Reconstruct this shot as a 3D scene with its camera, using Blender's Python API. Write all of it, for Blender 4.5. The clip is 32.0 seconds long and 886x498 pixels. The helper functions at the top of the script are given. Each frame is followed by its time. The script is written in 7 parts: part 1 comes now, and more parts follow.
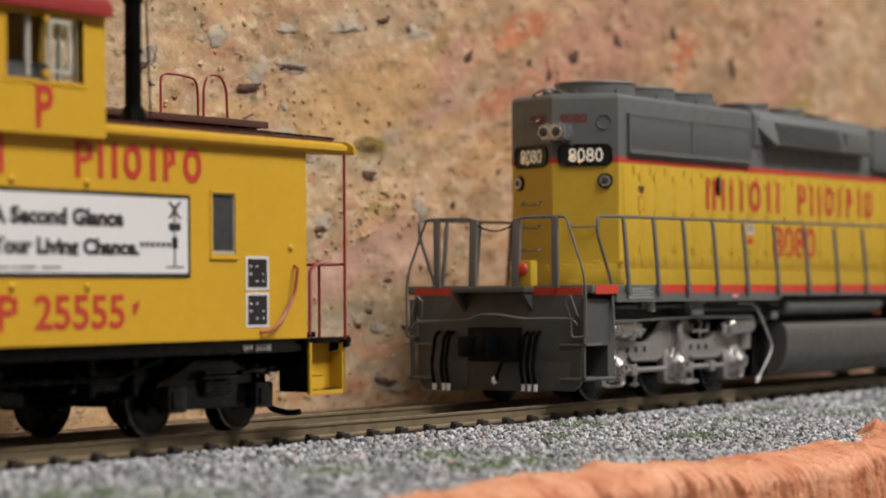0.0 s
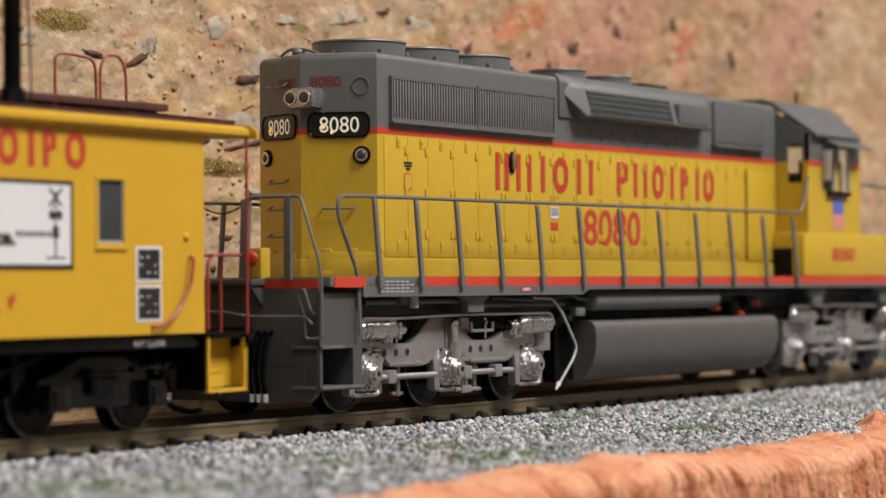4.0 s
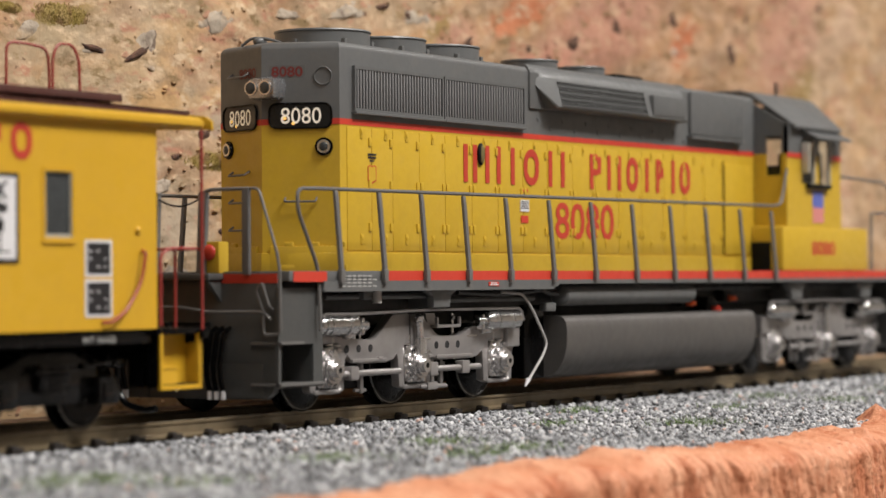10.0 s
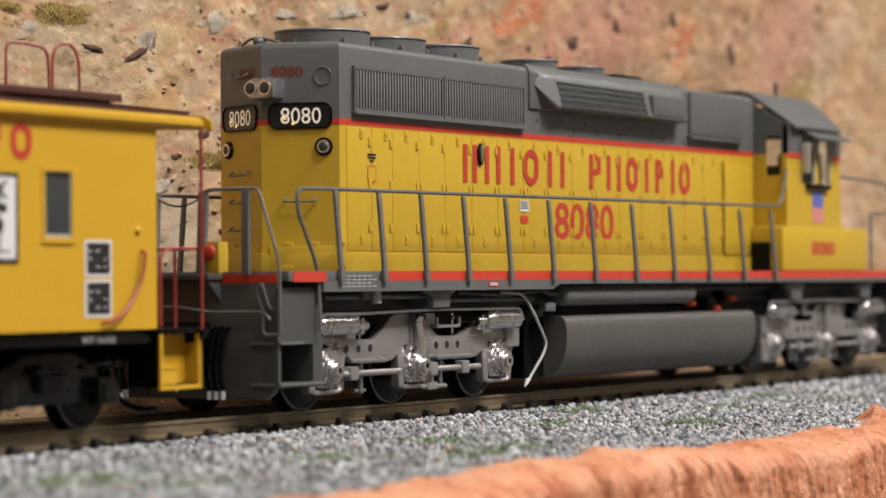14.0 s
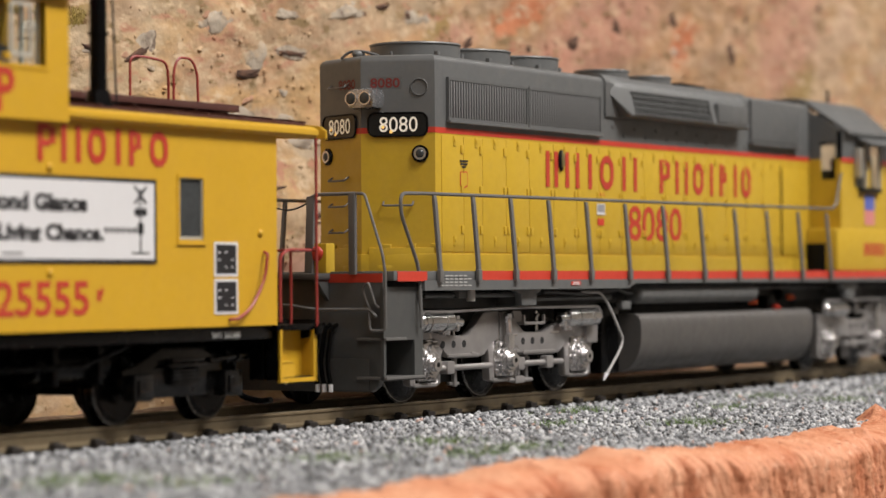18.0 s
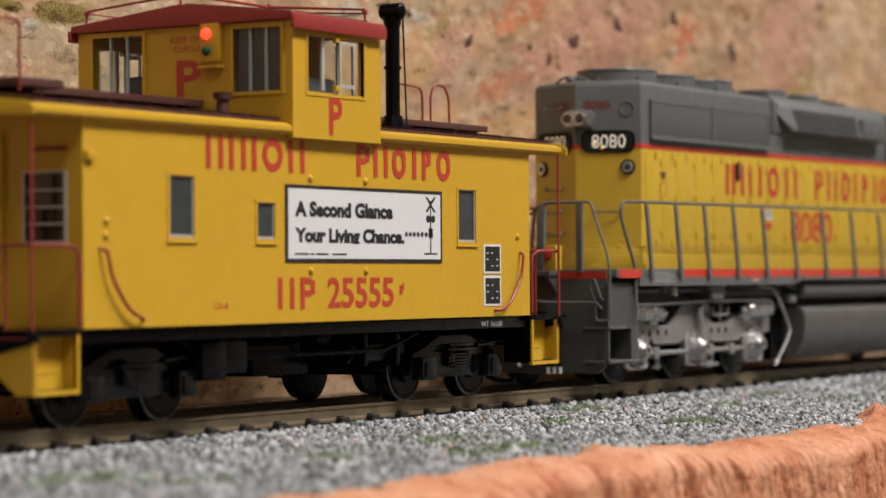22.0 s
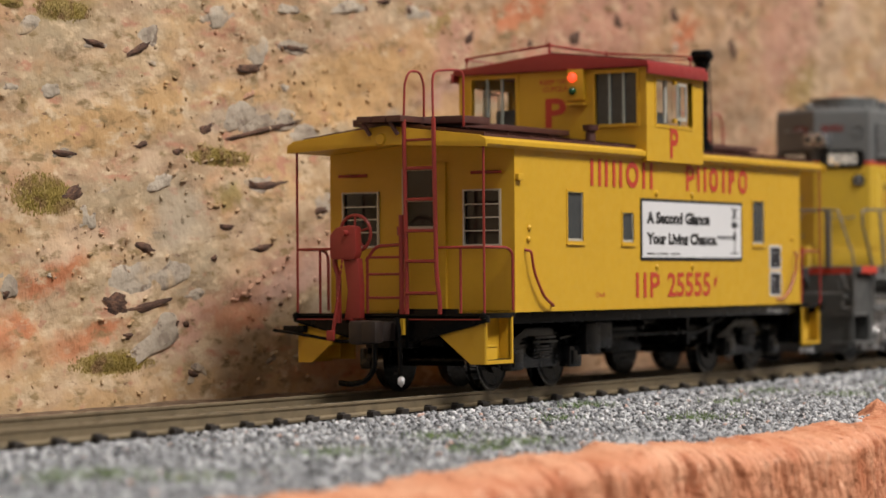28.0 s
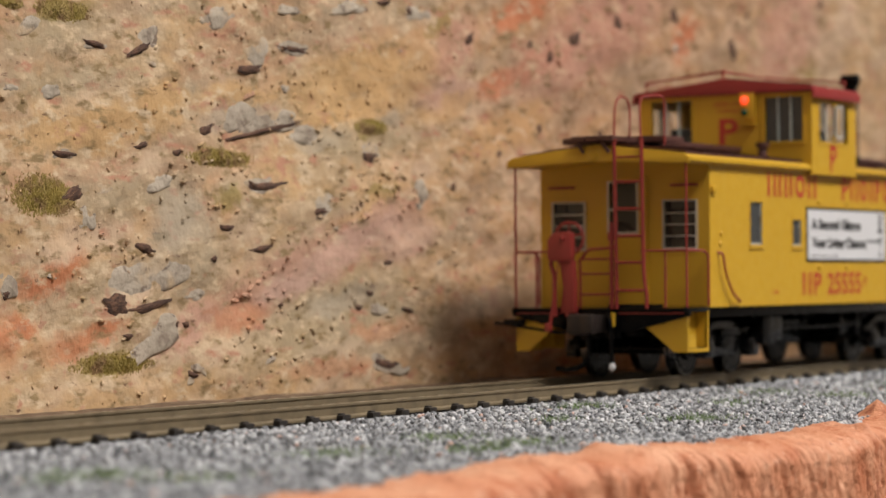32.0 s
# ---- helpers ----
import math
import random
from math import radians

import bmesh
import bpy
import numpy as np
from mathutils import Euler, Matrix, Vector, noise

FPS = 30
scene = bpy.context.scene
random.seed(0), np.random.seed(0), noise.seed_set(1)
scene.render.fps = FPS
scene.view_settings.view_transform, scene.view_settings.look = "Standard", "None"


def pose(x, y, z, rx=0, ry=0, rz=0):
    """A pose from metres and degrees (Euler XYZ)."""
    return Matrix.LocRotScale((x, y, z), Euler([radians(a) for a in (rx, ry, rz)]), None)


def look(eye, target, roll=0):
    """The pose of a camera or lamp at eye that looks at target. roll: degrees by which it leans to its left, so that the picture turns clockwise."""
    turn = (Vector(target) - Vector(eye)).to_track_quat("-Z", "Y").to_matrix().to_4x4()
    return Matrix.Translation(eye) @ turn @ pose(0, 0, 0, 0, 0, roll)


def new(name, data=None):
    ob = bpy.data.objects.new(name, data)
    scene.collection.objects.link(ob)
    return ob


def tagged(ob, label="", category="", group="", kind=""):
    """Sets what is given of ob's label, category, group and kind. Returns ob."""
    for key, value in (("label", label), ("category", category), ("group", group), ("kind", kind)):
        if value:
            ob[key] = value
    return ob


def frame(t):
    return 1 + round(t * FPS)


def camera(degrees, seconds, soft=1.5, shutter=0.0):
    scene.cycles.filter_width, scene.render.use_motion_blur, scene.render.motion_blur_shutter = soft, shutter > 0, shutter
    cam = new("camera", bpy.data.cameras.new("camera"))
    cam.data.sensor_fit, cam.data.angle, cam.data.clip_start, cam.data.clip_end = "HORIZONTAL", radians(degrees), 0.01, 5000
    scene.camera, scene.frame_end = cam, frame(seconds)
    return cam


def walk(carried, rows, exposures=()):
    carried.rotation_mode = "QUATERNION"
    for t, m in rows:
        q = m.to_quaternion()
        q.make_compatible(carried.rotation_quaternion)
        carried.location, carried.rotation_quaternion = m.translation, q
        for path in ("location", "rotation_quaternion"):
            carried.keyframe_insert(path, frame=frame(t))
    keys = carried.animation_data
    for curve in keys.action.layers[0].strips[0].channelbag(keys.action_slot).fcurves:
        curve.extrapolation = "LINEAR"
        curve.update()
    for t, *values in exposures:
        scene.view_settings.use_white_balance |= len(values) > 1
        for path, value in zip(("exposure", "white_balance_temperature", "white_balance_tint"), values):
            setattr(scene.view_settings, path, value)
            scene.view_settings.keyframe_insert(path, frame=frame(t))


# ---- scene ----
# A model railway in 1:87. All sizes below are given in metres of the full-size railway and shrunk by K.
K = 1 / 87.1

# ---- camera ----
EYE = Vector((-28.398, -19.011, 1.576)) * K
YAW, PITCH, ROLL, FOCAL = 31.4497, 0.7122, -0.4221, 4597.5
cam = camera(2 * math.degrees(math.atan(784 / FOCAL)), 32.0, soft=1.5)
cam.data.dof.use_dof = True
cam.data.dof.focus_distance = 34.1 * K
cam.data.dof.aperture_fstop = 31.0


def aim(right, up):
    """The camera's pose, turned a little from its main direction (in thousandths of the focal length)."""
    yaw, pitch = radians(YAW) - right / 1000, radians(PITCH) + up / 1000
    way = Vector((math.cos(yaw) * math.cos(pitch), math.sin(yaw) * math.cos(pitch), math.sin(pitch)))
    return look(EYE, EYE + way, ROLL)


walk(cam, [(0, aim(0, 5.65)), (1, aim(0, 5.0)), (2, aim(0.1, 4.35)), (3, aim(0.3, 3.75)), (3.5, aim(0.2, 3.4)),
           (4.5, aim(0.1, 1.3)), (5.5, aim(0, -0.4)), (6, aim(0, -0.65)), (7, aim(0, -0.4)), (8, aim(0, 0)),
           (9, aim(0, 0)), (10, aim(0.2, 0.3)), (14, aim(0.3, 0.33)), (18, aim(0.25, 0.33)), (19, aim(0, 0.33)),
           (20, aim(0, 0.05)), (21, aim(0, -0.2)), (22, aim(-0.1, -0.4)), (23, aim(-0.33, -1.0)), (24, aim(-0.6, -1.6)),
           (25, aim(-0.67, -1.65)), (28, aim(-0.33, -1.65)), (29, aim(-0.33, -1.55)), (30, aim(-0.33, -1.33)), (32, aim(-0.33, -1.33))],
     [(0, -0.16), (2, -0.08), (6, 0.08), (17, 0.08), (20, -0.02), (22, -0.1), (24, -0.17), (28, -0.06), (30, -0.06), (32, -0.14)])

# ---- light: a room lit by ceiling panels ----
scene.view_settings.exposure = 0.0
world = bpy.data.worlds.new("world")
scene.world = world
world.use_nodes = True
world.node_tree.nodes["Background"].inputs[0].default_value = (1.0, 0.93, 0.84, 1)
world.node_tree.nodes["Background"].inputs[1].default_value = 0.03


def ceiling_lamp(x, y, z, sx, sy, watts, colour):
    lamp = bpy.data.lights.new("panel_lamp", "AREA")
    lamp.shape, lamp.size, lamp.size_y, lamp.energy, lamp.color = "RECTANGLE", sx, sy, watts, colour
    ob = new("panel_lamp", lamp)
    ob.matrix_world = pose(x, y, z)
    return ob


WARM = (1.0, 0.95, 0.905)
ceiling_lamp(0.07, -0.92, 1.27, 0.8, 0.40, 39.5, WARM)
ceiling_lamp(-1.25, -0.75, 1.27, 1.1, 0.45, 8.5, WARM)
ceiling_lamp(1.35, -0.85, 1.27, 1.1, 0.45, 16.5, WARM)

# ---- mesh helpers ----


def box(bm, x0, x1, y0, y1, z0, z1, bevel=0.0):
    m = Matrix.Translation(((x0 + x1) / 2, (y0 + y1) / 2, (z0 + z1) / 2)) @ Matrix.Diagonal((abs(x1 - x0), abs(y1 - y0), abs(z1 - z0), 1))
    verts = bmesh.ops.create_cube(bm, size=1, matrix=m)["verts"]
    if bevel:
        edges = list({e for v in verts for e in v.link_edges})
        bmesh.ops.bevel(bm, geom=edges, offset=bevel, segments=2, profile=0.6, affect="EDGES")
    return bm


def rod(bm, a, b, r, seg=10, r2=None):
    """A round bar from a to b."""
    a, b = Vector(a), Vector(b)
    m = Matrix.Translation((a + b) / 2) @ (b - a).to_track_quat("Z", "Y").to_matrix().to_4x4()
    bmesh.ops.create_cone(bm, cap_ends=True, segments=seg, radius1=r, radius2=r if r2 is None else r2, depth=(b - a).length, matrix=m)
    return bm


def ball(bm, p, r, squash=(1, 1, 1), sub=2):
    bmesh.ops.create_icosphere(bm, subdivisions=sub, radius=r, matrix=Matrix.Translation(p) @ Matrix.Diagonal((*squash, 1)))
    return bm


def tube(bm, points, r, seg=8):
    """A bent round bar through the points, as one swept skin."""
    pts = [Vector(p) for p in points]
    rings, side = [], None
    for i, p in enumerate(pts):
        a = (p - pts[i - 1]).normalized() if i else (pts[1] - p).normalized()
        b = (pts[i + 1] - p).normalized() if i + 1 < len(pts) else a
        way = (a + b).normalized() if (a + b).length > 1e-6 else a
        if side is None:
            side = way.orthogonal().normalized()
        side = (side - way * side.dot(way)).normalized()
        up = way.cross(side)
        grow = 1 / max(0.5, way.dot(a))
        rings.append([bm.verts.new(p + (side * math.cos(k * 2 * math.pi / seg) + up * math.sin(k * 2 * math.pi / seg)) * r * (grow if grow < 1.6 else 1.6)) for k in range(seg)])
    for u, v in zip(rings, rings[1:]):
        for k in range(seg):
            bm.faces.new((u[k], u[(k + 1) % seg], v[(k + 1) % seg], v[k]))
    bm.faces.new(rings[0][::-1]), bm.faces.new(rings[-1])
    return bm


def bend(points, radius=0.12, steps=4):
    """Rounds the inner corners of a line of points."""
    pts = [Vector(p) for p in points]
    out = [pts[0]]
    for a, p, b in zip(pts, pts[1:], pts[2:]):
        r = min(radius, (p - a).length * 0.45, (b - p).length * 0.45)
        u, v = p + (a - p).normalized() * r, p + (b - p).normalized() * r
        for k in range(steps + 1):
            t = k / steps
            out.append(u * (1 - t) ** 2 + p * 2 * t * (1 - t) + v * t * t)
    return out + [pts[-1]]


def prism(bm, outline, axis, lo, hi, bevel=0.0):
    """An outline in the plane across the axis ('x': y, z; 'y': x, z; 'z': x, y), drawn out from lo to hi."""
    def at(p, d):
        return {"x": (d, p[0], p[1]), "y": (p[0], d, p[1]), "z": (p[0], p[1], d)}[axis]
    a, b = [bm.verts.new(at(p, lo)) for p in outline], [bm.verts.new(at(p, hi)) for p in outline]
    made = [bm.faces.new(a), bm.faces.new(b[::-1])]
    for i in range(len(a)):
        j = (i + 1) % len(a)
        made.append(bm.faces.new((a[j], a[i], b[i], b[j])))
    bmesh.ops.recalc_face_normals(bm, faces=made)
    if bevel:
        edges = list({e for f in made for e in f.edges})
        bmesh.ops.bevel(bm, geom=edges, offset=bevel, segments=2, profile=0.6, affect="EDGES", clamp_overlap=True)
    return bm


def wall_with_holes(bm, axis, depth0, depth1, rect, holes):
    """An upright slab (axis 'y': over x, z; 'x': over y, z) with rectangular openings cut right through."""
    a0, a1, z0, z1 = rect
    us = sorted({a0, a1, *[v for h in holes for v in h[:2]]})
    vs = sorted({z0, z1, *[v for h in holes for v in h[2:]]})

    def solid(i, j):
        if not (0 <= i < len(us) - 1 and 0 <= j < len(vs) - 1):
            return False
        u, v = (us[i] + us[i + 1]) / 2, (vs[j] + vs[j + 1]) / 2
        return not any(h[0] < u < h[1] and h[2] < v < h[3] for h in holes)

    def at(u, v, d):
        return bm.verts.new((u, d, v) if axis == "y" else (d, u, v))
    for i in range(len(us) - 1):
        for j in range(len(vs) - 1):
            if not solid(i, j):
                continue
            p, q, r, s = us[i], us[i + 1], vs[j], vs[j + 1]
            for d in (depth0, depth1):
                bm.faces.new((at(p, r, d), at(q, r, d), at(q, s, d), at(p, s, d)))
            for di, dj, e in ((-1, 0, ((p, r), (p, s))), (1, 0, ((q, r), (q, s))), (0, -1, ((p, r), (q, r))), (0, 1, ((p, s), (q, s)))):
                if not solid(i + di, j + dj):
                    (u, v), (w, x) = e
                    bm.faces.new((at(u, v, depth0), at(w, x, depth0), at(w, x, depth1), at(u, v, depth1)))
    bmesh.ops.remove_doubles(bm, verts=bm.verts, dist=1e-5)
    bmesh.ops.recalc_face_normals(bm, faces=bm.faces)
    return bm


def skin(bm, name, smooth=35):
    for v in bm.verts:
        v.co *= K
    data = bpy.data.meshes.new(name)
    bm.to_mesh(data)
    bm.free()
    data.polygons.foreach_set("use_smooth", [True] * len(data.polygons))
    data.set_sharp_from_angle(angle=radians(smooth))
    return data


def part(name, bm, material, parent=None, label="", at=None):
    """One mesh object under a thing or under a part; at: its own origin in the parent's space."""
    ob = new(name, bm if isinstance(bm, bpy.types.Mesh) else skin(bm, name))
    if material and not ob.data.materials:
        ob.data.materials.append(material)
    ob.parent = parent
    if at is not None:
        ob.location = Vector(at) * K
    return tagged(ob, label) if label else ob


def repeat(ob, at=None, turn=0.0):
    """Another object on the same mesh under the same parent."""
    o = ob.copy()
    scene.collection.objects.link(o)
    if at is not None:
        o.location = Vector(at) * K
    o.rotation_euler = (0, 0, turn)
    return o


def B():
    return bmesh.new()


def text(name, body, parent, material, rect, face="y", depth=0.0, bold=0.0, label=""):
    """Words stretched to a rectangle on an upright face: 'y' is seen from -y, 'x' from -x."""
    curve = bpy.data.curves.new(name, "FONT")
    curve.body, curve.offset, curve.resolution_u = body, bold, 3
    holder = bpy.data.objects.new(name, curve)
    data = bpy.data.meshes.new_from_object(holder)
    bpy.data.objects.remove(holder), bpy.data.curves.remove(curve)
    n = len(data.vertices)
    co = np.empty(n * 3)
    data.vertices.foreach_get("co", co)
    co = co.reshape(-1, 3)
    lo, hi = co.min(0), co.max(0)
    a, b = (co[:, 0] - lo[0]) / (hi[0] - lo[0]), (co[:, 1] - lo[1]) / (hi[1] - lo[1])
    p, q = rect[0] + a * (rect[1] - rect[0]), rect[2] + b * (rect[3] - rect[2])
    out = np.stack([p, np.full(n, depth), q], 1) if face == "y" else np.stack([np.full(n, depth), p, q], 1)
    data.vertices.foreach_set("co", (out * K).ravel())
    data.materials.clear()
    return part(name, data, material, parent, label)


# ---- materials ----


def mat(name, colour, rough=0.5, metal=0.0, vary=0.06, scale=3.0, bump=0.0, bump_scale=40.0, coat=0.0, dirt=None, dirt_amount=0.0, rough_vary=0.12, spec=0.5):
    """Paint, plastic or metal with a cloudy change of tone at two sizes, uneven gloss and a fine relief."""
    m = bpy.data.materials.new(name)
    m.use_nodes = True
    nt = m.node_tree
    N, L = nt.nodes, nt.links
    bsdf = N["Principled BSDF"]
    bsdf.inputs["Metallic"].default_value = metal
    bsdf.inputs["Coat Weight"].default_value = coat
    bsdf.inputs["Specular IOR Level"].default_value = spec
    co = N.new("ShaderNodeTexCoord")

    def cloud(s, detail):
        n = N.new("ShaderNodeTexNoise")
        n.inputs["Scale"].default_value, n.inputs["Detail"].default_value = s * 87.1, detail
        L.new(co.outputs["Object"], n.inputs["Vector"])
        return n.outputs["Fac"]

    def ramp(fac, a, b, p=0.3, q=0.7):
        r = N.new("ShaderNodeValToRGB")
        r.color_ramp.elements[0].position, r.color_ramp.elements[1].position = p, q
        r.color_ramp.elements[0].color, r.color_ramp.elements[1].color = (*a, 1), (*b, 1)
        L.new(fac, r.inputs[0])
        return r.outputs[0]
    big, small = cloud(scale * 0.25, 2), cloud(scale * 6, 4)
    add = N.new("ShaderNodeMath")
    add.operation = "ADD"
    half = N.new("ShaderNodeMath")
    half.operation = "MULTIPLY"
    half.inputs[1].default_value = 0.5
    L.new(big, add.inputs[0]), L.new(small, add.inputs[1]), L.new(add.outputs[0], half.inputs[0])
    tone = ramp(half.outputs[0], [c * (1 - vary) for c in colour], [min(1, c * (1 + vary)) for c in colour])
    if dirt:
        mix = N.new("ShaderNodeMix")
        mix.data_type = "RGBA"
        spots = ramp(cloud(scale * 1.7, 6), (0, 0, 0), (dirt_amount,) * 3, 0.48, 0.75)
        L.new(spots, mix.inputs[0]), L.new(tone, mix.inputs[6])
        mix.inputs[7].default_value = (*dirt, 1)
        tone = mix.outputs[2]
    L.new(tone, bsdf.inputs["Base Color"])
    gloss = ramp(cloud(scale * 2, 4), (max(0.02, rough - rough_vary),) * 3, (min(1, rough + rough_vary),) * 3)
    L.new(gloss, bsdf.inputs["Roughness"])
    if bump:
        b = N.new("ShaderNodeBump")
        b.inputs["Strength"].default_value, b.inputs["Distance"].default_value = bump, 0.02 * K
        L.new(cloud(bump_scale, 5), b.inputs["Height"])
        L.new(b.outputs[0], bsdf.inputs["Normal"])
    return m


def glow(name, colour, strength, base=(0.5, 0.5, 0.5)):
    m = bpy.data.materials.new(name)
    m.use_nodes = True
    bsdf = m.node_tree.nodes["Principled BSDF"]
    bsdf.inputs["Base Color"].default_value = (*base, 1)
    bsdf.inputs["Emission Color"].default_value = (*colour, 1)
    bsdf.inputs["Emission Strength"].default_value = strength
    return m


def glass(name, colour=(0.9, 0.95, 0.95), rough=0.03):
    m = bpy.data.materials.new(name)
    m.use_nodes = True
    bsdf = m.node_tree.nodes["Principled BSDF"]
    bsdf.inputs["Base Color"].default_value = (*colour, 1)
    bsdf.inputs["Roughness"].default_value = rough
    bsdf.inputs["Transmission Weight"].default_value = 1.0
    bsdf.inputs["IOR"].default_value = 1.2
    return m


YELLOW = mat("locomotive_yellow_paint", (0.525, 0.34, 0.026), 0.42, vary=0.05, bump=0.05, bump_scale=30, dirt=(0.3, 0.19, 0.03), dirt_amount=0.12)
CYELLOW = mat("caboose_yellow_paint", (0.56, 0.325, 0.018), 0.46, vary=0.04, bump=0.05, bump_scale=30, dirt=(0.4, 0.25, 0.03), dirt_amount=0.08)
# PILOT: a deeper grey, with the shade on the end plates put into the colour
PILOT = mat("shaded_end_grey", (0.066, 0.068, 0.067), 0.45, vary=0.1, bump=0.05, dirt=(0.10, 0.09, 0.08), dirt_amount=0.2)
GREY = mat("harbour_grey_paint", (0.108, 0.112, 0.113), 0.42, vary=0.08, bump=0.06, bump_scale=30, dirt=(0.16, 0.15, 0.13), dirt_amount=0.2)
TANKGREY = mat("fuel_tank_grey", (0.080, 0.075, 0.071), 0.46, vary=0.1, bump=0.06, bump_scale=30, dirt=(0.12, 0.105, 0.09), dirt_amount=0.3)
RAILGREY = mat("handrail_grey_plastic", (0.125, 0.122, 0.118), 0.4, vary=0.06)
SLATGREY = mat("grille_slat_grey", (0.16, 0.162, 0.163), 0.4, vary=0.06)
FRAMEGREY = mat("grimy_frame_grey", (0.030, 0.029, 0.0275), 0.5, vary=0.2)
ENDGLASS = mat("dark_cabin_glazing", (0.014, 0.012, 0.010), 0.1, vary=0.3, rough_vary=0.04)
RED = mat("scarlet_stripe_paint", (0.52, 0.045, 0.025), 0.45, vary=0.05)
LETTER = mat("scarlet_lettering", (0.45, 0.042, 0.022), 0.5, vary=0.05)
MAROON = mat("dull_red_lettering", (0.16, 0.02, 0.018), 0.55, vary=0.05)
SILVER = mat("bright_silver_truck_paint", (0.64, 0.63, 0.63), 0.22, 0.9, vary=0.08, scale=3, dirt=(0.25, 0.23, 0.22), dirt_amount=0.25, rough_vary=0.06)
SATIN = mat("satin_silver_frame_paint", (0.345, 0.33, 0.325), 0.34, 0.55, vary=0.05, scale=2, dirt=(0.16, 0.14, 0.13), dirt_amount=0.25, rough_vary=0.06)
ALU = mat("headlight_aluminium", (0.42, 0.43, 0.45), 0.25, 0.8, vary=0.12, scale=6)
PIPE = mat("light_grey_pipe", (0.42, 0.41, 0.40), 0.4, vary=0.06)
CHROME = mat("bright_metal", (0.70, 0.70, 0.70), 0.2, 1.0, vary=0.1, scale=5, rough_vary=0.08)
BLACK = mat("black_plastic", (0.0032, 0.0032, 0.0034), 0.2, vary=0.2, bump=0.03, spec=0.14)
DARK = mat("dark_underframe", (0.006, 0.0056, 0.0053), 0.5, vary=0.25, bump=0.1, spec=0.12)
WHEEL = mat("blackened_wheel", (0.005, 0.0044, 0.0041), 0.22, 0.0, vary=0.2, spec=0.2)
RIM = mat("worn_wheel_rim", (0.15, 0.147, 0.145), 0.12, 1.0, vary=0.3, scale=2, rough_vary=0.1)
WHITE = mat("white_paint", (0.66, 0.66, 0.675), 0.5, vary=0.03)
INK = mat("black_ink", (0.012, 0.012, 0.014), 0.55, vary=0.1)
CRED = mat("caboose_red_plastic", (0.27, 0.032, 0.026), 0.42, vary=0.08, bump=0.05)
CROOF = mat("caboose_cupola_red_roof", (0.27, 0.026, 0.024), 0.45, vary=0.08, bump=0.05)
BROWN = mat("oxide_brown_roof", (0.075, 0.026, 0.02), 0.5, vary=0.14, bump=0.1, dirt=(0.12, 0.06, 0.05), dirt_amount=0.25)
RAIL = mat("painted_rail", (0.235, 0.185, 0.115), 0.4, 0.35, vary=0.12, scale=2, bump=0.1, dirt=(0.10, 0.075, 0.05), dirt_amount=0.5)
RAILTOP = mat("worn_railhead", (0.46, 0.40, 0.30), 0.28, 0.8, vary=0.1, scale=2)
TIE = mat("tie_plastic", (0.022, 0.018, 0.016), 0.5, vary=0.25, bump=0.15)
PANE = glass("clear_window_glass")
GLASSDARK = mat("dark_glazing", (0.045, 0.05, 0.052), 0.12, vary=0.3, rough_vary=0.05)
FRAMEW = mat("window_frame_aluminium", (0.5, 0.48, 0.42), 0.4, 0.3, vary=0.08)
FLAGBLUE = mat("flag_blue_decal", (0.10, 0.13, 0.42), 0.5)
FLAGPINK = mat("flag_red_decal", (0.6, 0.22, 0.2), 0.5)
GREEN = mat("green_lens", (0.005, 0.07, 0.035), 0.15)
ORANGE = mat("orange_valve", (0.75, 0.12, 0.03), 0.45)
# ---- the ground, the ledge, the backdrop and the room ----


def grid_mesh(name, xs, ys, height, material, upright=False):
    """A sheet over xs and ys; height(x, y) lifts it (or, upright, brings it forward)."""
    nx, ny = len(xs), len(ys)
    verts = []
    for y in ys:
        for x in xs:
            h = height(x, y)
            verts.append((x * K, h * K, y * K) if upright else (x * K, y * K, h * K))
    faces = [(j * nx + i, j * nx + i + 1, (j + 1) * nx + i + 1, (j + 1) * nx + i) for j in range(ny - 1) for i in range(nx - 1)]
    data = bpy.data.meshes.new(name)
    data.from_pydata(verts, [], faces)
    data.polygons.foreach_set("use_smooth", [True] * len(faces))
    ob = new(name, data)
    data.materials.append(material)
    return ob


def fbm(x, y, z=0.0, octaves=4):
    return noise.fractal(Vector((x, y, z)), 0.9, 2.1, octaves)


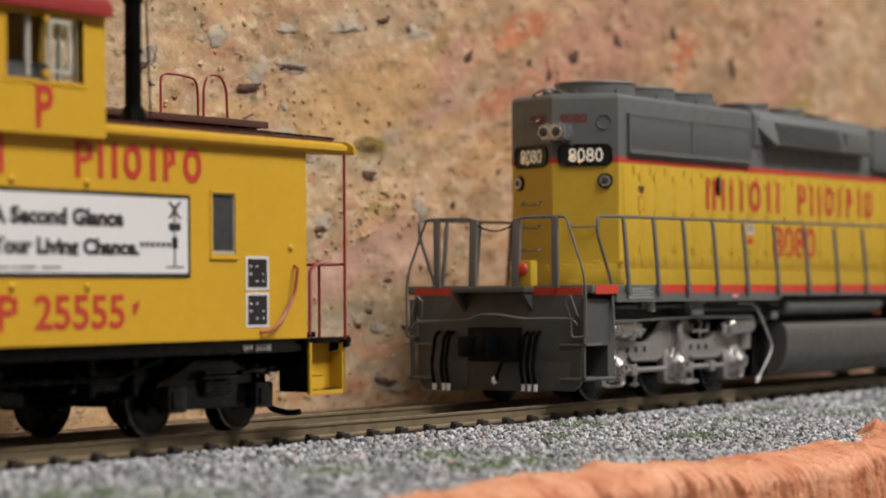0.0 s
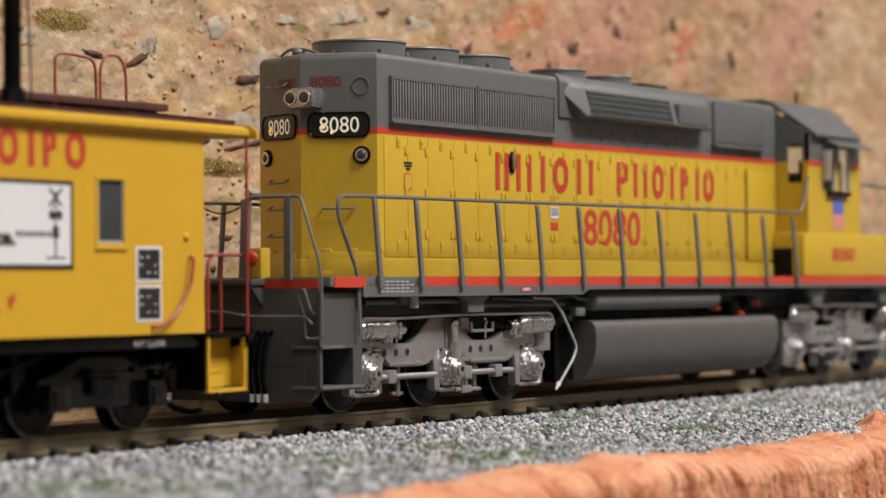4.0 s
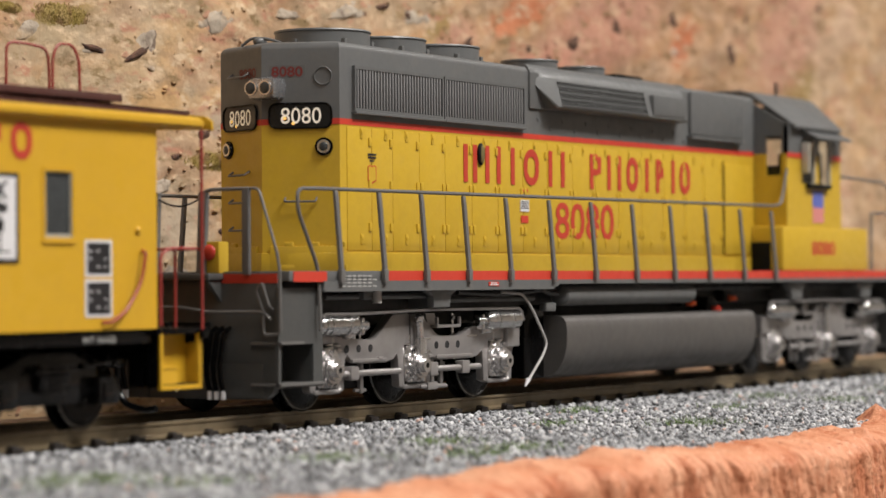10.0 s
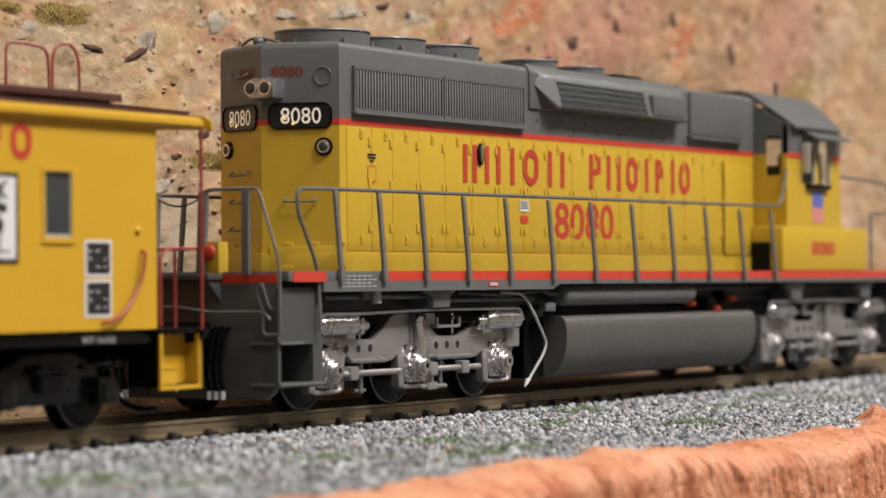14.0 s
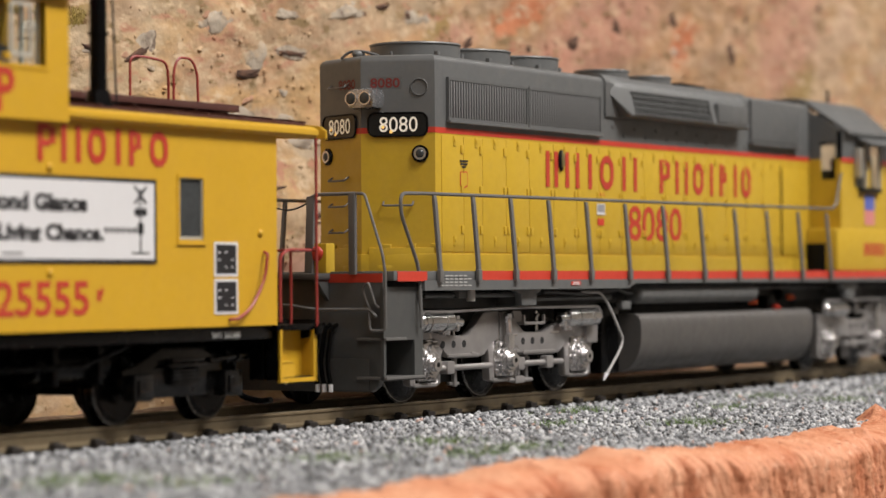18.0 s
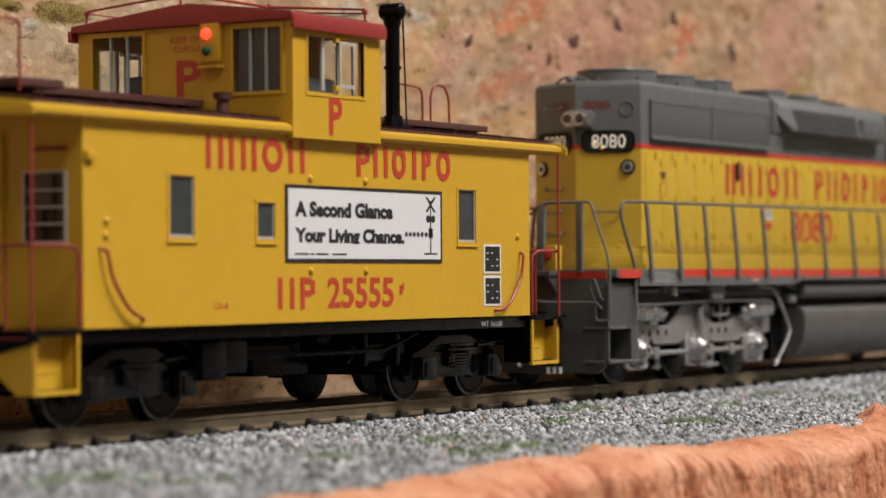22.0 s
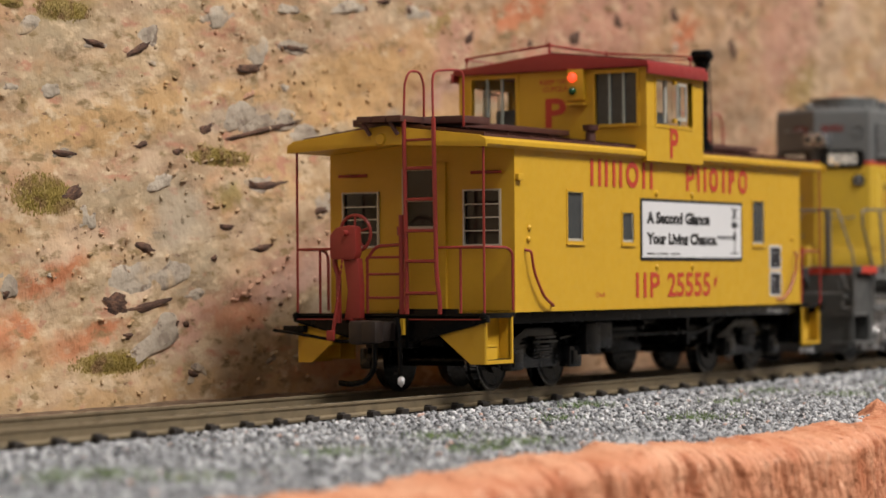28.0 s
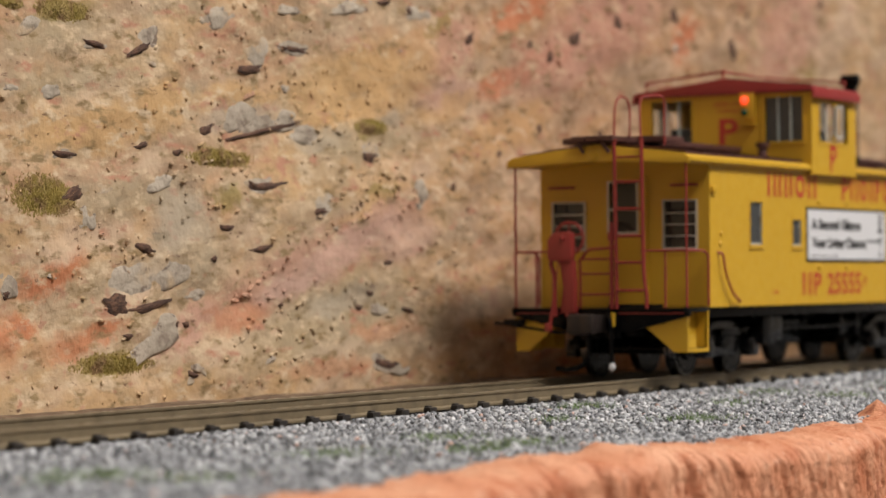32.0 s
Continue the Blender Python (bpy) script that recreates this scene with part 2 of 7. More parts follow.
def spread(name, colours, scales, rough=0.85, bump=0.5, bump_scale=14, deep=0.05, blush=None, patches=(), washed=(), specks=(), fixed=False):
    """Earth and stone: patches of several colours that run into one another, speckled and grained."""
    m = bpy.data.materials.new(name)
    m.use_nodes = True
    N, L = m.node_tree.nodes, m.node_tree.links
    bsdf = N["Principled BSDF"]
    # fixed: the grain follows the place, so that stretched stones keep it even
    where = N.new("ShaderNodeNewGeometry").outputs["Position"] if fixed else N.new("ShaderNodeTexCoord").outputs["Object"]
    now = None
    for k, (colour, s, lo, hi) in enumerate(colours):
        if now is None:
            rgb = N.new("ShaderNodeRGB")
            rgb.outputs[0].default_value = (*colour, 1)
            now = rgb.outputs[0]
            continue
        shift = N.new("ShaderNodeMapping")
        shift.inputs["Location"].default_value = (3.1 * k, 1.7 * k, 5.3 * k)
        shift.vector_type = "TEXTURE"
        shift.inputs["Rotation"].default_value = (0, radians(-16), 0)
        shift.inputs["Scale"].default_value = [1 / v for v in scales]
        n = N.new("ShaderNodeTexNoise")
        n.inputs["Scale"].default_value, n.inputs["Detail"].default_value, n.inputs["Roughness"].default_value = s * 87.1, 6, 0.62
        L.new(where, shift.inputs[0]), L.new(shift.outputs[0], n.inputs["Vector"])
        r = N.new("ShaderNodeValToRGB")
        r.color_ramp.elements[0].position, r.color_ramp.elements[1].position = lo, hi
        L.new(n.outputs["Fac"], r.inputs[0])
        mix = N.new("ShaderNodeMix")
        mix.data_type = "RGBA"
        L.new(r.outputs[0], mix.inputs[0]), L.new(now, mix.inputs[6])
        mix.inputs[7].default_value = (*colour, 1)
        now = mix.outputs[2]
    for colour, s, lo, hi in specks[:3]:
        most = 0.6
        n, r, mix = N.new("ShaderNodeTexNoise"), N.new("ShaderNodeValToRGB"), N.new("ShaderNodeMix")
        n.inputs["Scale"].default_value, n.inputs["Detail"].default_value, n.inputs["Roughness"].default_value = s * 87.1, 5, 0.6
        squash = N.new("ShaderNodeMapping")
        squash.inputs["Scale"].default_value = (0.6, 1, 1.3)
        L.new(where, squash.inputs[0]), L.new(squash.outputs[0], n.inputs["Vector"])
        r.color_ramp.elements[0].position, r.color_ramp.elements[1].position = lo, hi
        r.color_ramp.elements[1].color = (most, most, most, 1)
        mix.data_type = "RGBA"
        L.new(n.outputs["Fac"], r.inputs[0]), L.new(r.outputs[0], mix.inputs[0]), L.new(now, mix.inputs[6])
        mix.inputs[7].default_value = (*colour, 1)
        now = mix.outputs[2]
    def lay(groups, now):
        """Patches of other earth, each with a ragged edge that thins out."""
        stir, off, bent = N.new("ShaderNodeTexNoise"), N.new("ShaderNodeVectorMath"), N.new("ShaderNodeVectorMath")
        stir.inputs["Scale"].default_value, stir.inputs["Detail"].default_value, stir.inputs["Roughness"].default_value = 1.6 * 87.1, 7, 0.7
        L.new(where, stir.inputs["Vector"])
        off.operation, bent.operation = "SUBTRACT", "MULTIPLY_ADD"
        L.new(stir.outputs["Color"], off.inputs[0])
        off.inputs[1].default_value = (0.5, 0.5, 0.5)
        bent.inputs[1].default_value = (1.3 * K, 0, 0.75 * K)
        L.new(off.outputs[0], bent.inputs[0]), L.new(where, bent.inputs[2])
        for colour, amount, spots in groups:
            for x, z, wide, high, tilt in spots:
                place, far, fade, mix = N.new("ShaderNodeMapping"), N.new("ShaderNodeVectorMath"), N.new("ShaderNodeMapRange"), N.new("ShaderNodeMix")
                place.vector_type = "TEXTURE"
                place.inputs["Location"].default_value = (x * K, 0, z * K)
                place.inputs["Rotation"].default_value = (0, radians(-tilt), 0)
                place.inputs["Scale"].default_value = (wide * K / 2, 100, high * K / 2)
                L.new(bent.outputs[0], place.inputs[0]), L.new(place.outputs[0], far.inputs[0])
                far.operation, fade.interpolation_type, mix.data_type = "LENGTH", "SMOOTHSTEP", "RGBA"
                L.new(far.outputs["Value"], fade.inputs[0])
                fade.inputs[1].default_value, fade.inputs[2].default_value, fade.inputs[3].default_value, fade.inputs[4].default_value = 0.5, 1.3, amount, 0
                L.new(fade.outputs[0], mix.inputs[0]), L.new(now, mix.inputs[6])
                mix.inputs[7].default_value = (*colour, 1)
                now = mix.outputs[2]
        return now

    if patches:
        now = lay(patches, now)
    for colour, s, lo, hi in specks[3:]:
        n, r, mix = N.new("ShaderNodeTexNoise"), N.new("ShaderNodeValToRGB"), N.new("ShaderNodeMix")
        n.inputs["Scale"].default_value, n.inputs["Detail"].default_value, n.inputs["Roughness"].default_value = s * 87.1, 5, 0.6
        squash = N.new("ShaderNodeMapping")
        squash.inputs["Scale"].default_value = (0.6, 1, 1.3)
        L.new(where, squash.inputs[0]), L.new(squash.outputs[0], n.inputs["Vector"])
        r.color_ramp.elements[0].position, r.color_ramp.elements[1].position = lo, hi
        mix.data_type = "RGBA"
        L.new(n.outputs["Fac"], r.inputs[0]), L.new(r.outputs[0], mix.inputs[0]), L.new(now, mix.inputs[6])
        mix.inputs[7].default_value = (*colour, 1)
        now = mix.outputs[2]
    if washed:
        now = lay(washed, now)
    if blush:
        # the far stretch of the hillside is pinker and deeper in tone
        colour, x0, x1 = blush
        axis, span, tint = N.new("ShaderNodeSeparateXYZ"), N.new("ShaderNodeMapRange"), N.new("ShaderNodeMix")
        L.new(where, axis.inputs[0]), L.new(axis.outputs[0], span.inputs[0])
        span.inputs[1].default_value, span.inputs[2].default_value, span.inputs[4].default_value = x0 * K, x1 * K, 0.72
        back, both = N.new("ShaderNodeMapRange"), N.new("ShaderNodeMath")
        L.new(axis.outputs[0], back.inputs[0])
        back.inputs[1].default_value, back.inputs[2].default_value, back.inputs[3].default_value, back.inputs[4].default_value = 18.5 * K, 23.5 * K, 1.0, 0.45
        both.operation = "MULTIPLY"
        L.new(span.outputs[0], both.inputs[0]), L.new(back.outputs[0], both.inputs[1])
        tint.data_type = "RGBA"
        tint.blend_type = "MULTIPLY"
        L.new(both.outputs[0], tint.inputs[0]), L.new(now, tint.inputs[6])
        tint.inputs[7].default_value = (*colour, 1)
        now = tint.outputs[2]
    L.new(now, bsdf.inputs["Base Color"])
    bsdf.inputs["Roughness"].default_value = rough
    bsdf.inputs["Specular IOR Level"].default_value = 0.25
    n = N.new("ShaderNodeTexNoise")
    n.inputs["Scale"].default_value, n.inputs["Detail"].default_value = bump_scale * 87.1, 6
    L.new(where, n.inputs["Vector"])
    b = N.new("ShaderNodeBump")
    b.inputs["Strength"].default_value, b.inputs["Distance"].default_value = bump, deep * K
    L.new(n.outputs["Fac"], b.inputs["Height"]), L.new(b.outputs[0], bsdf.inputs["Normal"])
    return m


ORANGE_EARTH = ((-1.98, 1.63, 1.65, 0.52, 13), (-2.66, 0.9, 0.96, 0.44, 12), (-1.17, 0.79, 1.68, 0.34, 15), (2.45, 1.08, 1.51, 0.45, 8), (10.49, 6.17, 2.44, 0.49, 17), (11.27, 5.34, 2.11, 0.5, 16), (9.69, 4.85, 1.58, 0.48, 19), (16.87, 6.16, 1.47, 0.66, 40), (6.43, 0.75, 1.98, 0.4, 4),)
PINK_EARTH = ((4.21, 1.87, 6.5, 0.94, 17), (0.95, 0.9, 1.86, 0.56, 22), (13.17, 5.98, 6.62, 1.64, 19), (8.22, 5.23, 2.02, 1.12, 44), (21.97, 6.65, 3.75, 2.38, 38),)
PALE_EARTH = ((-1.28, 2.08, 2.58, 0.53, 7), (0.96, 2.42, 1.06, 1.04, 47), (-0.32, 1.39, 1.82, 0.39, 19), (24.71, 6.99, 2.38, 1.12, 22), (5.6, 0.54, 4.17, 0.35, 3), (24.32, 3.51, 1.94, 2.46, 47),)
SAND_EARTH = ((5.66, 4.7, 4.02, 1.24, 18), (0.46, 4.14, 1.42, 0.47, 3), (-0.79, 3.65, 4.37, 0.69, 8), (4.85, 3.95, 2.81, 0.52, 8), (2.2, 4.24, 1.95, 0.41, 3), (10.07, 4.1, 3.74, 0.87, 13),)
SAGE_EARTH = ((4.66, 1, 4.91, 1.3, 11), (0.96, 2.34, 1.16, 1.36, 36), (-0.31, 2.71, 2.46, 0.62, 8), (5.48, 3.72, 3.54, 0.62, 5), (-1.95, 4.83, 2.53, 0.67, 11), (6.76, 0.69, 3.3, 0.99, 7), (-1.73, 4.24, 2.32, 0.45, 7),)
OLIVE_EARTH = ((1.78, 3.32, 1.48, 0.24, -4), (-0.7, 0.44, 1.56, 0.31, 5), (-1.72, 5.14, 1.28, 0.3, 11), (5.81, 3.95, 0.95, 0.22, 14), (5.96, 2.94, 0.95, 0.22, 12), (7.87, 5.76, 1.32, 0.32, 21), (22.54, 5.62, 1.75, 0.96, 28), (1.91, 2.76, 0.76, 0.33, 20),)
MAUVE_EARTH = ((4.75, 1.95, 4.06, 0.57, 20), (3.53, 1.44, 1.7, 0.41, 11), (6.71, 2.23, 1.95, 0.8, 11), (8.13, 4.57, 2.14, 0.55, 8),)
GOLD_EARTH = ((5.58, 4.6, 4.54, 1.05, 7), (8.13, 4.38, 1.91, 0.36, 14), (5.56, 2.7, 1.61, 0.18, 20),)
GREY_EARTH = ((0.77, 2.41, 1.47, 0.91, 28), (-0.13, 1.62, 1.57, 0.42, 12), (0.24, 0.76, 1.05, 0.45, 18), (4.31, 3.71, 1.68, 0.38, 7), (6.39, 4.07, 1.16, 0.27, 8), (5.06, 1.25, 2.47, 0.43, 8), (9.18, 1.12, 2.22, 0.57, 4), (2.27, 3.95, 2.38, 0.49, 6),)
RUST_EARTH = ((2.17, 1.0, 1.49, 0.45, 8), (5.86, 0.73, 1.46, 0.28, 1), (4.73, 0.22, 2.8, 0.26, 1), (-1.59, 0.73, 1.71, 0.44, 8), (-2.83, 0.83, 0.66, 0.87, -1),)
HILL = spread("canyon_hillside", [((0.49, 0.32, 0.165), 1, 0, 0), ((0.46, 0.275, 0.165), 0.14, 0.5, 0.62), ((0.38, 0.29, 0.19), 0.42, 0.5, 0.62), ((0.51, 0.37, 0.25), 0.7, 0.52, 0.66)],
              (0.75, 1, 1.7), bump=0.5, bump_scale=7, deep=0.06, blush=((0.80, 0.66, 0.64), 4.0, 13.0),
              patches=(((0.52, 0.185, 0.085), 0.85, ORANGE_EARTH), ((0.49, 0.28, 0.205), 0.8, PINK_EARTH), ((0.58, 0.42, 0.295), 0.7, PALE_EARTH), ((0.54, 0.335, 0.15), 0.75, SAND_EARTH), ((0.34, 0.285, 0.185), 0.55, SAGE_EARTH), ((0.24, 0.18, 0.04), 0.65, OLIVE_EARTH)),
              washed=(((0.51, 0.335, 0.265), 0.6, MAUVE_EARTH), ((0.545, 0.35, 0.165), 0.62, GOLD_EARTH), ((0.37, 0.32, 0.25), 0.5, GREY_EARTH), ((0.51, 0.24, 0.125), 0.5, RUST_EARTH)),
              specks=(((0.39, 0.30, 0.19), 1.1, 0.49, 0.62), ((0.58, 0.42, 0.275), 1.9, 0.50, 0.62), ((0.34, 0.225, 0.135), 2.4, 0.515, 0.64), ((0.26, 0.18, 0.09), 4.0, 0.545, 0.65),
                      ((0.58, 0.44, 0.29), 4.6, 0.53, 0.66), ((0.43, 0.22, 0.14), 3.3, 0.58, 0.68), ((0.15, 0.08, 0.05), 5.0, 0.64, 0.71)))
STONE = spread("grey_boulder", [((0.355, 0.30, 0.235), 1, 0, 0), ((0.43, 0.365, 0.29), 1.6, 0.45, 0.6), ((0.25, 0.20, 0.155), 2.6, 0.52, 0.64), ((0.45, 0.33, 0.21), 0.9, 0.56, 0.66), ((0.17, 0.125, 0.095), 5.0, 0.58, 0.66)], (1, 1, 1), bump=0.8, bump_scale=5, deep=0.07, fixed=True)
REDSTONE = spread("rusty_boulder", [((0.42, 0.24, 0.155), 1, 0, 0), ((0.28, 0.15, 0.10), 2.0, 0.5, 0.65), ((0.5, 0.38, 0.28), 3.0, 0.55, 0.7)], (1, 1, 1), bump=0.6, bump_scale=8, fixed=True)
CLAY = spread("terracotta_plaster", [((0.56, 0.245, 0.135), 1, 0, 0), ((0.64, 0.33, 0.20), 0.8, 0.45, 0.6), ((0.44, 0.15, 0.07), 2.0, 0.52, 0.66), ((0.30, 0.10, 0.055), 6, 0.6, 0.7), ((0.66, 0.36, 0.23), 9, 0.58, 0.66)], (1, 1, 0.5), rough=0.62, bump=0.7, bump_scale=11, deep=0.06)
EARTH = spread("brown_trackside_earth", [((0.13, 0.085, 0.055), 1, 0, 0), ((0.20, 0.14, 0.09), 3, 0.45, 0.6), ((0.07, 0.045, 0.03), 6, 0.5, 0.62)], (1, 1, 1), bump=0.6)
GROUND = spread("fine_grey_grit", [((0.24, 0.235, 0.225), 1, 0, 0), ((0.10, 0.098, 0.095), 9, 0.5, 0.6), ((0.42, 0.41, 0.39), 12, 0.55, 0.65)], (1, 1, 1), bump=1.0, bump_scale=12)
BUSH = spread("olive_scrub", [((0.30, 0.225, 0.06), 1, 0, 0), ((0.40, 0.30, 0.12), 2, 0.45, 0.6), ((0.27, 0.17, 0.08), 3, 0.5, 0.62)], (1, 1, 1), bump=0.2)
MOSS = spread("green_turf_fibre", [((0.10, 0.17, 0.045), 1, 0, 0), ((0.17, 0.22, 0.09), 5, 0.45, 0.6)], (1, 1, 1), bump=0.6)

LEDGE_Y, WALL_Y = -5.95, 3.2


def lip_y(x):
    """The wavering line where the ballast meets the plaster edge."""
    return np.interp(x, (-9, -7.6, -6.6, -5.9, -5.2, -4.6, -3.9, -3.3, -2.8, -2.1, -1.5, -1.0, 0.0, 0.6, 1.8, 3.0, 3.9, 4.4, 9), (-5.92, -5.84, -5.84, -5.62, -5.86, -5.92, -5.82, -5.52, -5.66, -6.0, -6.02, -6.1, -6.26, -6.15, -5.98, -5.95, -5.75, -5.7, -5.75))


def ground_z(x, y):
    """Ballast shoulder, level beside the track and falling a little towards the ledge."""
    fall = max(0.0, -y - 1.6) * 0.03 + (0.05 if abs(y) < 1.05 else 0.0)
    return -0.26 - fall + 0.03 * fbm(x * 0.5, y * 0.5, 3.0, 3)


ground = grid_mesh("ground", np.linspace(-45, 95, 281), np.linspace(0, 1, 41), lambda x, k: 0, GROUND)
for v in ground.data.vertices:
    x, k = v.co.x / K, v.co.y / K
    y = (lip_y(x) - 0.15) * (1 - k) + (WALL_Y + 0.3) * k
    v.co = Vector((x, y, ground_z(x, y))) * K
tagged(ground, "grey ballast bed under and beside the track", "ground", kind="structure")


def ballast():
    """Loose grey stones, each a small lump, in one mesh."""
    rng = np.random.default_rng(4)
    phi = (1 + 5 ** 0.5) / 2
    ico = np.array([(-1, phi, 0), (1, phi, 0), (-1, -phi, 0), (1, -phi, 0), (0, -1, phi), (0, 1, phi), (0, -1, -phi), (0, 1, -phi), (phi, 0, -1), (phi, 0, 1), (-phi, 0, -1), (-phi, 0, 1)]) / 1.9
    tri = np.array([(0, 11, 5), (0, 5, 1), (0, 1, 7), (0, 7, 10), (0, 10, 11), (1, 5, 9), (5, 11, 4), (11, 10, 2), (10, 7, 6), (7, 1, 8), (3, 9, 4), (3, 4, 2), (3, 2, 6), (3, 6, 8), (3, 8, 9), (4, 9, 5), (2, 4, 11), (6, 2, 10), (8, 6, 7), (9, 8, 1)])
    verts, faces = [], []
    spots = []
    for x0, x1, y0, y1, gap in ((-14, 10, -6.4, -1.06, 0.06), (10, 24, -6.4, -1.06, 0.085), (24, 60, -6.1, -1.06, 0.2), (-14, 30, -0.62, 0.6, 0.16)):
        n = int((x1 - x0) * (y1 - y0) / gap ** 2)
        spots.append(np.stack([rng.uniform(x0, x1, n), rng.uniform(y0, y1, n), np.full(n, gap)], 1))
    spots = np.concatenate(spots)
    spots = spots[spots[:, 1] > lip_y(spots[:, 0]) - 0.12]
    for k, (x, y, gap) in enumerate(spots):
        size = gap * rng.uniform(0.35, 0.8)
        turn = np.linalg.qr(rng.normal(size=(3, 3)))[0]
        lump = (ico * rng.uniform(0.75, 1.2, (12, 1)) * size * rng.uniform(0.6, 1.15, 3)) @ turn
        z = -0.235 - max(0.0, -y - 1.6) * 0.03 + rng.uniform(-0.01, 0.05) - 0.035 * max(0.0, 1 - (abs(y) - 1.06) / 0.2)
        if abs(y) < 1.0:
            z = -0.30 + rng.uniform(-0.01, 0.03)
        verts.append(lump + (x, y, z))
        faces.append(tri + 12 * k)
    verts, faces = np.concatenate(verts) * K, np.concatenate(faces)
    data = bpy.data.meshes.new("ballast_stones")
    data.from_pydata(verts.tolist(), [], faces.tolist())
    m = bpy.data.materials.new("ballast_granite")
    m.use_nodes = True
    N, L = m.node_tree.nodes, m.node_tree.links
    geo, r = N.new("ShaderNodeNewGeometry"), N.new("ShaderNodeValToRGB")
    r.color_ramp.interpolation = "LINEAR"
    stops = ((0.0, (0.045, 0.047, 0.051)), (0.16, (0.13, 0.135, 0.144)), (0.45, (0.275, 0.283, 0.297)), (0.8, (0.425, 0.433, 0.447)), (0.985, (0.65, 0.655, 0.665)), (0.993, (0.48, 0.31, 0.25)))
    while len(r.color_ramp.elements) < len(stops):
        r.color_ramp.elements.new(0.5)
    for e, (p, c) in zip(r.color_ramp.elements, stops):
        e.position, e.color = p, (*c, 1)
    L.new(geo.outputs["Random Per Island"], r.inputs[0])
    L.new(r.outputs[0], N["Principled BSDF"].inputs["Base Color"])
    N["Principled BSDF"].inputs["Roughness"].default_value = 0.75
    data.materials.append(m)
    return tagged(new("ballast_stones", data), "loose light and dark grey crushed ballast stones", "gravel", kind="stuff")


ballast()


def moss():
    """Tufts of green fibre between the stones."""
    rng = np.random.default_rng(8)
    bm = B()
    for cx, cy, r, n in ((-9.6, -3.6, 0.75, 420), (-9.0, -4.5, 0.5, 160), (2.9, -2.1, 0.55, 200), (-3.2, -4.6, 0.5, 200), (-5.8, -3.9, 0.6, 200), (-4.3, -4.7, 0.5, 160), (1.9, -4.3, 0.6, 260), (8.1, -2.5, 0.6, 200),
                         (8.2, -3.7, 0.6, 200), (-3.1, -3.5, 0.5, 140), (5.2, -3.2, 0.5, 120), (0.4, -3.1, 0.4, 90), (11.5, -3.2, 0.7, 120)):
        for _ in range(n):
            x, y = cx + rng.normal() * r * 0.6, cy + rng.normal() * r * 0.35
            z, h = -0.22 - max(0.0, -y - 1.6) * 0.03, rng.uniform(0.04, 0.12)
            dx, dy = rng.normal(size=2) * 0.05
            a, b, c, d = (bm.verts.new(p) for p in ((x - 0.012, y, z), (x + 0.012, y, z), (x + dx, y + dy, z + h), (x, y + 0.014, z)))
            bm.faces.new((a, b, c)), bm.faces.new((b, d, c)), bm.faces.new((d, a, c))
    ob = new("turf_tufts", skin(bm, "turf_tufts"))
    ob.data.materials.append(MOSS)
    return tagged(ob, "sparse green turf fibres among the grey ballast", "turf", kind="stuff")


moss()


def ledge():
    """The terracotta plaster edge in front of the ballast: a smooth top, a worn lip and a face raked into upright grooves."""
    xs = np.concatenate([np.linspace(-16, -10, 120), np.linspace(-9.98, 7, 1300), np.linspace(7.03, 24, 300)])
    rows = [(0.55, -0.42), (0.42, -0.16), (0.30, -0.06), (0.15, 0.0), (0.0, 0.0), (-0.15, -0.01), (-0.3, -0.03), (-0.42, -0.05), (-0.52, -0.085), (-0.6, -0.14), (-0.65, -0.2)] + [(-0.67 - 0.004 * k, -0.2 - 0.055 * k) for k in range(1, 58)]
    verts = []
    for k, (dy, dz) in enumerate(rows):
        face = min(1.0, max(0.0, (-dz - 0.03) / 0.14)) if k > 5 else 0.0
        for x in xs:
            lip = 0.07 * fbm(x * 0.55, 0.3, 1.0, 3) + 0.03 * fbm(x * 2.3, dy * 2, 4.0, 3)
            rough = 0.035 * fbm(x * 5, dy * 6, 9.0, 5)
            groove = 0.0
            if face:
                groove = 0.06 * fbm(x * 3.5, dz * 0.8, 7.0, 4) + 0.055 * fbm(x * 11 + 0.8 * dz, dz * 1.7, 3.0, 4) + 0.03 * fbm(x * 26 + dz, dz * 5.0, 8.0, 3)
                chip = fbm(x * 4.6, dz * 4.0, 12.0, 4)
                groove += 0.10 * max(0.0, chip - 0.32)
            knob = 0.20 * math.exp(-((x - 3.98) / 0.13) ** 2 - (dy / 0.2) ** 2) - 0.06 * math.exp(-((x - 2.9) / 0.8) ** 2) + 0.10 * math.exp(-((x - 1.72) / 0.10) ** 2 - ((dy + 0.5) / 0.16) ** 2)
            fallen = min(1.0, max(0.0, (x - 4.05) / 0.35))
            y = lip_y(x) - 0.2 + dy + 0.05 * fbm(x * 1.1, 2.0, 2.0, 2) + groove * face
            z = -0.29 + dz + lip * (1 if dz > -0.3 else 0.6) + knob + rough * (1 - face) - 0.14 * fallen
            verts.append((x * K, y * K, z * K))
    n = len(xs)
    faces = [(j * n + i, (j + 1) * n + i, (j + 1) * n + i + 1, j * n + i + 1) for j in range(len(rows) - 1) for i in range(n - 1)]
    data = bpy.data.meshes.new("ledge")
    data.from_pydata(verts, [], faces)
    data.polygons.foreach_set("use_smooth", [True] * len(faces))
    data.materials.append(CLAY)
    return tagged(new("ledge", data), "terracotta plaster rock edge in front of the ballast", "rock edge", kind="structure")


ledge()

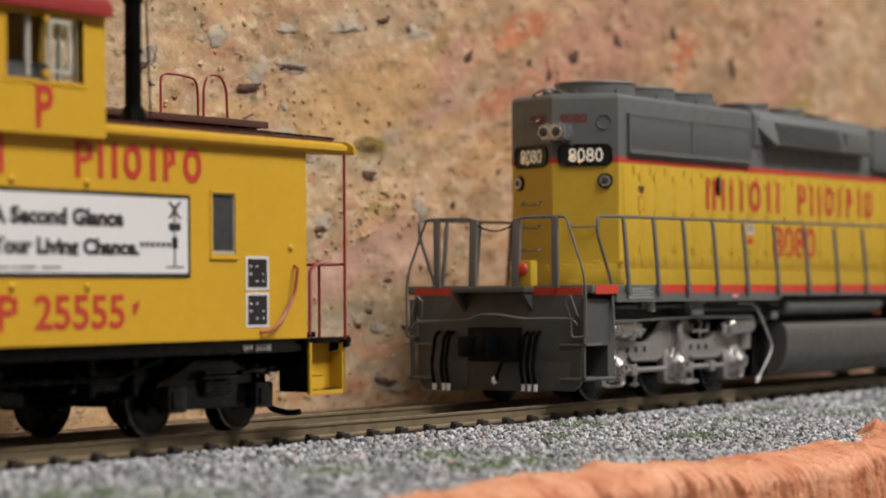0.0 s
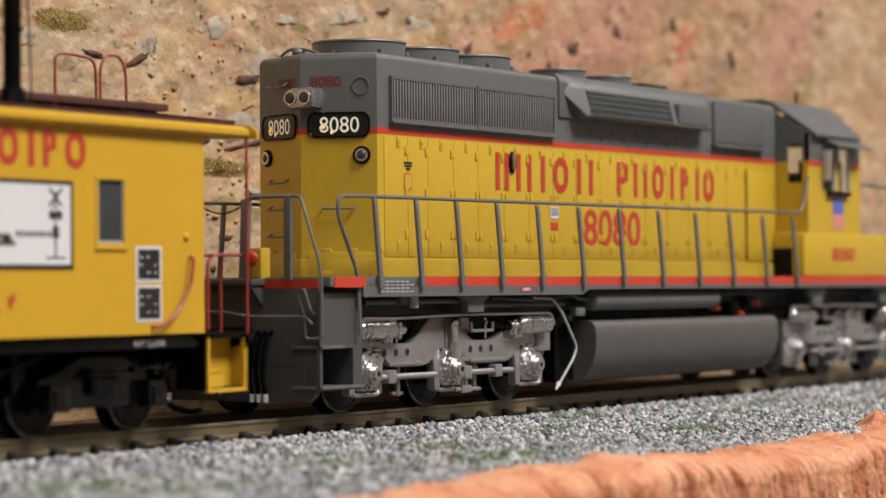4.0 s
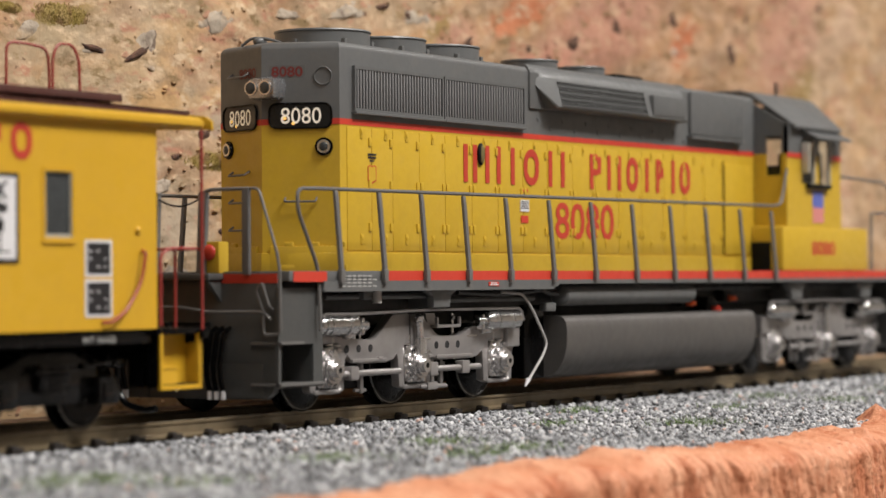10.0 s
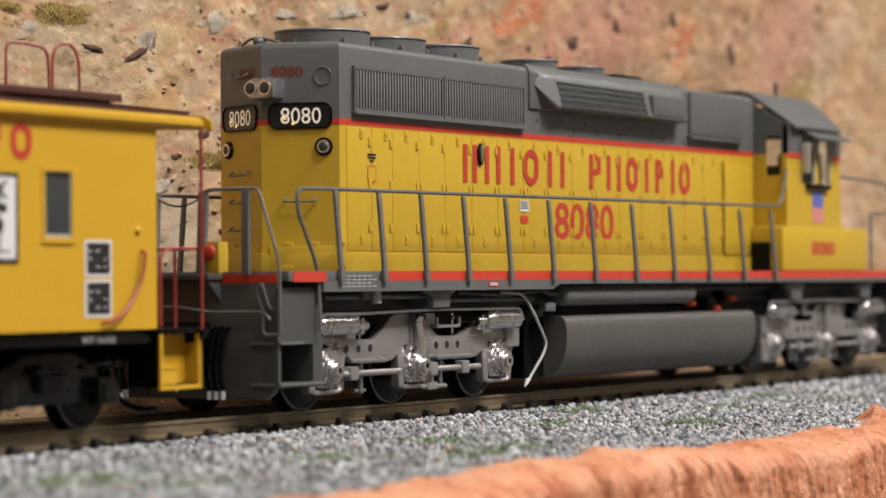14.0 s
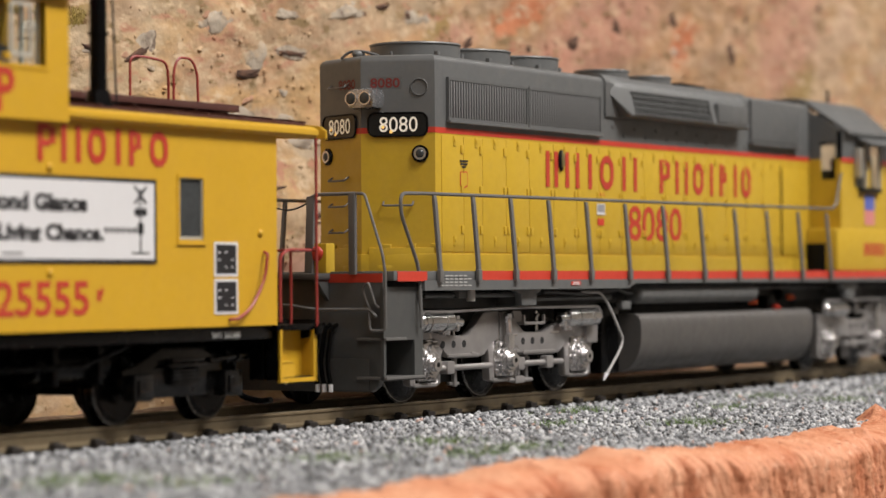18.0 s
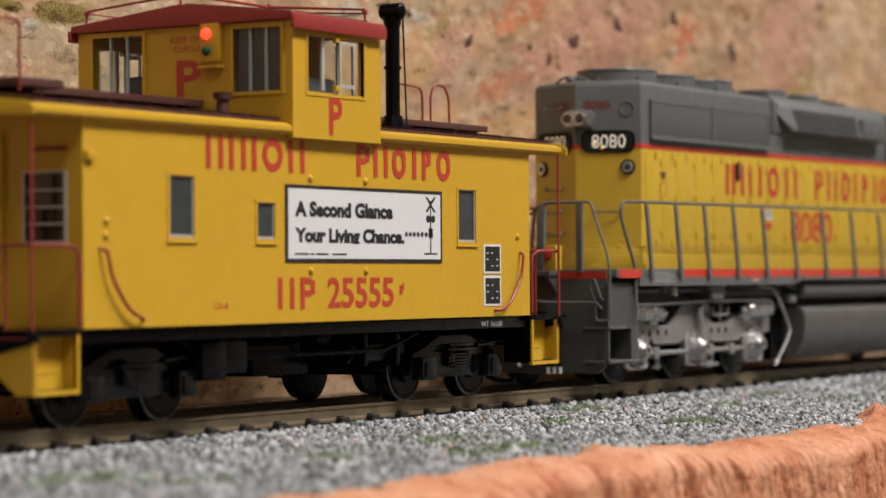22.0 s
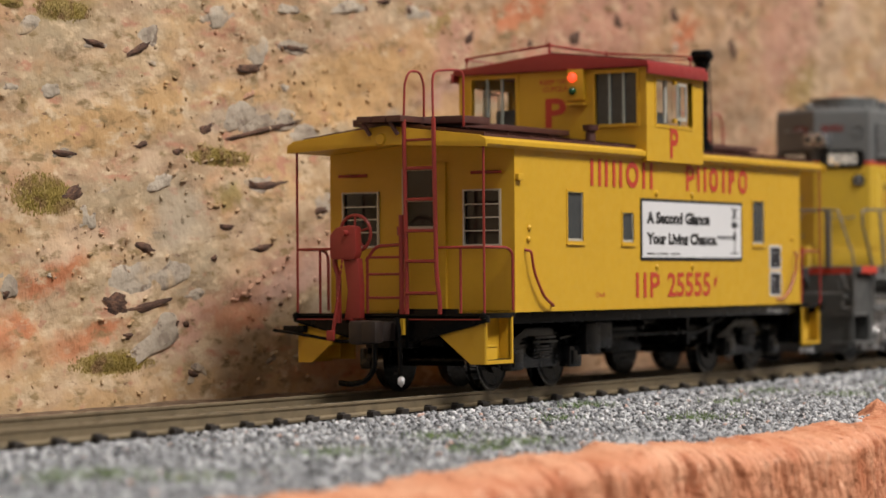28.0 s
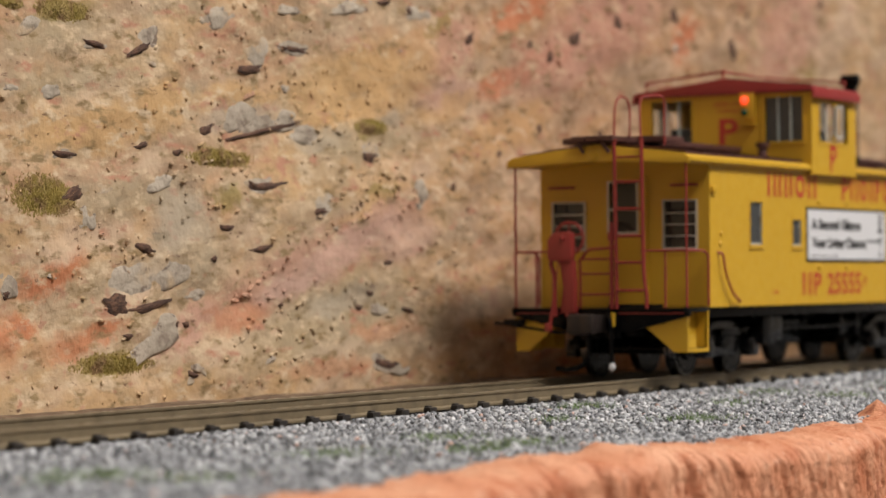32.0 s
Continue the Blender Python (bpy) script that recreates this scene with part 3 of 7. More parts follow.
# The hillside behind the track, in low relief.
def hill_out(x, z):
    return WALL_Y - 0.10 * fbm(x * 0.45, z * 0.6, 1.0, 5) - 0.02 * fbm(x * 3.1, z * 3.1, 6.0, 3)


hill = grid_mesh("backdrop", np.linspace(-14, 36, 560), np.linspace(-0.6, 9.6, 130), hill_out, HILL, upright=True)
tagged(hill, "sandy tan and pink canyon hillside backdrop behind the track", "backdrop", kind="structure")


def boulder_mesh(seed, name):
    """A blocky stone set in the hillside: an uneven outline, a broken flat face and a steep foot."""
    rng = random.Random(seed)
    around, steps = 36, (1.0, 1.0, 0.9, 0.72, 0.5, 0.25)
    bm, rings = B(), []
    power, shift = rng.uniform(2.6, 4.0), rng.uniform(0, 50)
    for k, reach in enumerate(steps):
        ring = []
        for i in range(around):
            a = 2 * math.pi * i / around
            c, d = math.cos(a), math.sin(a)
            r = 0.5 / (abs(c) ** power + abs(d) ** power) ** (1 / power)
            r *= 1 + 0.26 * noise.fractal(Vector((c * 1.1 + shift, d * 1.1, seed)), 0.9, 2.1, 4)
            x, z = c * r * reach, d * r * reach
            out = (0.14, 0.0, -0.16, -0.24, -0.28, -0.30)[k]
            if 0 < k:
                out -= 0.13 * noise.fractal(Vector((x * 4 + shift, z * 2.2, seed)), 0.9, 2.2, 4) - 0.25 * z
            ring.append(bm.verts.new((x, out, z)))
        rings.append(ring)
    for u, v in zip(rings, rings[1:]):
        for i in range(around):
            bm.faces.new((u[i], u[(i + 1) % around], v[(i + 1) % around], v[i]))
    bm.faces.new(rings[-1])
    bmesh.ops.recalc_face_normals(bm, faces=bm.faces)
    return skin(bm, name, 50)


BOULDERS = [boulder_mesh(20 + k, "boulder") for k in range(6)]


def boulder(x, z, w, h, tilt=0.0, seed=0, thick=0.055):
    ob = new("boulder", BOULDERS[seed % 6])
    ob.parent = hill
    ob.location = (x * K, (hill_out(x, z) + 0.028) * K, z * K)
    ob.rotation_euler = (0, radians(-tilt), 0)
    ob.scale = (w * 1.1, min(thick, 0.24 * max(w, h)) * 1.9, h * 1.15)
    return ob


BOULDERS[0].materials.append(STONE), BOULDERS[1].materials.append(STONE), BOULDERS[2].materials.append(REDSTONE)
BOULDERS[3].materials.append(STONE), BOULDERS[4].materials.append(REDSTONE), BOULDERS[5].materials.append(STONE)
NEAR_ROCKS = ((1.99, 3.98, 1.28, 0.49, 15), (2.98, 3.91, 1.59, 0.33, 6), (2.63, 4.97, 0.52, 0.58, 59), (3.72, 5.11, 0.9, 0.3, 4), (1.94, 5.41, 0.68, 0.33, 17), (-0.04, 4.89, 0.86, 0.35, 17), (-1.02, 4.78, 0.72, 0.17, 4), (-2.02, 4.15, 0.63, 0.3, 3), (-2.85, 4.1, 0.33, 0.15, 3), (-1.68, 3.29, 0.58, 0.19, 2), (2.89, 2.95, 1.08, 0.23, 4), (4.22, 2.68, 0.81, 0.33, 13), (0.12, 1.64, 1.72, 0.47, 11), (0.11, 0.76, 1.27, 0.47, 18), (1.14, 0.3, 0.72, 0.36, 17), (4.31, 3.76, 1.38, 0.3, 2), (5.72, 3.55, 0.57, 0.31, 2),)
FAR_ROCKS = ((-1.28, 2.42, 0.47, 0.3, 1), (-0.8, 2.85, 0.83, 0.19, 11), (0.19, 2.91, 0.88, 0.2, 8), (4.87, 5.74, 0.86, 0.17, 10), (7.09, 5.88, 0.69, 0.27, 5), (3.51, 5.62, 0.59, 0.17, 5), (5.35, 5.84, 0.8, 0.22, 5), (7.18, 5.89, 0.78, 0.27, 5), (3.57, 5.12, 0.59, 0.25, 4), (6.25, 0.21, 0.99, 0.27, -7), (1.22, 1.42, 0.64, 0.24, 12), (-2.52, 4.93, 0.66, 0.29, 18), (7.13, 2.92, 0.48, 0.36, 43), (6.18, 1.11, 0.66, 0.22, -1), (-2.87, 1.56, 0.33, 0.44, 49), (1.15, 1.42, 0.53, 0.2, 6), (4.22, 2.72, 0.61, 0.26, 1),)
for k, (x, z, w, h, tilt) in enumerate(NEAR_ROCKS + FAR_ROCKS):
    boulder(x, z, w, h, tilt, (0, 1, 3, 5)[k % 4])
rocks_rng = random.Random(5)
for k in range(75):
    x, z = rocks_rng.uniform(-3.5, 30), rocks_rng.uniform(0.1, 8.6)
    w = rocks_rng.choice((0.16, 0.2, 0.26, 0.34))
    boulder(x, z, w, w * rocks_rng.uniform(0.35, 0.6), rocks_rng.uniform(-20, 30), rocks_rng.randrange(6))


BLADE = [(1, 0, 0), (-0.5, 0.87, 0), (-0.5, -0.87, 0), (0, 0, 1), (0, 0, -1)]
BLADE_FACES = [(0, 1, 3), (1, 2, 3), (2, 0, 3), (1, 0, 4), (2, 1, 4), (0, 2, 4)]


def scatter(name, places, material, shape, shape_faces):
    """Many small pieces in one mesh: each place is a matrix for the shape."""
    verts, faces = [], []
    for m in places:
        n = len(verts)
        verts += [m @ Vector(p) * K for p in shape]
        faces += [tuple(i + n for i in f) for f in shape_faces]
    data = bpy.data.meshes.new(name)
    data.from_pydata(verts, [], faces)
    data.materials.append(material)
    ob = new(name, data)
    ob.parent = hill
    return ob


def scree():
    """Small stones strewn over the hillside."""
    rng = random.Random(12)
    seed = B()
    bmesh.ops.create_icosphere(seed, subdivisions=1, radius=1)
    shape, shape_faces = [tuple(v.co) for v in seed.verts], [tuple(v.index for v in f.verts) for f in seed.faces]
    seed.free()
    places = []
    for _ in range(1900):
        x, z = rng.uniform(-4, 30), rng.uniform(-0.1, 8.8)
        if noise.noise(Vector((x * 0.35, z * 0.5, 2))) < -0.12:
            continue
        r = rng.uniform(0.014, 0.045)
        places.append(Matrix.Translation((x, hill_out(x, z), z)) @ Euler((rng.random() * 6, rng.random() * 6, rng.random() * 6)).to_matrix().to_4x4() @ Matrix.Diagonal((r * rng.uniform(0.8, 1.8), r, r * 0.8, 1)))
    for _ in range(900):
        x, z = rng.gauss(4.2, 2.6), rng.gauss(2.2, 1.5)
        if not 0 < z < 5 or noise.noise(Vector((x * 0.5, z * 0.8, 9))) < 0.02:
            continue
        r = rng.uniform(0.012, 0.05)
        places.append(Matrix.Translation((x, hill_out(x, z), z)) @ Euler((0, -0.35 + rng.gauss(0, 0.4), 0)).to_matrix().to_4x4() @ Matrix.Diagonal((r * rng.uniform(1.0, 2.2), r * 1.1, r * 0.7, 1)))
    return tagged(scatter("scree", places, HILL, shape, shape_faces), kind="stuff")


scree()


def scrub(x, z, w, h):
    rng = random.Random(int(x * 100))
    places = []
    for _ in range(1700):
        a, r = rng.uniform(0, 6.28), rng.random() ** 0.5 * (1 + 0.35 * rng.random() ** 3)
        px, pz = x + math.cos(a) * r * w / 2, z + math.sin(a) * r * h / 2
        r = min(r, 1.0)
        places.append(Matrix.Translation((px, hill_out(px, pz) - rng.uniform(0, 0.05) * (1 - r), pz)) @ Euler((rng.uniform(-0.5, 0.5), rng.uniform(-0.4, 0.4), rng.random() * 6)).to_matrix().to_4x4() @ Matrix.Diagonal((0.010, 0.010, rng.uniform(0.018, 0.036), 1)))
    return scatter("scrub_bush", places, BUSH, BLADE, BLADE_FACES)


for spot in ((-2.26, 2.7, 1.01, 0.49), (-1.86, 2.66, 0.69, 0.37), (1.81, 3.32, 1.42, 0.21), (-0.7, 0.44, 1.51, 0.26), (-1.72, 5.16, 0.99, 0.25), (5.81, 3.95, 0.81, 0.2), (-2.79, 5.16, 0.44, 0.1),):
    scrub(*spot)


def rock_shades():
    """Shade under the rocks and in their cracks, put in as thin, ragged, nearly black slivers."""
    rng = random.Random(31)
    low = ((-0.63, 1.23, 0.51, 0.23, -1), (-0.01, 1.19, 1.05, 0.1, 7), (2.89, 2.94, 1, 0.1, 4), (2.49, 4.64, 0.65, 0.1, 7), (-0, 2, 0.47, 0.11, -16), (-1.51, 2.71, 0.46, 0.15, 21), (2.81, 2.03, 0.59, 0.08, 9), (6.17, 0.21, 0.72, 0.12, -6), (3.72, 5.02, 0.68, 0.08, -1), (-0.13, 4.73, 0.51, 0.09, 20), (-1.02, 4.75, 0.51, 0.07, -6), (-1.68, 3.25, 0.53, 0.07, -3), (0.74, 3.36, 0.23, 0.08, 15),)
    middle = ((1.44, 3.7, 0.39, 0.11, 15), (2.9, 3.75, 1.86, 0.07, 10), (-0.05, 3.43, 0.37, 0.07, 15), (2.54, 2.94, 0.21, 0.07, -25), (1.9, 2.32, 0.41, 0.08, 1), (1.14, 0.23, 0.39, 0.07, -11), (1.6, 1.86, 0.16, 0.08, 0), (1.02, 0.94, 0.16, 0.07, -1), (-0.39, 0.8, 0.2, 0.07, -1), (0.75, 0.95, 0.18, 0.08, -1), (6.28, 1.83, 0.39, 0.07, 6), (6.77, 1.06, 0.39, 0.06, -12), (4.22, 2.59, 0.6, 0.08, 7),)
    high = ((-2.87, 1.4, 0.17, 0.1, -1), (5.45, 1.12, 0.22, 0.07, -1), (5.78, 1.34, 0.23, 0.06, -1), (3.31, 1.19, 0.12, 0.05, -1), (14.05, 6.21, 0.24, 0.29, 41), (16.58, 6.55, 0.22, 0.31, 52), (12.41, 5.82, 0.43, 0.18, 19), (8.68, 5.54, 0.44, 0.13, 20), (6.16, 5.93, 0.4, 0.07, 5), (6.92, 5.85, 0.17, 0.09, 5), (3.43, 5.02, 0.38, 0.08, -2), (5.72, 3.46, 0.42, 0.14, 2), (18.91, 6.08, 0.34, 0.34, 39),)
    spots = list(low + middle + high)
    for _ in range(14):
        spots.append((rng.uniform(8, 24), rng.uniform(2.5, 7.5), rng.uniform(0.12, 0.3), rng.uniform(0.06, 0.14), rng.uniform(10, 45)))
    # dark brown that paints the shade beneath the rocks
    dark = spread("painted_rock_shade", [((0.06, 0.035, 0.026), 1, 0, 0), ((0.16, 0.085, 0.055), 4, 0.48, 0.62)], (1, 1, 1), bump=0.4)
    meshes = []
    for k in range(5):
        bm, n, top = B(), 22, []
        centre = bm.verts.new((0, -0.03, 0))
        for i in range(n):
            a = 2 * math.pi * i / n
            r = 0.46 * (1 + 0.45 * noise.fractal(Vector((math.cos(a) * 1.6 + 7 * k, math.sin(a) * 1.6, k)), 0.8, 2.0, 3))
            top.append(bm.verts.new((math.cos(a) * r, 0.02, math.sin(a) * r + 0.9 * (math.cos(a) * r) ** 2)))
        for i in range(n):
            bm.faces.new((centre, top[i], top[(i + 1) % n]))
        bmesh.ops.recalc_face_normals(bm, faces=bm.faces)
        data = skin(bm, "rock_shade")
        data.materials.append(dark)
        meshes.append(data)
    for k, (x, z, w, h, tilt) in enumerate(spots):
        ob = new("rock_shade", meshes[k % 5])
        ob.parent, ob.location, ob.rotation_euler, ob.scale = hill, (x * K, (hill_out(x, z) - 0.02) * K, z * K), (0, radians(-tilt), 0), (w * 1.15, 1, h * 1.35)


rock_shades()

sand = grid_mesh("sand_strip", np.linspace(-16, 40, 300), np.linspace(1.0, WALL_Y + 0.15, 14), lambda x, y: -0.24 + 0.08 * max(0, y - 2.0) + 0.03 * fbm(x * 0.8, y, 5.0, 4), EARTH)
tagged(sand, "sandy earth between the track and the hillside", "ground", kind="structure")

# The room: floor, walls, ceiling with its light panels, and the bench that carries the layout.
ROOMWALL = mat("painted_plaster_wall", (0.62, 0.58, 0.52), 0.8, vary=0.04, scale=0.02, bump=0.1, bump_scale=1)
ROOMFLOOR = mat("brown_carpet", (0.16, 0.12, 0.09), 0.9, vary=0.15, scale=0.05, bump=0.4, bump_scale=3)
CEIL = mat("white_ceiling_tiles", (0.75, 0.73, 0.7), 0.85, vary=0.03, scale=0.05)
WOOD = mat("bench_plywood", (0.32, 0.2, 0.1), 0.6, vary=0.15, scale=0.2)


def slab(name, label, category, x0, x1, y0, y1, z0, z1, material, kind="structure"):
    bm = B()
    box(bm, x0 / K, x1 / K, y0 / K, y1 / K, z0 / K, z1 / K)
    return tagged(part(name, bm, material), label, category, kind=kind)


slab("floor", "brown carpeted floor of the layout room", "floor", -3.2, 3.2, -3.2, 1.7, -1.3, -1.2, ROOMFLOOR)
slab("ceiling", "white ceiling over the layout room", "ceiling", -3.2, 3.2, -3.2, 1.7, 1.3, 1.4, CEIL)
slab("wall_north", "plain plaster wall behind the layout", "wall", -3.2, 3.2, 1.6, 1.7, -1.2, 1.3, ROOMWALL)
slab("wall_south", "plain plaster wall of the layout room", "wall", -3.2, 3.2, -3.2, -3.1, -1.2, 1.3, ROOMWALL)
slab("wall_west", "plain plaster wall of the layout room", "wall", -3.2, -3.1, -3.1, 1.6, -1.2, 1.3, ROOMWALL)
slab("wall_east", "plain plaster wall of the layout room", "wall", 3.1, 3.2, -3.1, 1.6, -1.2, 1.3, ROOMWALL)
slab("bench", "plywood bench that carries the railway", "bench", -0.52, 1.1, -0.075, 0.06, -1.2, -0.045, WOOD)


# ---- the track ----
def rail_profile(y):
    return [(y + a, b) for a, b in ((-0.075, -0.19), (0.075, -0.19), (0.075, -0.165), (0.018, -0.14), (0.018, -0.045), (0.036, -0.03), (0.036, -0.006), (0.028, 0), (-0.028, 0), (-0.036, -0.006), (-0.036, -0.03), (-0.018, -0.045), (-0.018, -0.14), (-0.075, -0.165))]


track = tagged(new("railway_track"), "brown painted model railway track on dark plastic ties", "track", kind="structure")
for side in (-0.755, 0.755):
    rail = part("rail", prism(B(), rail_profile(side), "x", -40, 90), RAIL, track)
    part("running_surface", box(B(), -40, 90, side - 0.024, side + 0.024, 0.0005, 0.003), RAILTOP, rail, "worn bright railhead")
bm = box(B(), -0.12, 0.12, -1.12, 1.12, -0.35, -0.205, 0.015)
for side in (-0.755, 0.755):
    for k in (-1, 1):
        box(bm, -0.09, 0.09, side + k * 0.13 - 0.05, side + k * 0.13 + 0.05, -0.205, -0.135, 0.012)
        box(bm, -0.05, 0.05, side + k * 0.095 - 0.03, side + k * 0.095 + 0.03, -0.15, -0.115, 0.01)
first_tie = part("tie", bm, TIE, track, at=(-15, 0, 0))
for k in range(1, 100):
    repeat(first_tie, (-15 + 0.69 * k, 0, 0))
# ---- rolling stock: shared pieces ----
ROLLERS = []


def wheelset(parent, x, r, thing):
    """An axle that turns about its own middle, with a flanged wheel at each end."""
    axle = part("wheelset", rod(B(), (0, -0.95, 0), (0, 0.95, 0), 0.09, 12), WHEEL, parent, "blackened wheelset with bright treads", at=(x, 0, r))
    for k in (-1, 1):
        y = 0.70 * k
        bm = rod(B(), (0, y, 0), (0, y + 0.13 * k, 0), r, 40)
        rod(bm, (0, y - 0.035 * k, 0), (0, y, 0), r + 0.035, 40)
        rod(bm, (0, y + 0.13 * k, 0), (0, y + 0.15 * k, 0), r * 0.86, 40, r * 0.8)
        rod(bm, (0, y + 0.15 * k, 0), (0, y + 0.20 * k, 0), 0.17, 20)
        rim = [(math.cos(q * math.pi / 20) * r * 0.955, y + 0.132 * k, math.sin(q * math.pi / 20) * r * 0.955) for q in range(41)]
        tube(bm, rim, 0.013, 6)
        for f in bm.faces:
            c = f.calc_center_median()
            if math.hypot(c.x, c.z) > r * 0.9:
                f.material_index = 1
        wheel = part("wheel", bm, WHEEL, axle)
        wheel.data.materials.append(RIM)
    ROLLERS.append((axle, x, r, thing))
    return axle


def strokes(name, parent, slots, z0, z1, stroke, y, material):
    """Plain shapes that stand where a maker's lettering is: upright bars, pairs of bars and open rounded blocks."""
    for k, slot in enumerate(slots):
        a, b, shape = slot
        bm = B()
        if shape == "bar":
            box(bm, a, b, y - 0.004, y, z0, z1)
        elif shape == "pair":
            box(bm, a, a + stroke, y - 0.004, y, z0, z1)
            box(bm, b - stroke, b, y - 0.004, y, z0, z1)
        elif shape == "flag":
            box(bm, a, a + stroke, y - 0.004, y, z0, z1)
            low, bar = z0 + 0.40 * (z1 - z0), 0.8 * stroke
            box(bm, a + stroke, b - stroke, y - 0.004, y, z1 - bar, z1), box(bm, a + stroke, b - stroke, y - 0.004, y, low, low + bar)
            box(bm, b - stroke, b, y - 0.004, y, low + 0.03, z1 - 0.03)
        else:
            r, n = (b - a) / 2, 20
            high = (z1 - z0) / 2 - r
            ring = []
            for inner in (0, stroke):
                loop = []
                for i in range(n):
                    t = 2 * math.pi * (i + 0.5) / n
                    dz = math.sin(t) * (r - inner) + (high if math.sin(t) > 0 else -high)
                    loop.append(bm.verts.new(((a + b) / 2 + math.cos(t) * (r - inner), y - 0.004, (z0 + z1) / 2 + dz)))
                ring.append(loop)
            for i in range(n):
                j = (i + 1) % n
                bm.faces.new((ring[0][i], ring[0][j], ring[1][j], ring[1][i]))
            bmesh.ops.recalc_face_normals(bm, faces=bm.faces)
        part(name, bm, material, parent)


def bars(name, parent, rows, material, y=None, x=None):
    """Unreadable small print: plain bars (a, b, z0, z1) on a face y or x."""
    bm = B()
    for a, b, z0, z1 in rows:
        if y is not None:
            box(bm, a, b, y - 0.003, y, z0, z1)
        else:
            box(bm, x - 0.003, x, a, b, z0, z1)
    return part(name, bm, material, parent)


# ---- the diesel locomotive ----
loco = tagged(new("diesel_locomotive"), "yellow and grey six-axle diesel locomotive with red stripes and silver trucks", "locomotive")


SLANT = 0.39


def hood_plan(grow=0.0, end=11.12):
    return [(-1.66 - grow, 0), (-1.66 + SLANT - grow, -0.92 - grow), (end, -0.92 - grow), (end, 0.92 + grow), (-1.66 + SLANT - grow, 0.92 + grow)]


def rising(bm, z0, z1):
    """Lifts the points between two heights a little towards the cab, as the stripe runs."""
    for v in bm.verts:
        if z0 < v.co.z < z1:
            v.co.z += 0.0042 * (v.co.x + 1.0)
    return bm


hood = part("hood_lower", rising(prism(B(), hood_plan(), "z", 1.70, 3.57), 3.5, 3.7), YELLOW, loco, "yellow engine hood")
part("hood_stripe", rising(prism(B(), hood_plan(0.004), "z", 3.57, 3.645), 3.5, 3.7), RED, loco, "red stripe round the hood")
bm = rising(prism(B(), hood_plan(), "z", 3.645, 4.62), 3.6, 3.7)
top = [e for e in bm.edges if all(v.co.z > 4.5 for v in e.verts)]
bmesh.ops.bevel(bm, geom=top, offset=0.10, segments=4, profile=0.5, affect="EDGES")
upper = part("hood_upper", bm, GREY, loco, "dark grey upper hood")
part("hood_base", prism(B(), [(x - (0.03 if x < 0 else 0), y * 1.045) for x, y in hood_plan()], "z", 1.70, 1.955, 0.012), YELLOW, loco)

# doors along the hood with hinges and latches
door_edges = (-1.12, -0.55, -0.05, 0.6, 1.25, 1.95, 2.65, 3.35, 4.05, 4.8, 5.5, 6.25, 7.0, 7.75, 8.5, 9.2, 9.88)
hinge_mesh = latch_mesh = None
for side in (-1, 1):
    for a, b in zip(door_edges, door_edges[1:]):
        door = part("hood_door", box(B(), a + 0.005, b - 0.005, side * 0.915, side * 0.929, 1.985, 3.54, 0.004), YELLOW, loco)
        if side > 0:
            continue
        for z in (2.285, 2.83, 3.37):
            bm = box(B(), -0.03, 0.03, -0.016, 0.004, -0.055, 0.055, 0.007)
            if hinge_mesh is None:
                hinge_mesh = skin(bm, "hinge")
                hinge_mesh.materials.append(YELLOW)
            else:
                bm.free()
            part("hinge", hinge_mesh, None, door, at=(b - 0.05, -0.93, z))
            if z < 3 and a > 0.5:
                part("hinge", hinge_mesh, None, door, at=(a + 0.05, -0.93, z))
        for z in (2.13, 3.475):
            if latch_mesh is None:
                bm = box(B(), -0.035, 0.035, -0.008, 0.0, -0.07, 0.07, 0.006)
                box(bm, -0.02, 0.02, -0.017, -0.006, -0.01, 0.035, 0.004)
                latch_mesh = skin(bm, "latch")
                latch_mesh.materials.append(YELLOW)
            part("latch", latch_mesh, None, door, at=(a + 0.33, -0.93, z))
part("side_door", box(B(), 9.93, 10.95, -0.95, -0.91, 1.99, 3.46, 0.01), YELLOW, loco)
part("door_gap", box(B(), 9.905, 9.925, -0.935, -0.90, 1.99, 3.5), DARK, loco, "dark door joint")

# radiator grilles
slat_mesh = skin(box(B(), -0.017, 0.017, -0.02, 0.022, 0, 0.50, 0.008), "slat")
slat_mesh.materials.append(SLATGREY)
for a, b in ((-0.985, 1.165), (1.195, 3.365)):
    bm = B()
    wall_with_holes(bm, "y", -0.97, -0.915, (a, b, 3.745, 4.325), [(a + 0.03, b - 0.03, 3.785, 4.285)])
    grille = part("radiator_grille", bm, GREY, loco, "grey radiator grille with upright slats")
    part("grille_back", box(B(), a + 0.05, b - 0.05, -0.924, -0.918, 3.785, 4.285), DARK, grille)
    part("ledge", box(B(), a - 0.01, b + 0.01, -1.0, -0.92, 3.71, 3.745, 0.008), GREY, grille)
    n = int((b - a - 0.1) / 0.068)
    for k in range(n):
        part("slat", slat_mesh, None, grille, at=(a + 0.08 + k * (b - a - 0.16) / (n - 1), -0.945, 3.785))

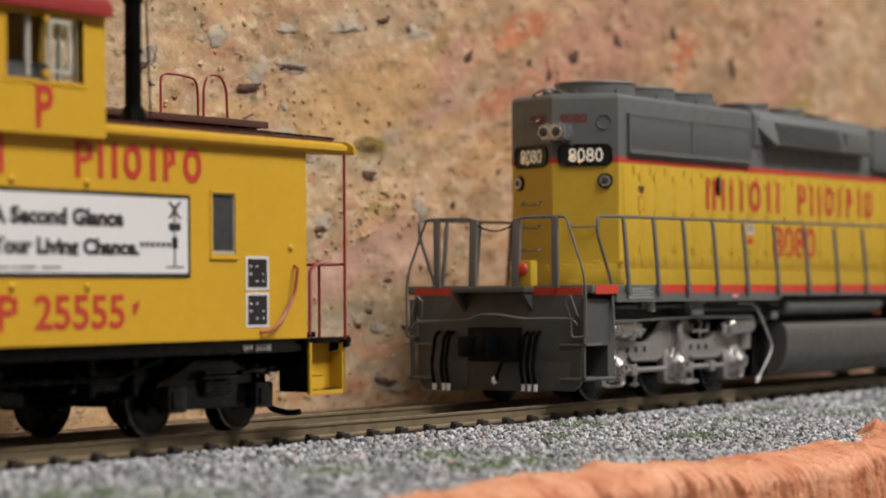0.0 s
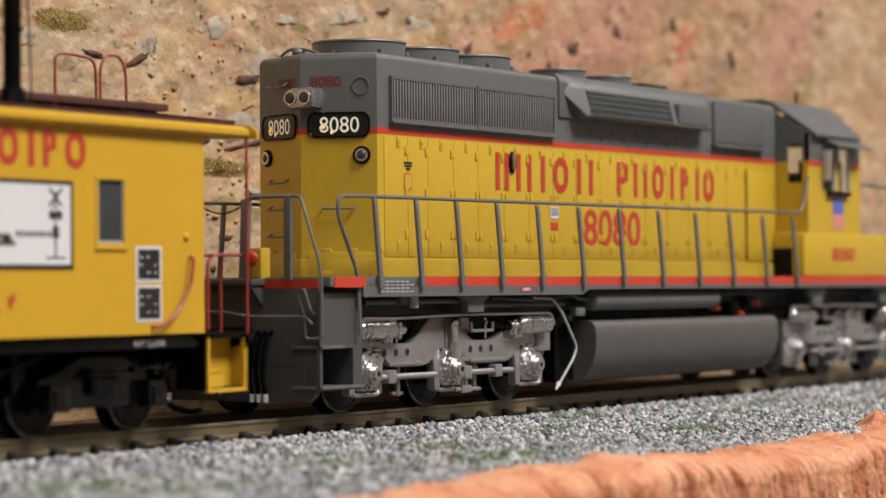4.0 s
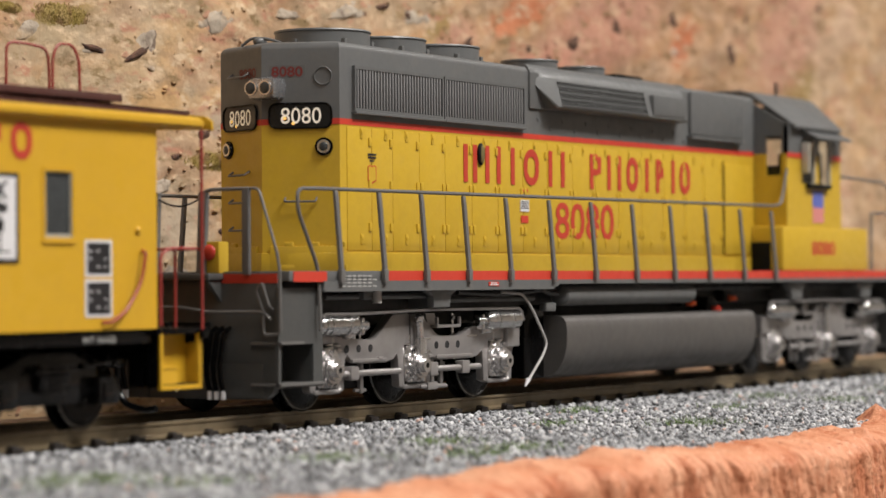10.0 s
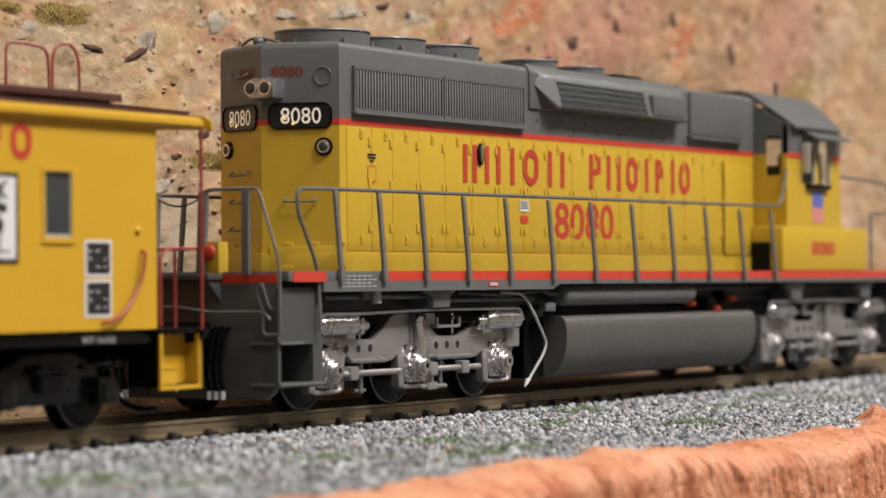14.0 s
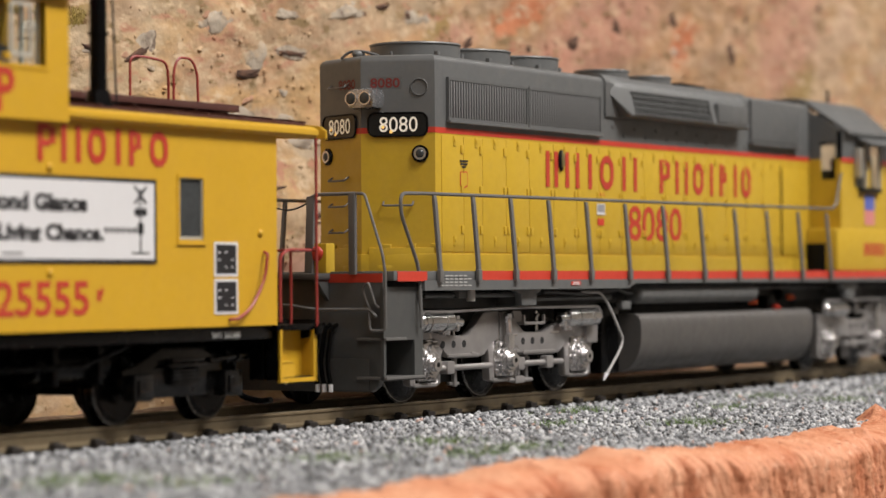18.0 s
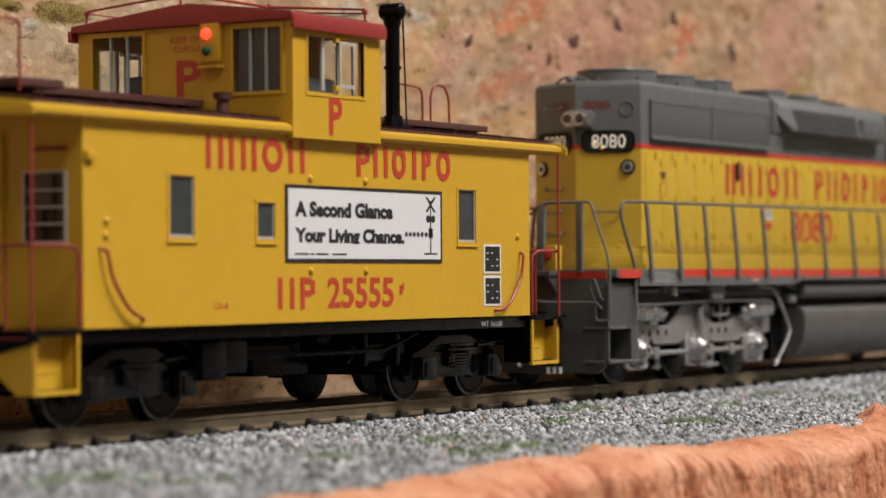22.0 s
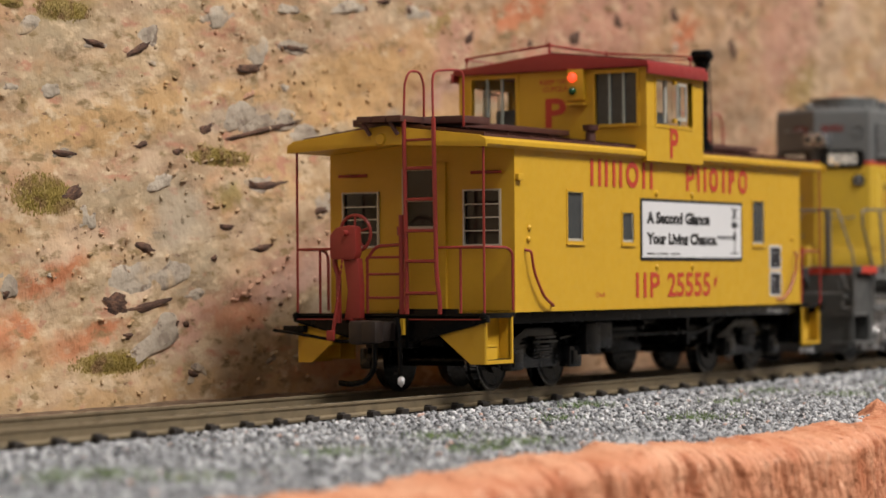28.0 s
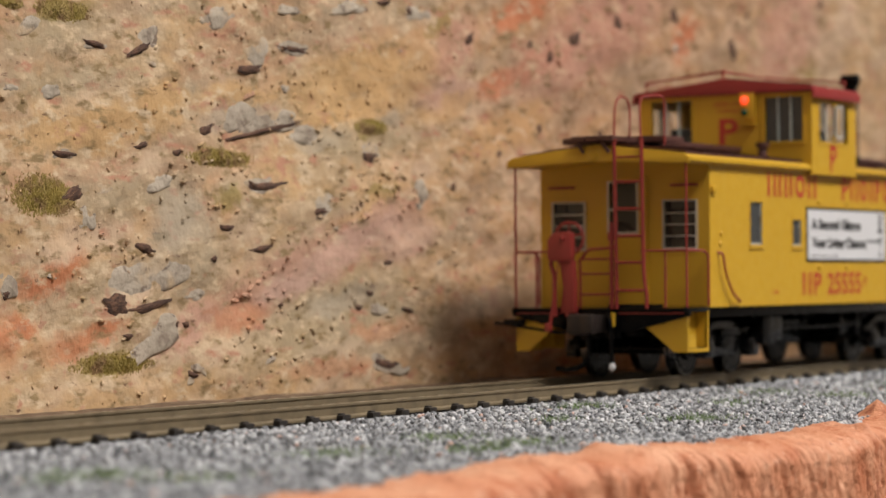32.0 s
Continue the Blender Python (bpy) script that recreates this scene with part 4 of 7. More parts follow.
# dynamic brake housing: a flush hatch panel, then a flare with a mesh grille
hatch_panel = prism(B(), [(-0.90, 4.025), (-0.955, 4.025), (-0.955, 4.53), (-0.93, 4.60), (-0.87, 4.655), (-0.70, 4.675), (-0.70, 4.55)], "x", 3.53, 4.43, 0.012)
part("hatch_panel", hatch_panel, GREY, loco, "grey hatch panel ahead of the grille")
bm = B()
prof = lambda o: [(-0.90, 4.03), (-0.94 - 0.21 * o, 4.035), (-0.94 - 0.23 * o, 4.06), (-0.94 - 0.13 * o, 4.46), (-0.94 - 0.05 * o, 4.57), (-0.86, 4.645)]
rings = [[bm.verts.new((x + lean * (z - 4.05), y, max(z, low))) for y, z in prof(o)] for x, o, low, lean in ((3.66, 0.04, 4.37, 0.0), (3.98, 1.0, 4.0, 0.42), (8.16, 1.0, 4.0, 0.0), (8.24, 0.1, 4.0, 0.0))]
for a, b in zip(rings, rings[1:]):
    for i in range(len(a) - 1):
        bm.faces.new((a[i], a[i + 1], b[i + 1], b[i]))
bm.faces.new(rings[0]), bm.faces.new(rings[-1][::-1])
bmesh.ops.recalc_face_normals(bm, faces=bm.faces)
brake = part("brake_housing", bm, GREY, loco, "flared grey dynamic brake housing")
brake_slat = skin(box(B(), -0.012, 0.012, -0.010, 0.006, 0.0, 0.335), "grille_bar")
brake_slat.materials.append(GREY)
part("grille_back", prism(B(), [(-1.166, 4.08), (-1.082, 4.42), (-1.07, 4.42), (-1.15, 4.08)], "x", 4.10, 6.80), BLACK, brake, "black grille opening")
for k in range(38):
    bar = part("grille_bar", brake_slat, None, brake, at=(4.13 + k * 0.0715, -1.164, 4.085))
    bar.rotation_euler = (radians(-14), 0, 0)
for z, y in ((4.085, -1.172), (4.185, -1.147), (4.275, -1.124), (4.365, -1.101), (4.425, -1.088)):
    part("grille_rail", box(B(), 4.08, 6.82, y - 0.008, y + 0.004, z - 0.008, z + 0.008), GREY, brake)
part("louvre_box", box(B(), 6.95, 8.08, -1.18, -1.0, 4.09, 4.40, 0.02), GREY, brake)
part("side_panel", box(B(), 8.66, 10.62, -0.97, -0.91, 3.88, 4.56, 0.02), GREY, loco)
part("panel_ledge", box(B(), 8.60, 10.56, -1.02, -0.91, 3.81, 3.86, 0.01), GREY, loco)
for k in range(14):
    part("bolt", ball(B(), (3.8 + k * 0.36, -0.925, 3.88 - 0.12 * (k % 2)), 0.028, (1, 0.6, 1.4), 1), GREY, loco)

# roof: fans, hatch, horn
for x, w in ((-0.28, 0.63), (1.10, 0.63), (2.52, 0.63), (5.2, 0.43), (6.75, 0.40)):
    bm = rod(B(), (x, 0, 4.53), (x, 0, 4.60), w + 0.05, 40)
    rod(bm, (x, 0, 4.6), (x, 0, 4.83), w, 40, w - 0.01)
    ring_at = [(x + (w - 0.015) * math.cos(q * math.pi / 20), (w - 0.015) * math.sin(q * math.pi / 20), 4.835) for q in range(41)]
    tube(bm, ring_at, 0.022, 6)
    fan = part("roof_fan", bm, GREY, upper, "round grey cooling fan")
    bm = ball(B(), (x, 0, 4.80), w - 0.08, (1, 1, 0.13), 3)
    for k in range(6):
        a = k * math.pi / 3
        c, d = math.cos(a) * (w + 0.005), math.sin(a) * (w + 0.005)
        box(bm, x + c - 0.03, x + c + 0.03, d - 0.03, d + 0.03, 4.6, 4.72, 0.01)
    part("fan_cap", bm, GREY, upper)
part("roof_hatch", box(B(), 7.3, 9.4, -0.5, 0.5, 4.53, 4.72, 0.04), GREY, upper)
part("exhaust", box(B(), 7.6, 8.5, -0.2, 0.2, 4.72, 4.81, 0.02), DARK, upper)
bm = tube(B(), bend([(-1.50, 0.42, 4.60), (-1.46, 0.30, 4.70), (-1.40, 0.10, 4.69), (-1.34, -0.08, 4.63)], 0.08), 0.02)
ball(bm, (-1.40, 0.2, 4.65), 0.085, (1.3, 1, 0.8))
part("roof_conduit", bm, GREY, upper)

# rear face of the hood: number boards, headlight, class lights, grabs


def on_face(side, along, z):
    """A place on one of the two slanting end faces; along runs from the middle ridge to the corner."""
    d = Vector((SLANT, -side * 0.92, 0)).normalized()
    return Vector((-1.66, 0, z)) + d * along


def face_plate(name, side, a0, a1, z0, z1, out, material, parent, label="", bevel=0.02):
    p = on_face(side, (a0 + a1) / 2, (z0 + z1) / 2)
    bm = box(B(), -out, 0.02, -(a1 - a0) / 2, (a1 - a0) / 2, -(z1 - z0) / 2, (z1 - z0) / 2, bevel)
    ob = part(name, bm, material, parent, label, at=p)
    n = Vector((-0.92, -side * SLANT, 0)).normalized()
    ob.rotation_euler = (0, 0, math.atan2(-n.y, -n.x))
    return ob


PALEPRINT = mat("pale_print", (0.42, 0.42, 0.41), 0.5)
BOARDLIT = glow("lit_numerals", (1.0, 0.78, 0.5), 0.17, (0.85, 0.83, 0.78))
BOARDBLACK = mat("glossy_black_board", (0.006, 0.006, 0.006), 0.12, vary=0.2, rough_vary=0.04)
BULB = glow("warm_bulb", (1.0, 0.55, 0.12), 0.7, (0.8, 0.5, 0.2))
for side in (1, -1):
    board = face_plate("number_board", side, 0.49, 0.51, 3.67, 3.69, 0.002, BLACK, loco, "glossy black number board with white numerals", 0)
    round_corner = [(sy * (0.30 + 0.10 * math.cos(q)), sz * (0.055 + 0.10 * math.sin(q))) for sy, sz, turn in ((1, 1, 1), (-1, 1, -1), (-1, -1, 1), (1, -1, -1)) for q in [radians(18 * k if turn > 0 else 90 - 18 * k) for k in range(6)]]
    part("board_face", prism(B(), round_corner, "x", -0.020, 0.02), BOARDBLACK, board)
    rim = [(-0.022, y, z) for y, z in round_corner]
    part("board_rim", tube(B(), rim + rim[:1], 0.013, 6), BLACK, board, "raised black rim")
    text("number_text", "8080", board, BOARDLIT, (0.25, -0.27, -0.10, 0.105), "x", -0.0225, 0.004, "lit white numerals")
    for dy, dz in ((0.20, -0.03), (0.09, -0.095)):
        part("bulb", ball(B(), (-0.0205, dy, dz), 0.026, (0.2, 1, 1), 1), BULB, board, "warm bulb glow")
    ring = face_plate("class_light", side, 0.79, 0.81, 3.28, 3.30, 0.002, BLACK, loco, "round class light in a black ring", 0)
    part("rim", rod(B(), (-0.022, 0, 0), (0, 0, 0), 0.115, 24), BLACK, ring)
    lens = B()
    rod(lens, (-0.05, 0, 0), (-0.015, 0, 0), 0.085, 20)
    part("bezel", lens, CHROME, ring)
    part("lens", ball(B(), (-0.045, 0, 0), 0.06, (0.4, 1, 1)), GLASSDARK, ring)
    if side > 0:
        cap = face_plate("round_cover", side, 0.78, 0.80, 4.17, 4.19, 0.001, GREY, loco, bevel=0)
        part("cover_ring", tube(B(), [(-0.008, 0.11 * math.cos(k * math.pi / 12), 0.11 * math.sin(k * math.pi / 12)) for k in range(25)], 0.009, 6), GREY, cap)
    for k, z in enumerate((2.95, 2.6, 2.25, 4.2) if side < 0 else (2.60,)):
        bm = tube(B(), bend([(0, 0.2, 0.05), (-0.08, 0.2, 0), (-0.08, -0.2, 0), (0, -0.2, 0.05)], 0.03), 0.014, 6)
        grab = face_plate("grab_iron", side, 0.49, 0.51, z - 0.005, z + 0.005, 0.001, GREY, loco, bevel=0)
        part("grab_bar", bm, RAILGREY, grab)
    for k in range(3):
        face_plate("hatch_hinge", side, 0.28 + 0.33 * k, 0.40 + 0.33 * k, 2.03, 2.09, 0.03, YELLOW, loco, bevel=0.01)
        face_plate("hatch_latch", side, 0.22 + 0.33 * k, 0.42 + 0.33 * k, 1.74, 1.81, 0.035, YELLOW, loco, bevel=0.01)
    face_plate("end_hatch", side, 0.10, 0.98, 1.73, 2.04, 0.033, YELLOW, loco, bevel=0.008)
    text("end_number", "8080", face_plate("number_ground", side, 0.1, 0.56, 4.16, 4.32, 0.001, GREY, loco, bevel=0), MAROON, (0.2, -0.2, -0.065, 0.065), "x", -0.004, 0.02, "dull red numerals")
bm = box(B(), -1.80, -1.45, -0.285, 0.15, 3.885, 4.165, 0.09)
head = part("headlight", bm, ALU, loco, "twin headlight in a bright housing")
for y in (-0.155, 0.062):
    part("reflector", rod(B(), (-1.815, y, 4.03), (-1.76, y, 4.03), 0.092, 20), CHROME, head)
    part("lens", ball(B(), (-1.812, y, 4.03), 0.080, (0.22, 1, 1)), GLASSDARK, head, "dark round headlight glass")

# lettering on the hood side
PORTLID = mat("olive_port_lid", (0.16, 0.13, 0.05), 0.4)
sx = ((1.72, 2.08, "pair"), (2.30, 2.72, "pair"), (3.00, 3.11, "bar"), (3.36, 3.80, "ring"), (4.08, 4.56, "pair"),
      (5.33, 5.68, "flag"), (5.88, 6.32, "pair"), (6.50, 6.88, "ring"), (7.12, 7.23, "bar"), (7.48, 7.74, "flag"), (8.02, 8.13, "bar"), (8.30, 8.68, "ring"))
strokes("lettering_shape", loco, sx, 2.93, 3.445, 0.11, -0.9345, LETTER)
text("road_number", "8080", loco, LETTER, (4.27, 6.08, 2.18, 2.715), "y", -0.9365, 0.012, "red road number")
part("shield_decal", prism(B(), [(-0.55 + a, 2.98 + b) for a, b in ((0, -0.14), (0.1, -0.1), (0.1, 0.08), (0.05, 0.1), (0, 0.08), (-0.05, 0.1), (-0.1, 0.08), (-0.1, -0.1))], "y", -0.9345, -0.932), LETTER, loco)
part("shield_face", prism(B(), [(-0.55 + a * 0.85, 2.98 + b * 0.85) for a, b in ((0, -0.14), (0.1, -0.1), (0.1, 0.08), (0.05, 0.1), (0, 0.08), (-0.05, 0.1), (-0.1, 0.08), (-0.1, -0.1))], "y", -0.936, -0.933), YELLOW, loco)
bars("small_print", loco, [(-0.65, -0.45, 3.20, 3.225), (-0.64, -0.46, 3.16, 3.185), (-0.6, -0.5, 3.12, 3.145)], INK, y=-0.933)
part("notice", box(B(), 3.26, 3.50, -0.94, -0.932, 2.56, 2.72), WHITE, loco, "small white notice")
bars("notice_print", loco, [(3.28, 3.48, 2.60 + 0.03 * k, 2.613 + 0.03 * k) for k in range(4)], INK, y=-0.941)
part("red_notice", box(B(), 3.28, 3.48, -0.94, -0.932, 2.40, 2.50), RED, loco, "small red notice")
part("red_tag", box(B(), 3.3, 3.48, -0.94, -0.932, 2.84, 2.88), RED, loco)
bm = B()
ball(bm, (2.16, -0.95, 3.32), 0.16, (0.55, 0.25, 1.0))
port = part("air_filter_port", bm, DARK, loco, "oval filler port with a dark rim")
part("port_lid", ball(B(), (2.16, -0.975, 3.32), 0.125, (0.42, 0.16, 1.05)), PORTLID, port, "dull olive lid")

# deck, side sill, frame
deck = part("walkway", box(B(), -3.30, 16.6, -1.55, 1.55, 1.60, 1.72, 0.01), GREY, loco, "grey side walkway")
for side in (-1, 1):
    y = side * 1.556
    bm = box(B(), -1.24, 16.4, min(y, y - side * 0.03), max(y, y - side * 0.03), 1.588, 1.722)
    part("sill_stripe", bm, RED, loco, "red stripe along the sill")
    part("side_sill", prism(B(), [(-2.6, 1.60), (16.3, 1.60), (16.3, 1.54), (3.25, 1.54), (3.05, 1.47), (-2.6, 1.47)], "y", side * 1.55 - 0.02, side * 1.55 + 0.02), GREY, loco)
for k in range(4):
    bars("sill_print", loco, [(-2.22 + 0.115 * j, -2.22 + 0.115 * j + 0.085, 1.525 + 0.042 * k, 1.541 + 0.042 * k) for j in range(7 - k % 2)], PALEPRINT, y=-1.572)
for side in (-1, 1):
    part("well_stripe", box(B(), -3.22, -2.52, min(side * 1.548, side * 1.558), max(side * 1.548, side * 1.558), 1.59, 1.715), RED, loco)
part("sill_notice", box(B(), 1.28, 1.55, -1.578, -1.57, 1.52, 1.575), RED, loco)
bars("sill_notice_print", loco, [(1.33, 1.5, 1.553, 1.565), (1.31, 1.52, 1.53, 1.542)], WHITE, y=-1.579)
part("main_frame", box(B(), -3.2, 16.4, -1.02, 1.02, 1.22, 1.60, 0.02), FRAMEGREY, loco, "grimy dark main frame")
part("frame_pipe", tube(B(), [(-2.2, -1.3, 1.40), (0.2, -1.3, 1.40), (0.6, -1.28, 1.34), (3.0, -1.28, 1.34)], 0.035), GREY, loco)
part("frame_peg", rod(B(), (-1.21, -1.42, 1.32), (-1.21, -1.42, 1.49), 0.06, 12), PIPE, loco, "pale peg under the sill")
part("frame_cable", tube(B(), [(0.8, -1.38, 1.44), (2.0, -1.38, 1.40), (3.3, -1.3, 1.46), (9.5, -1.2, 1.45), (15, -1.2, 1.45)], 0.03), FRAMEGREY, loco)
for x in (-1.35, 0.27, 11.6, 14.6):
    bm = box(B(), x - 0.12, x + 0.12, -1.4, -0.75, 1.24 if x > 0 else 1.36, 1.50, 0.03)
    if x > 0:
        prism(bm, [(x - 0.36, 1.51), (x + 0.36, 1.51), (x + 0.34, 1.45), (x + 0.22, 1.40), (x + 0.20, 1.25), (x - 0.20, 1.25), (x - 0.22, 1.40), (x - 0.34, 1.45)], "y", -1.47, -1.36, 0.015)
    part("frame_bracket", bm, GREY, loco)

# handrails: stanchions and rails on both sides
stan = (-2.25, -1.28, -0.29, 0.76, 1.86, 3.05, 4.28, 5.55, 6.8, 8.02, 9.28, 10.48)
bm = B()
prism(bm, [(-1.62, 1.58), (-1.575, 1.58), (-1.56, 1.78), (-1.49, 2.62), (-1.485, 2.70), (-1.52, 2.70), (-1.535, 2.6), (-1.60, 1.85)], "x", -0.035, 0.035, 0.008)
box(bm, -0.045, 0.045, -1.62, -1.56, 1.57, 1.74, 0.01)
stan_mesh = skin(bm, "stanchion")
stan_mesh.materials.append(RAILGREY)
for side in (-1, 1):
    for x in stan:
        s = part("stanchion", stan_mesh, None, loco, at=(x, 0, 0))
        if side > 0:
            s.rotation_euler = (0, 0, math.pi)
    y = side * 1.5
    path = [(-2.62, y * 1.02, 1.0), (-2.62, y, 1.75), (-3.05, y, 2.45), (-3.05, y, 2.70), (-2.6, y, 2.71), (10.5, y, 2.78), (10.9, y, 2.80), (11.15, y, 3.40)]
    part("handrail", tube(B(), bend(path, 0.16), 0.024), RAILGREY, loco, "bent grey wire handrail")
    # railing beside the end steps
    path = [(-3.38, y * 0.66, 2.70), (-3.38, y * 0.78, 2.70), (-3.42, y * 0.97, 1.95), (-3.42, y, 1.70), (-3.42, y, 0.98), (-3.46, y * 0.86, 0.97), (-3.46, y * 0.855, 1.27)]
    part("end_handrail", tube(B(), bend(path, 0.06), 0.019), RAILGREY, loco)
    bm = box(B(), -3.41, -3.35, y * 0.66 - 0.05, y * 0.66 + 0.05, 1.68, 2.71, 0.012)
    part("end_post", bm, RAILGREY, loco)
    bm = prism(B(), [(-3.46, 1.68), (-3.38, 1.68), (-3.33, 2.68), (-3.4, 2.68)], "y", side * 0.36 - 0.06, side * 0.36 + 0.06, 0.012)
    part("end_post", bm, RAILGREY, loco)
    part("end_rail", tube(B(), bend([(-3.38, y * 0.68, 2.70), (-3.38, side * 0.45, 2.70), (-3.38, side * 0.3, 2.64)], 0.06), 0.024), RAILGREY, loco)
    # grab loop and steps
    part("step_loop", tube(B(), bend([(-3.42, y * 0.83, 1.27), (-3.48, y * 0.795, 1.50), (-3.49, y * 0.86, 1.59), (-3.48, y * 0.925, 1.30), (-3.42, y * 0.93, 1.27)], 0.05), 0.015), RAILGREY, loco)
part("safety_chain", tube(B(), [(-3.38, -0.32 + 0.64 * k / 8, 2.60 - 0.09 * math.sin(math.pi * k / 8)) for k in range(9)], 0.012), INK, loco, "black safety chain")


def pilot(x, f):
    """The end plate with steps, coupler, hoses and uncoupling lever; f is the way it faces."""
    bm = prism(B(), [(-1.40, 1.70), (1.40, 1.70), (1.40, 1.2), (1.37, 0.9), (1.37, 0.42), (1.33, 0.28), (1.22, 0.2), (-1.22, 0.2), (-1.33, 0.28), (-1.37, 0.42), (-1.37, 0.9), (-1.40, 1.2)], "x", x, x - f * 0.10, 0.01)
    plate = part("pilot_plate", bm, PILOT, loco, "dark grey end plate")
    for a, b in ((-1.4, -0.55), (0.55, 1.4)):
        part("plate_stripe", box(B(), x + f * 0.0, x + f * 0.008, a, b, 1.58, 1.69), RED, plate, "red stripe")
    for side in (-1, 1):
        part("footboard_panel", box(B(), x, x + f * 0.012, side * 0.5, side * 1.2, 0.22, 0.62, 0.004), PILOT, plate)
        bm = B()
        u = x + f * 0.07
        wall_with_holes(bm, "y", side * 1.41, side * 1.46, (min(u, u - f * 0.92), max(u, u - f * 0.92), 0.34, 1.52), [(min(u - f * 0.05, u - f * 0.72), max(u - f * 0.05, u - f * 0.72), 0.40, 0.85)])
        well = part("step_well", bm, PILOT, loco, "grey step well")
        for z, reach in ((0.36, 0.92), (0.85, 0.48)):
            part("step_tread", box(B(), min(u, u - f * reach), max(u, u - f * reach), min(side * 1.05, side * 1.5), max(side * 1.05, side * 1.5), z, z + 0.035, 0.006), RAILGREY, well)
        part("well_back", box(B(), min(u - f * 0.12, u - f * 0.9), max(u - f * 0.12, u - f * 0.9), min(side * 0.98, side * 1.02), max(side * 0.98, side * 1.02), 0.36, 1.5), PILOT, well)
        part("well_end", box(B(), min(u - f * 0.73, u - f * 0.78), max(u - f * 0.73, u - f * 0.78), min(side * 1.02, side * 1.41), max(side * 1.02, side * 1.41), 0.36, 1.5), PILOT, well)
    box_bm = box(B(), x, x + f * 0.16, -0.42, 0.42, 0.62, 1.12, 0.02)
    pocket = part("coupler_pocket", box_bm, DARK, loco, "black coupler pocket")
    bm = box(B(), x + f * 0.1, x + f * 0.45, -0.13, 0.13, 0.72, 0.98, 0.03)
    box(bm, x + f * 0.4, x + f * 0.72, -0.22, 0.0, 0.68, 1.02, 0.05)
    box(bm, x + f * 0.5, x + f * 0.76, -0.02, 0.24, 0.70, 1.0, 0.05)
    part("coupler", bm, BLACK, pocket, "black knuckle coupler")
    part("uncoupling_lever", tube(B(), bend([(x + f * 0.12, -1.38, 1.15), (x + f * 0.14, -1.3, 1.24), (x + f * 0.14, -0.5, 1.24), (x + f * 0.3, -0.2, 1.30), (x + f * 0.3, 0.1, 1.30), (x + f * 0.14, 0.4, 1.22), (x + f * 0.14, 1.3, 1.2), (x + f * 0.12, 1.4, 1.1)], 0.08), 0.02), RAILGREY, plate)
    for k, y in enumerate((0.98, 0.82, 0.74, -0.52, -0.62, -0.72)):
        part("air_hose", tube(B(), bend([(x + f * 0.02, y, 1.05), (x + f * 0.14, y, 1.0), (x + f * 0.16, y + 0.06, 0.55), (x + f * 0.12, y + 0.03, 0.28)], 0.15), 0.028), BLACK, plate, "black air hose")
        part("hose_end", rod(B(), (x + f * 0.12, y + 0.03, 0.30), (x + f * 0.12, y + 0.03, 0.20), 0.032, 8), WHITE, plate, "white hose end")
    part("brake_hose", tube(B(), bend([(x + f * 0.1, -0.3, 0.95), (x + f * 0.2, -0.25, 0.8), (x + f * 0.16, -0.05, 0.35)], 0.1), 0.03), BLACK, plate)
    part("hose_coupling", ball(B(), (x + f * 0.16, -0.03, 0.35), 0.055, (1, 0.8, 1.3), 1), WHITE, plate)
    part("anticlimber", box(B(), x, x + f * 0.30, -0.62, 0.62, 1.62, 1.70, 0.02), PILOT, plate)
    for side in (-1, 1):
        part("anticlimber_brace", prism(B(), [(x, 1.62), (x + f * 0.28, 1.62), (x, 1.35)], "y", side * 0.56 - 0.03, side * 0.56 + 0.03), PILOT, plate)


pilot(-3.33, -1)
pilot(16.6, 1)
marker = part("marker_box", box(B(), -3.40, -3.20, -0.60, -0.37, 1.70, 2.08, 0.02), YELLOW, loco, "yellow box with a red lamp")
part("marker_lens", ball(B(), (-3.41, -0.46, 1.95), 0.10, (0.4, 1, 1)), RED, marker, "red lens")

# fuel tank, reservoir, drain pipe
tank = [(-1.30, 1.09), (-1.37, 1.08), (-1.42, 1.05), (-1.45, 1.0), (-1.465, 0.93), (-1.47, 0.85), (-1.468, 0.76), (-1.46, 0.67), (-1.44, 0.57), (-1.41, 0.48), (-1.365, 0.40), (-1.30, 0.32), (-1.22, 0.26), (-1.12, 0.22), (-0.95, 0.2)]
part("tank_saddle", box(B(), 3.1, 10.2, -1.0, 1.0, 0.95, 1.3), DARK, loco)
part("fuel_tank", prism(B(), tank + [(-y, z) for y, z in reversed(tank)], "x", 3.62, 9.95), TANKGREY, loco, "large grey fuel tank with rounded sides")
part("tank_end", box(B(), 3.05, 3.62, -1.1, 1.1, 0.22, 1.25, 0.03), BLACK, loco, "black underframe box")
bm = rod(B(), (3.68, -1.33, 1.385), (7.72, -1.33, 1.385), 0.155, 28)
ball(bm, (3.68, -1.33, 1.385), 0.155, (0.5, 1, 1), 3), ball(bm, (7.72, -1.33, 1.385), 0.155, (0.5, 1, 1), 3)
part("air_reservoir", bm, GREY, loco, "grey cylindrical air reservoir")
part("reservoir_pipe", tube(B(), bend([(3.6, -1.33, 1.4), (3.35, -1.33, 1.4), (3.1, -1.3, 1.5)], 0.1), 0.03), GREY, loco)
part("reservoir_valve", box(B(), 3.12, 3.40, -1.42, -1.3, 1.16, 1.28, 0.02), GREY, loco)
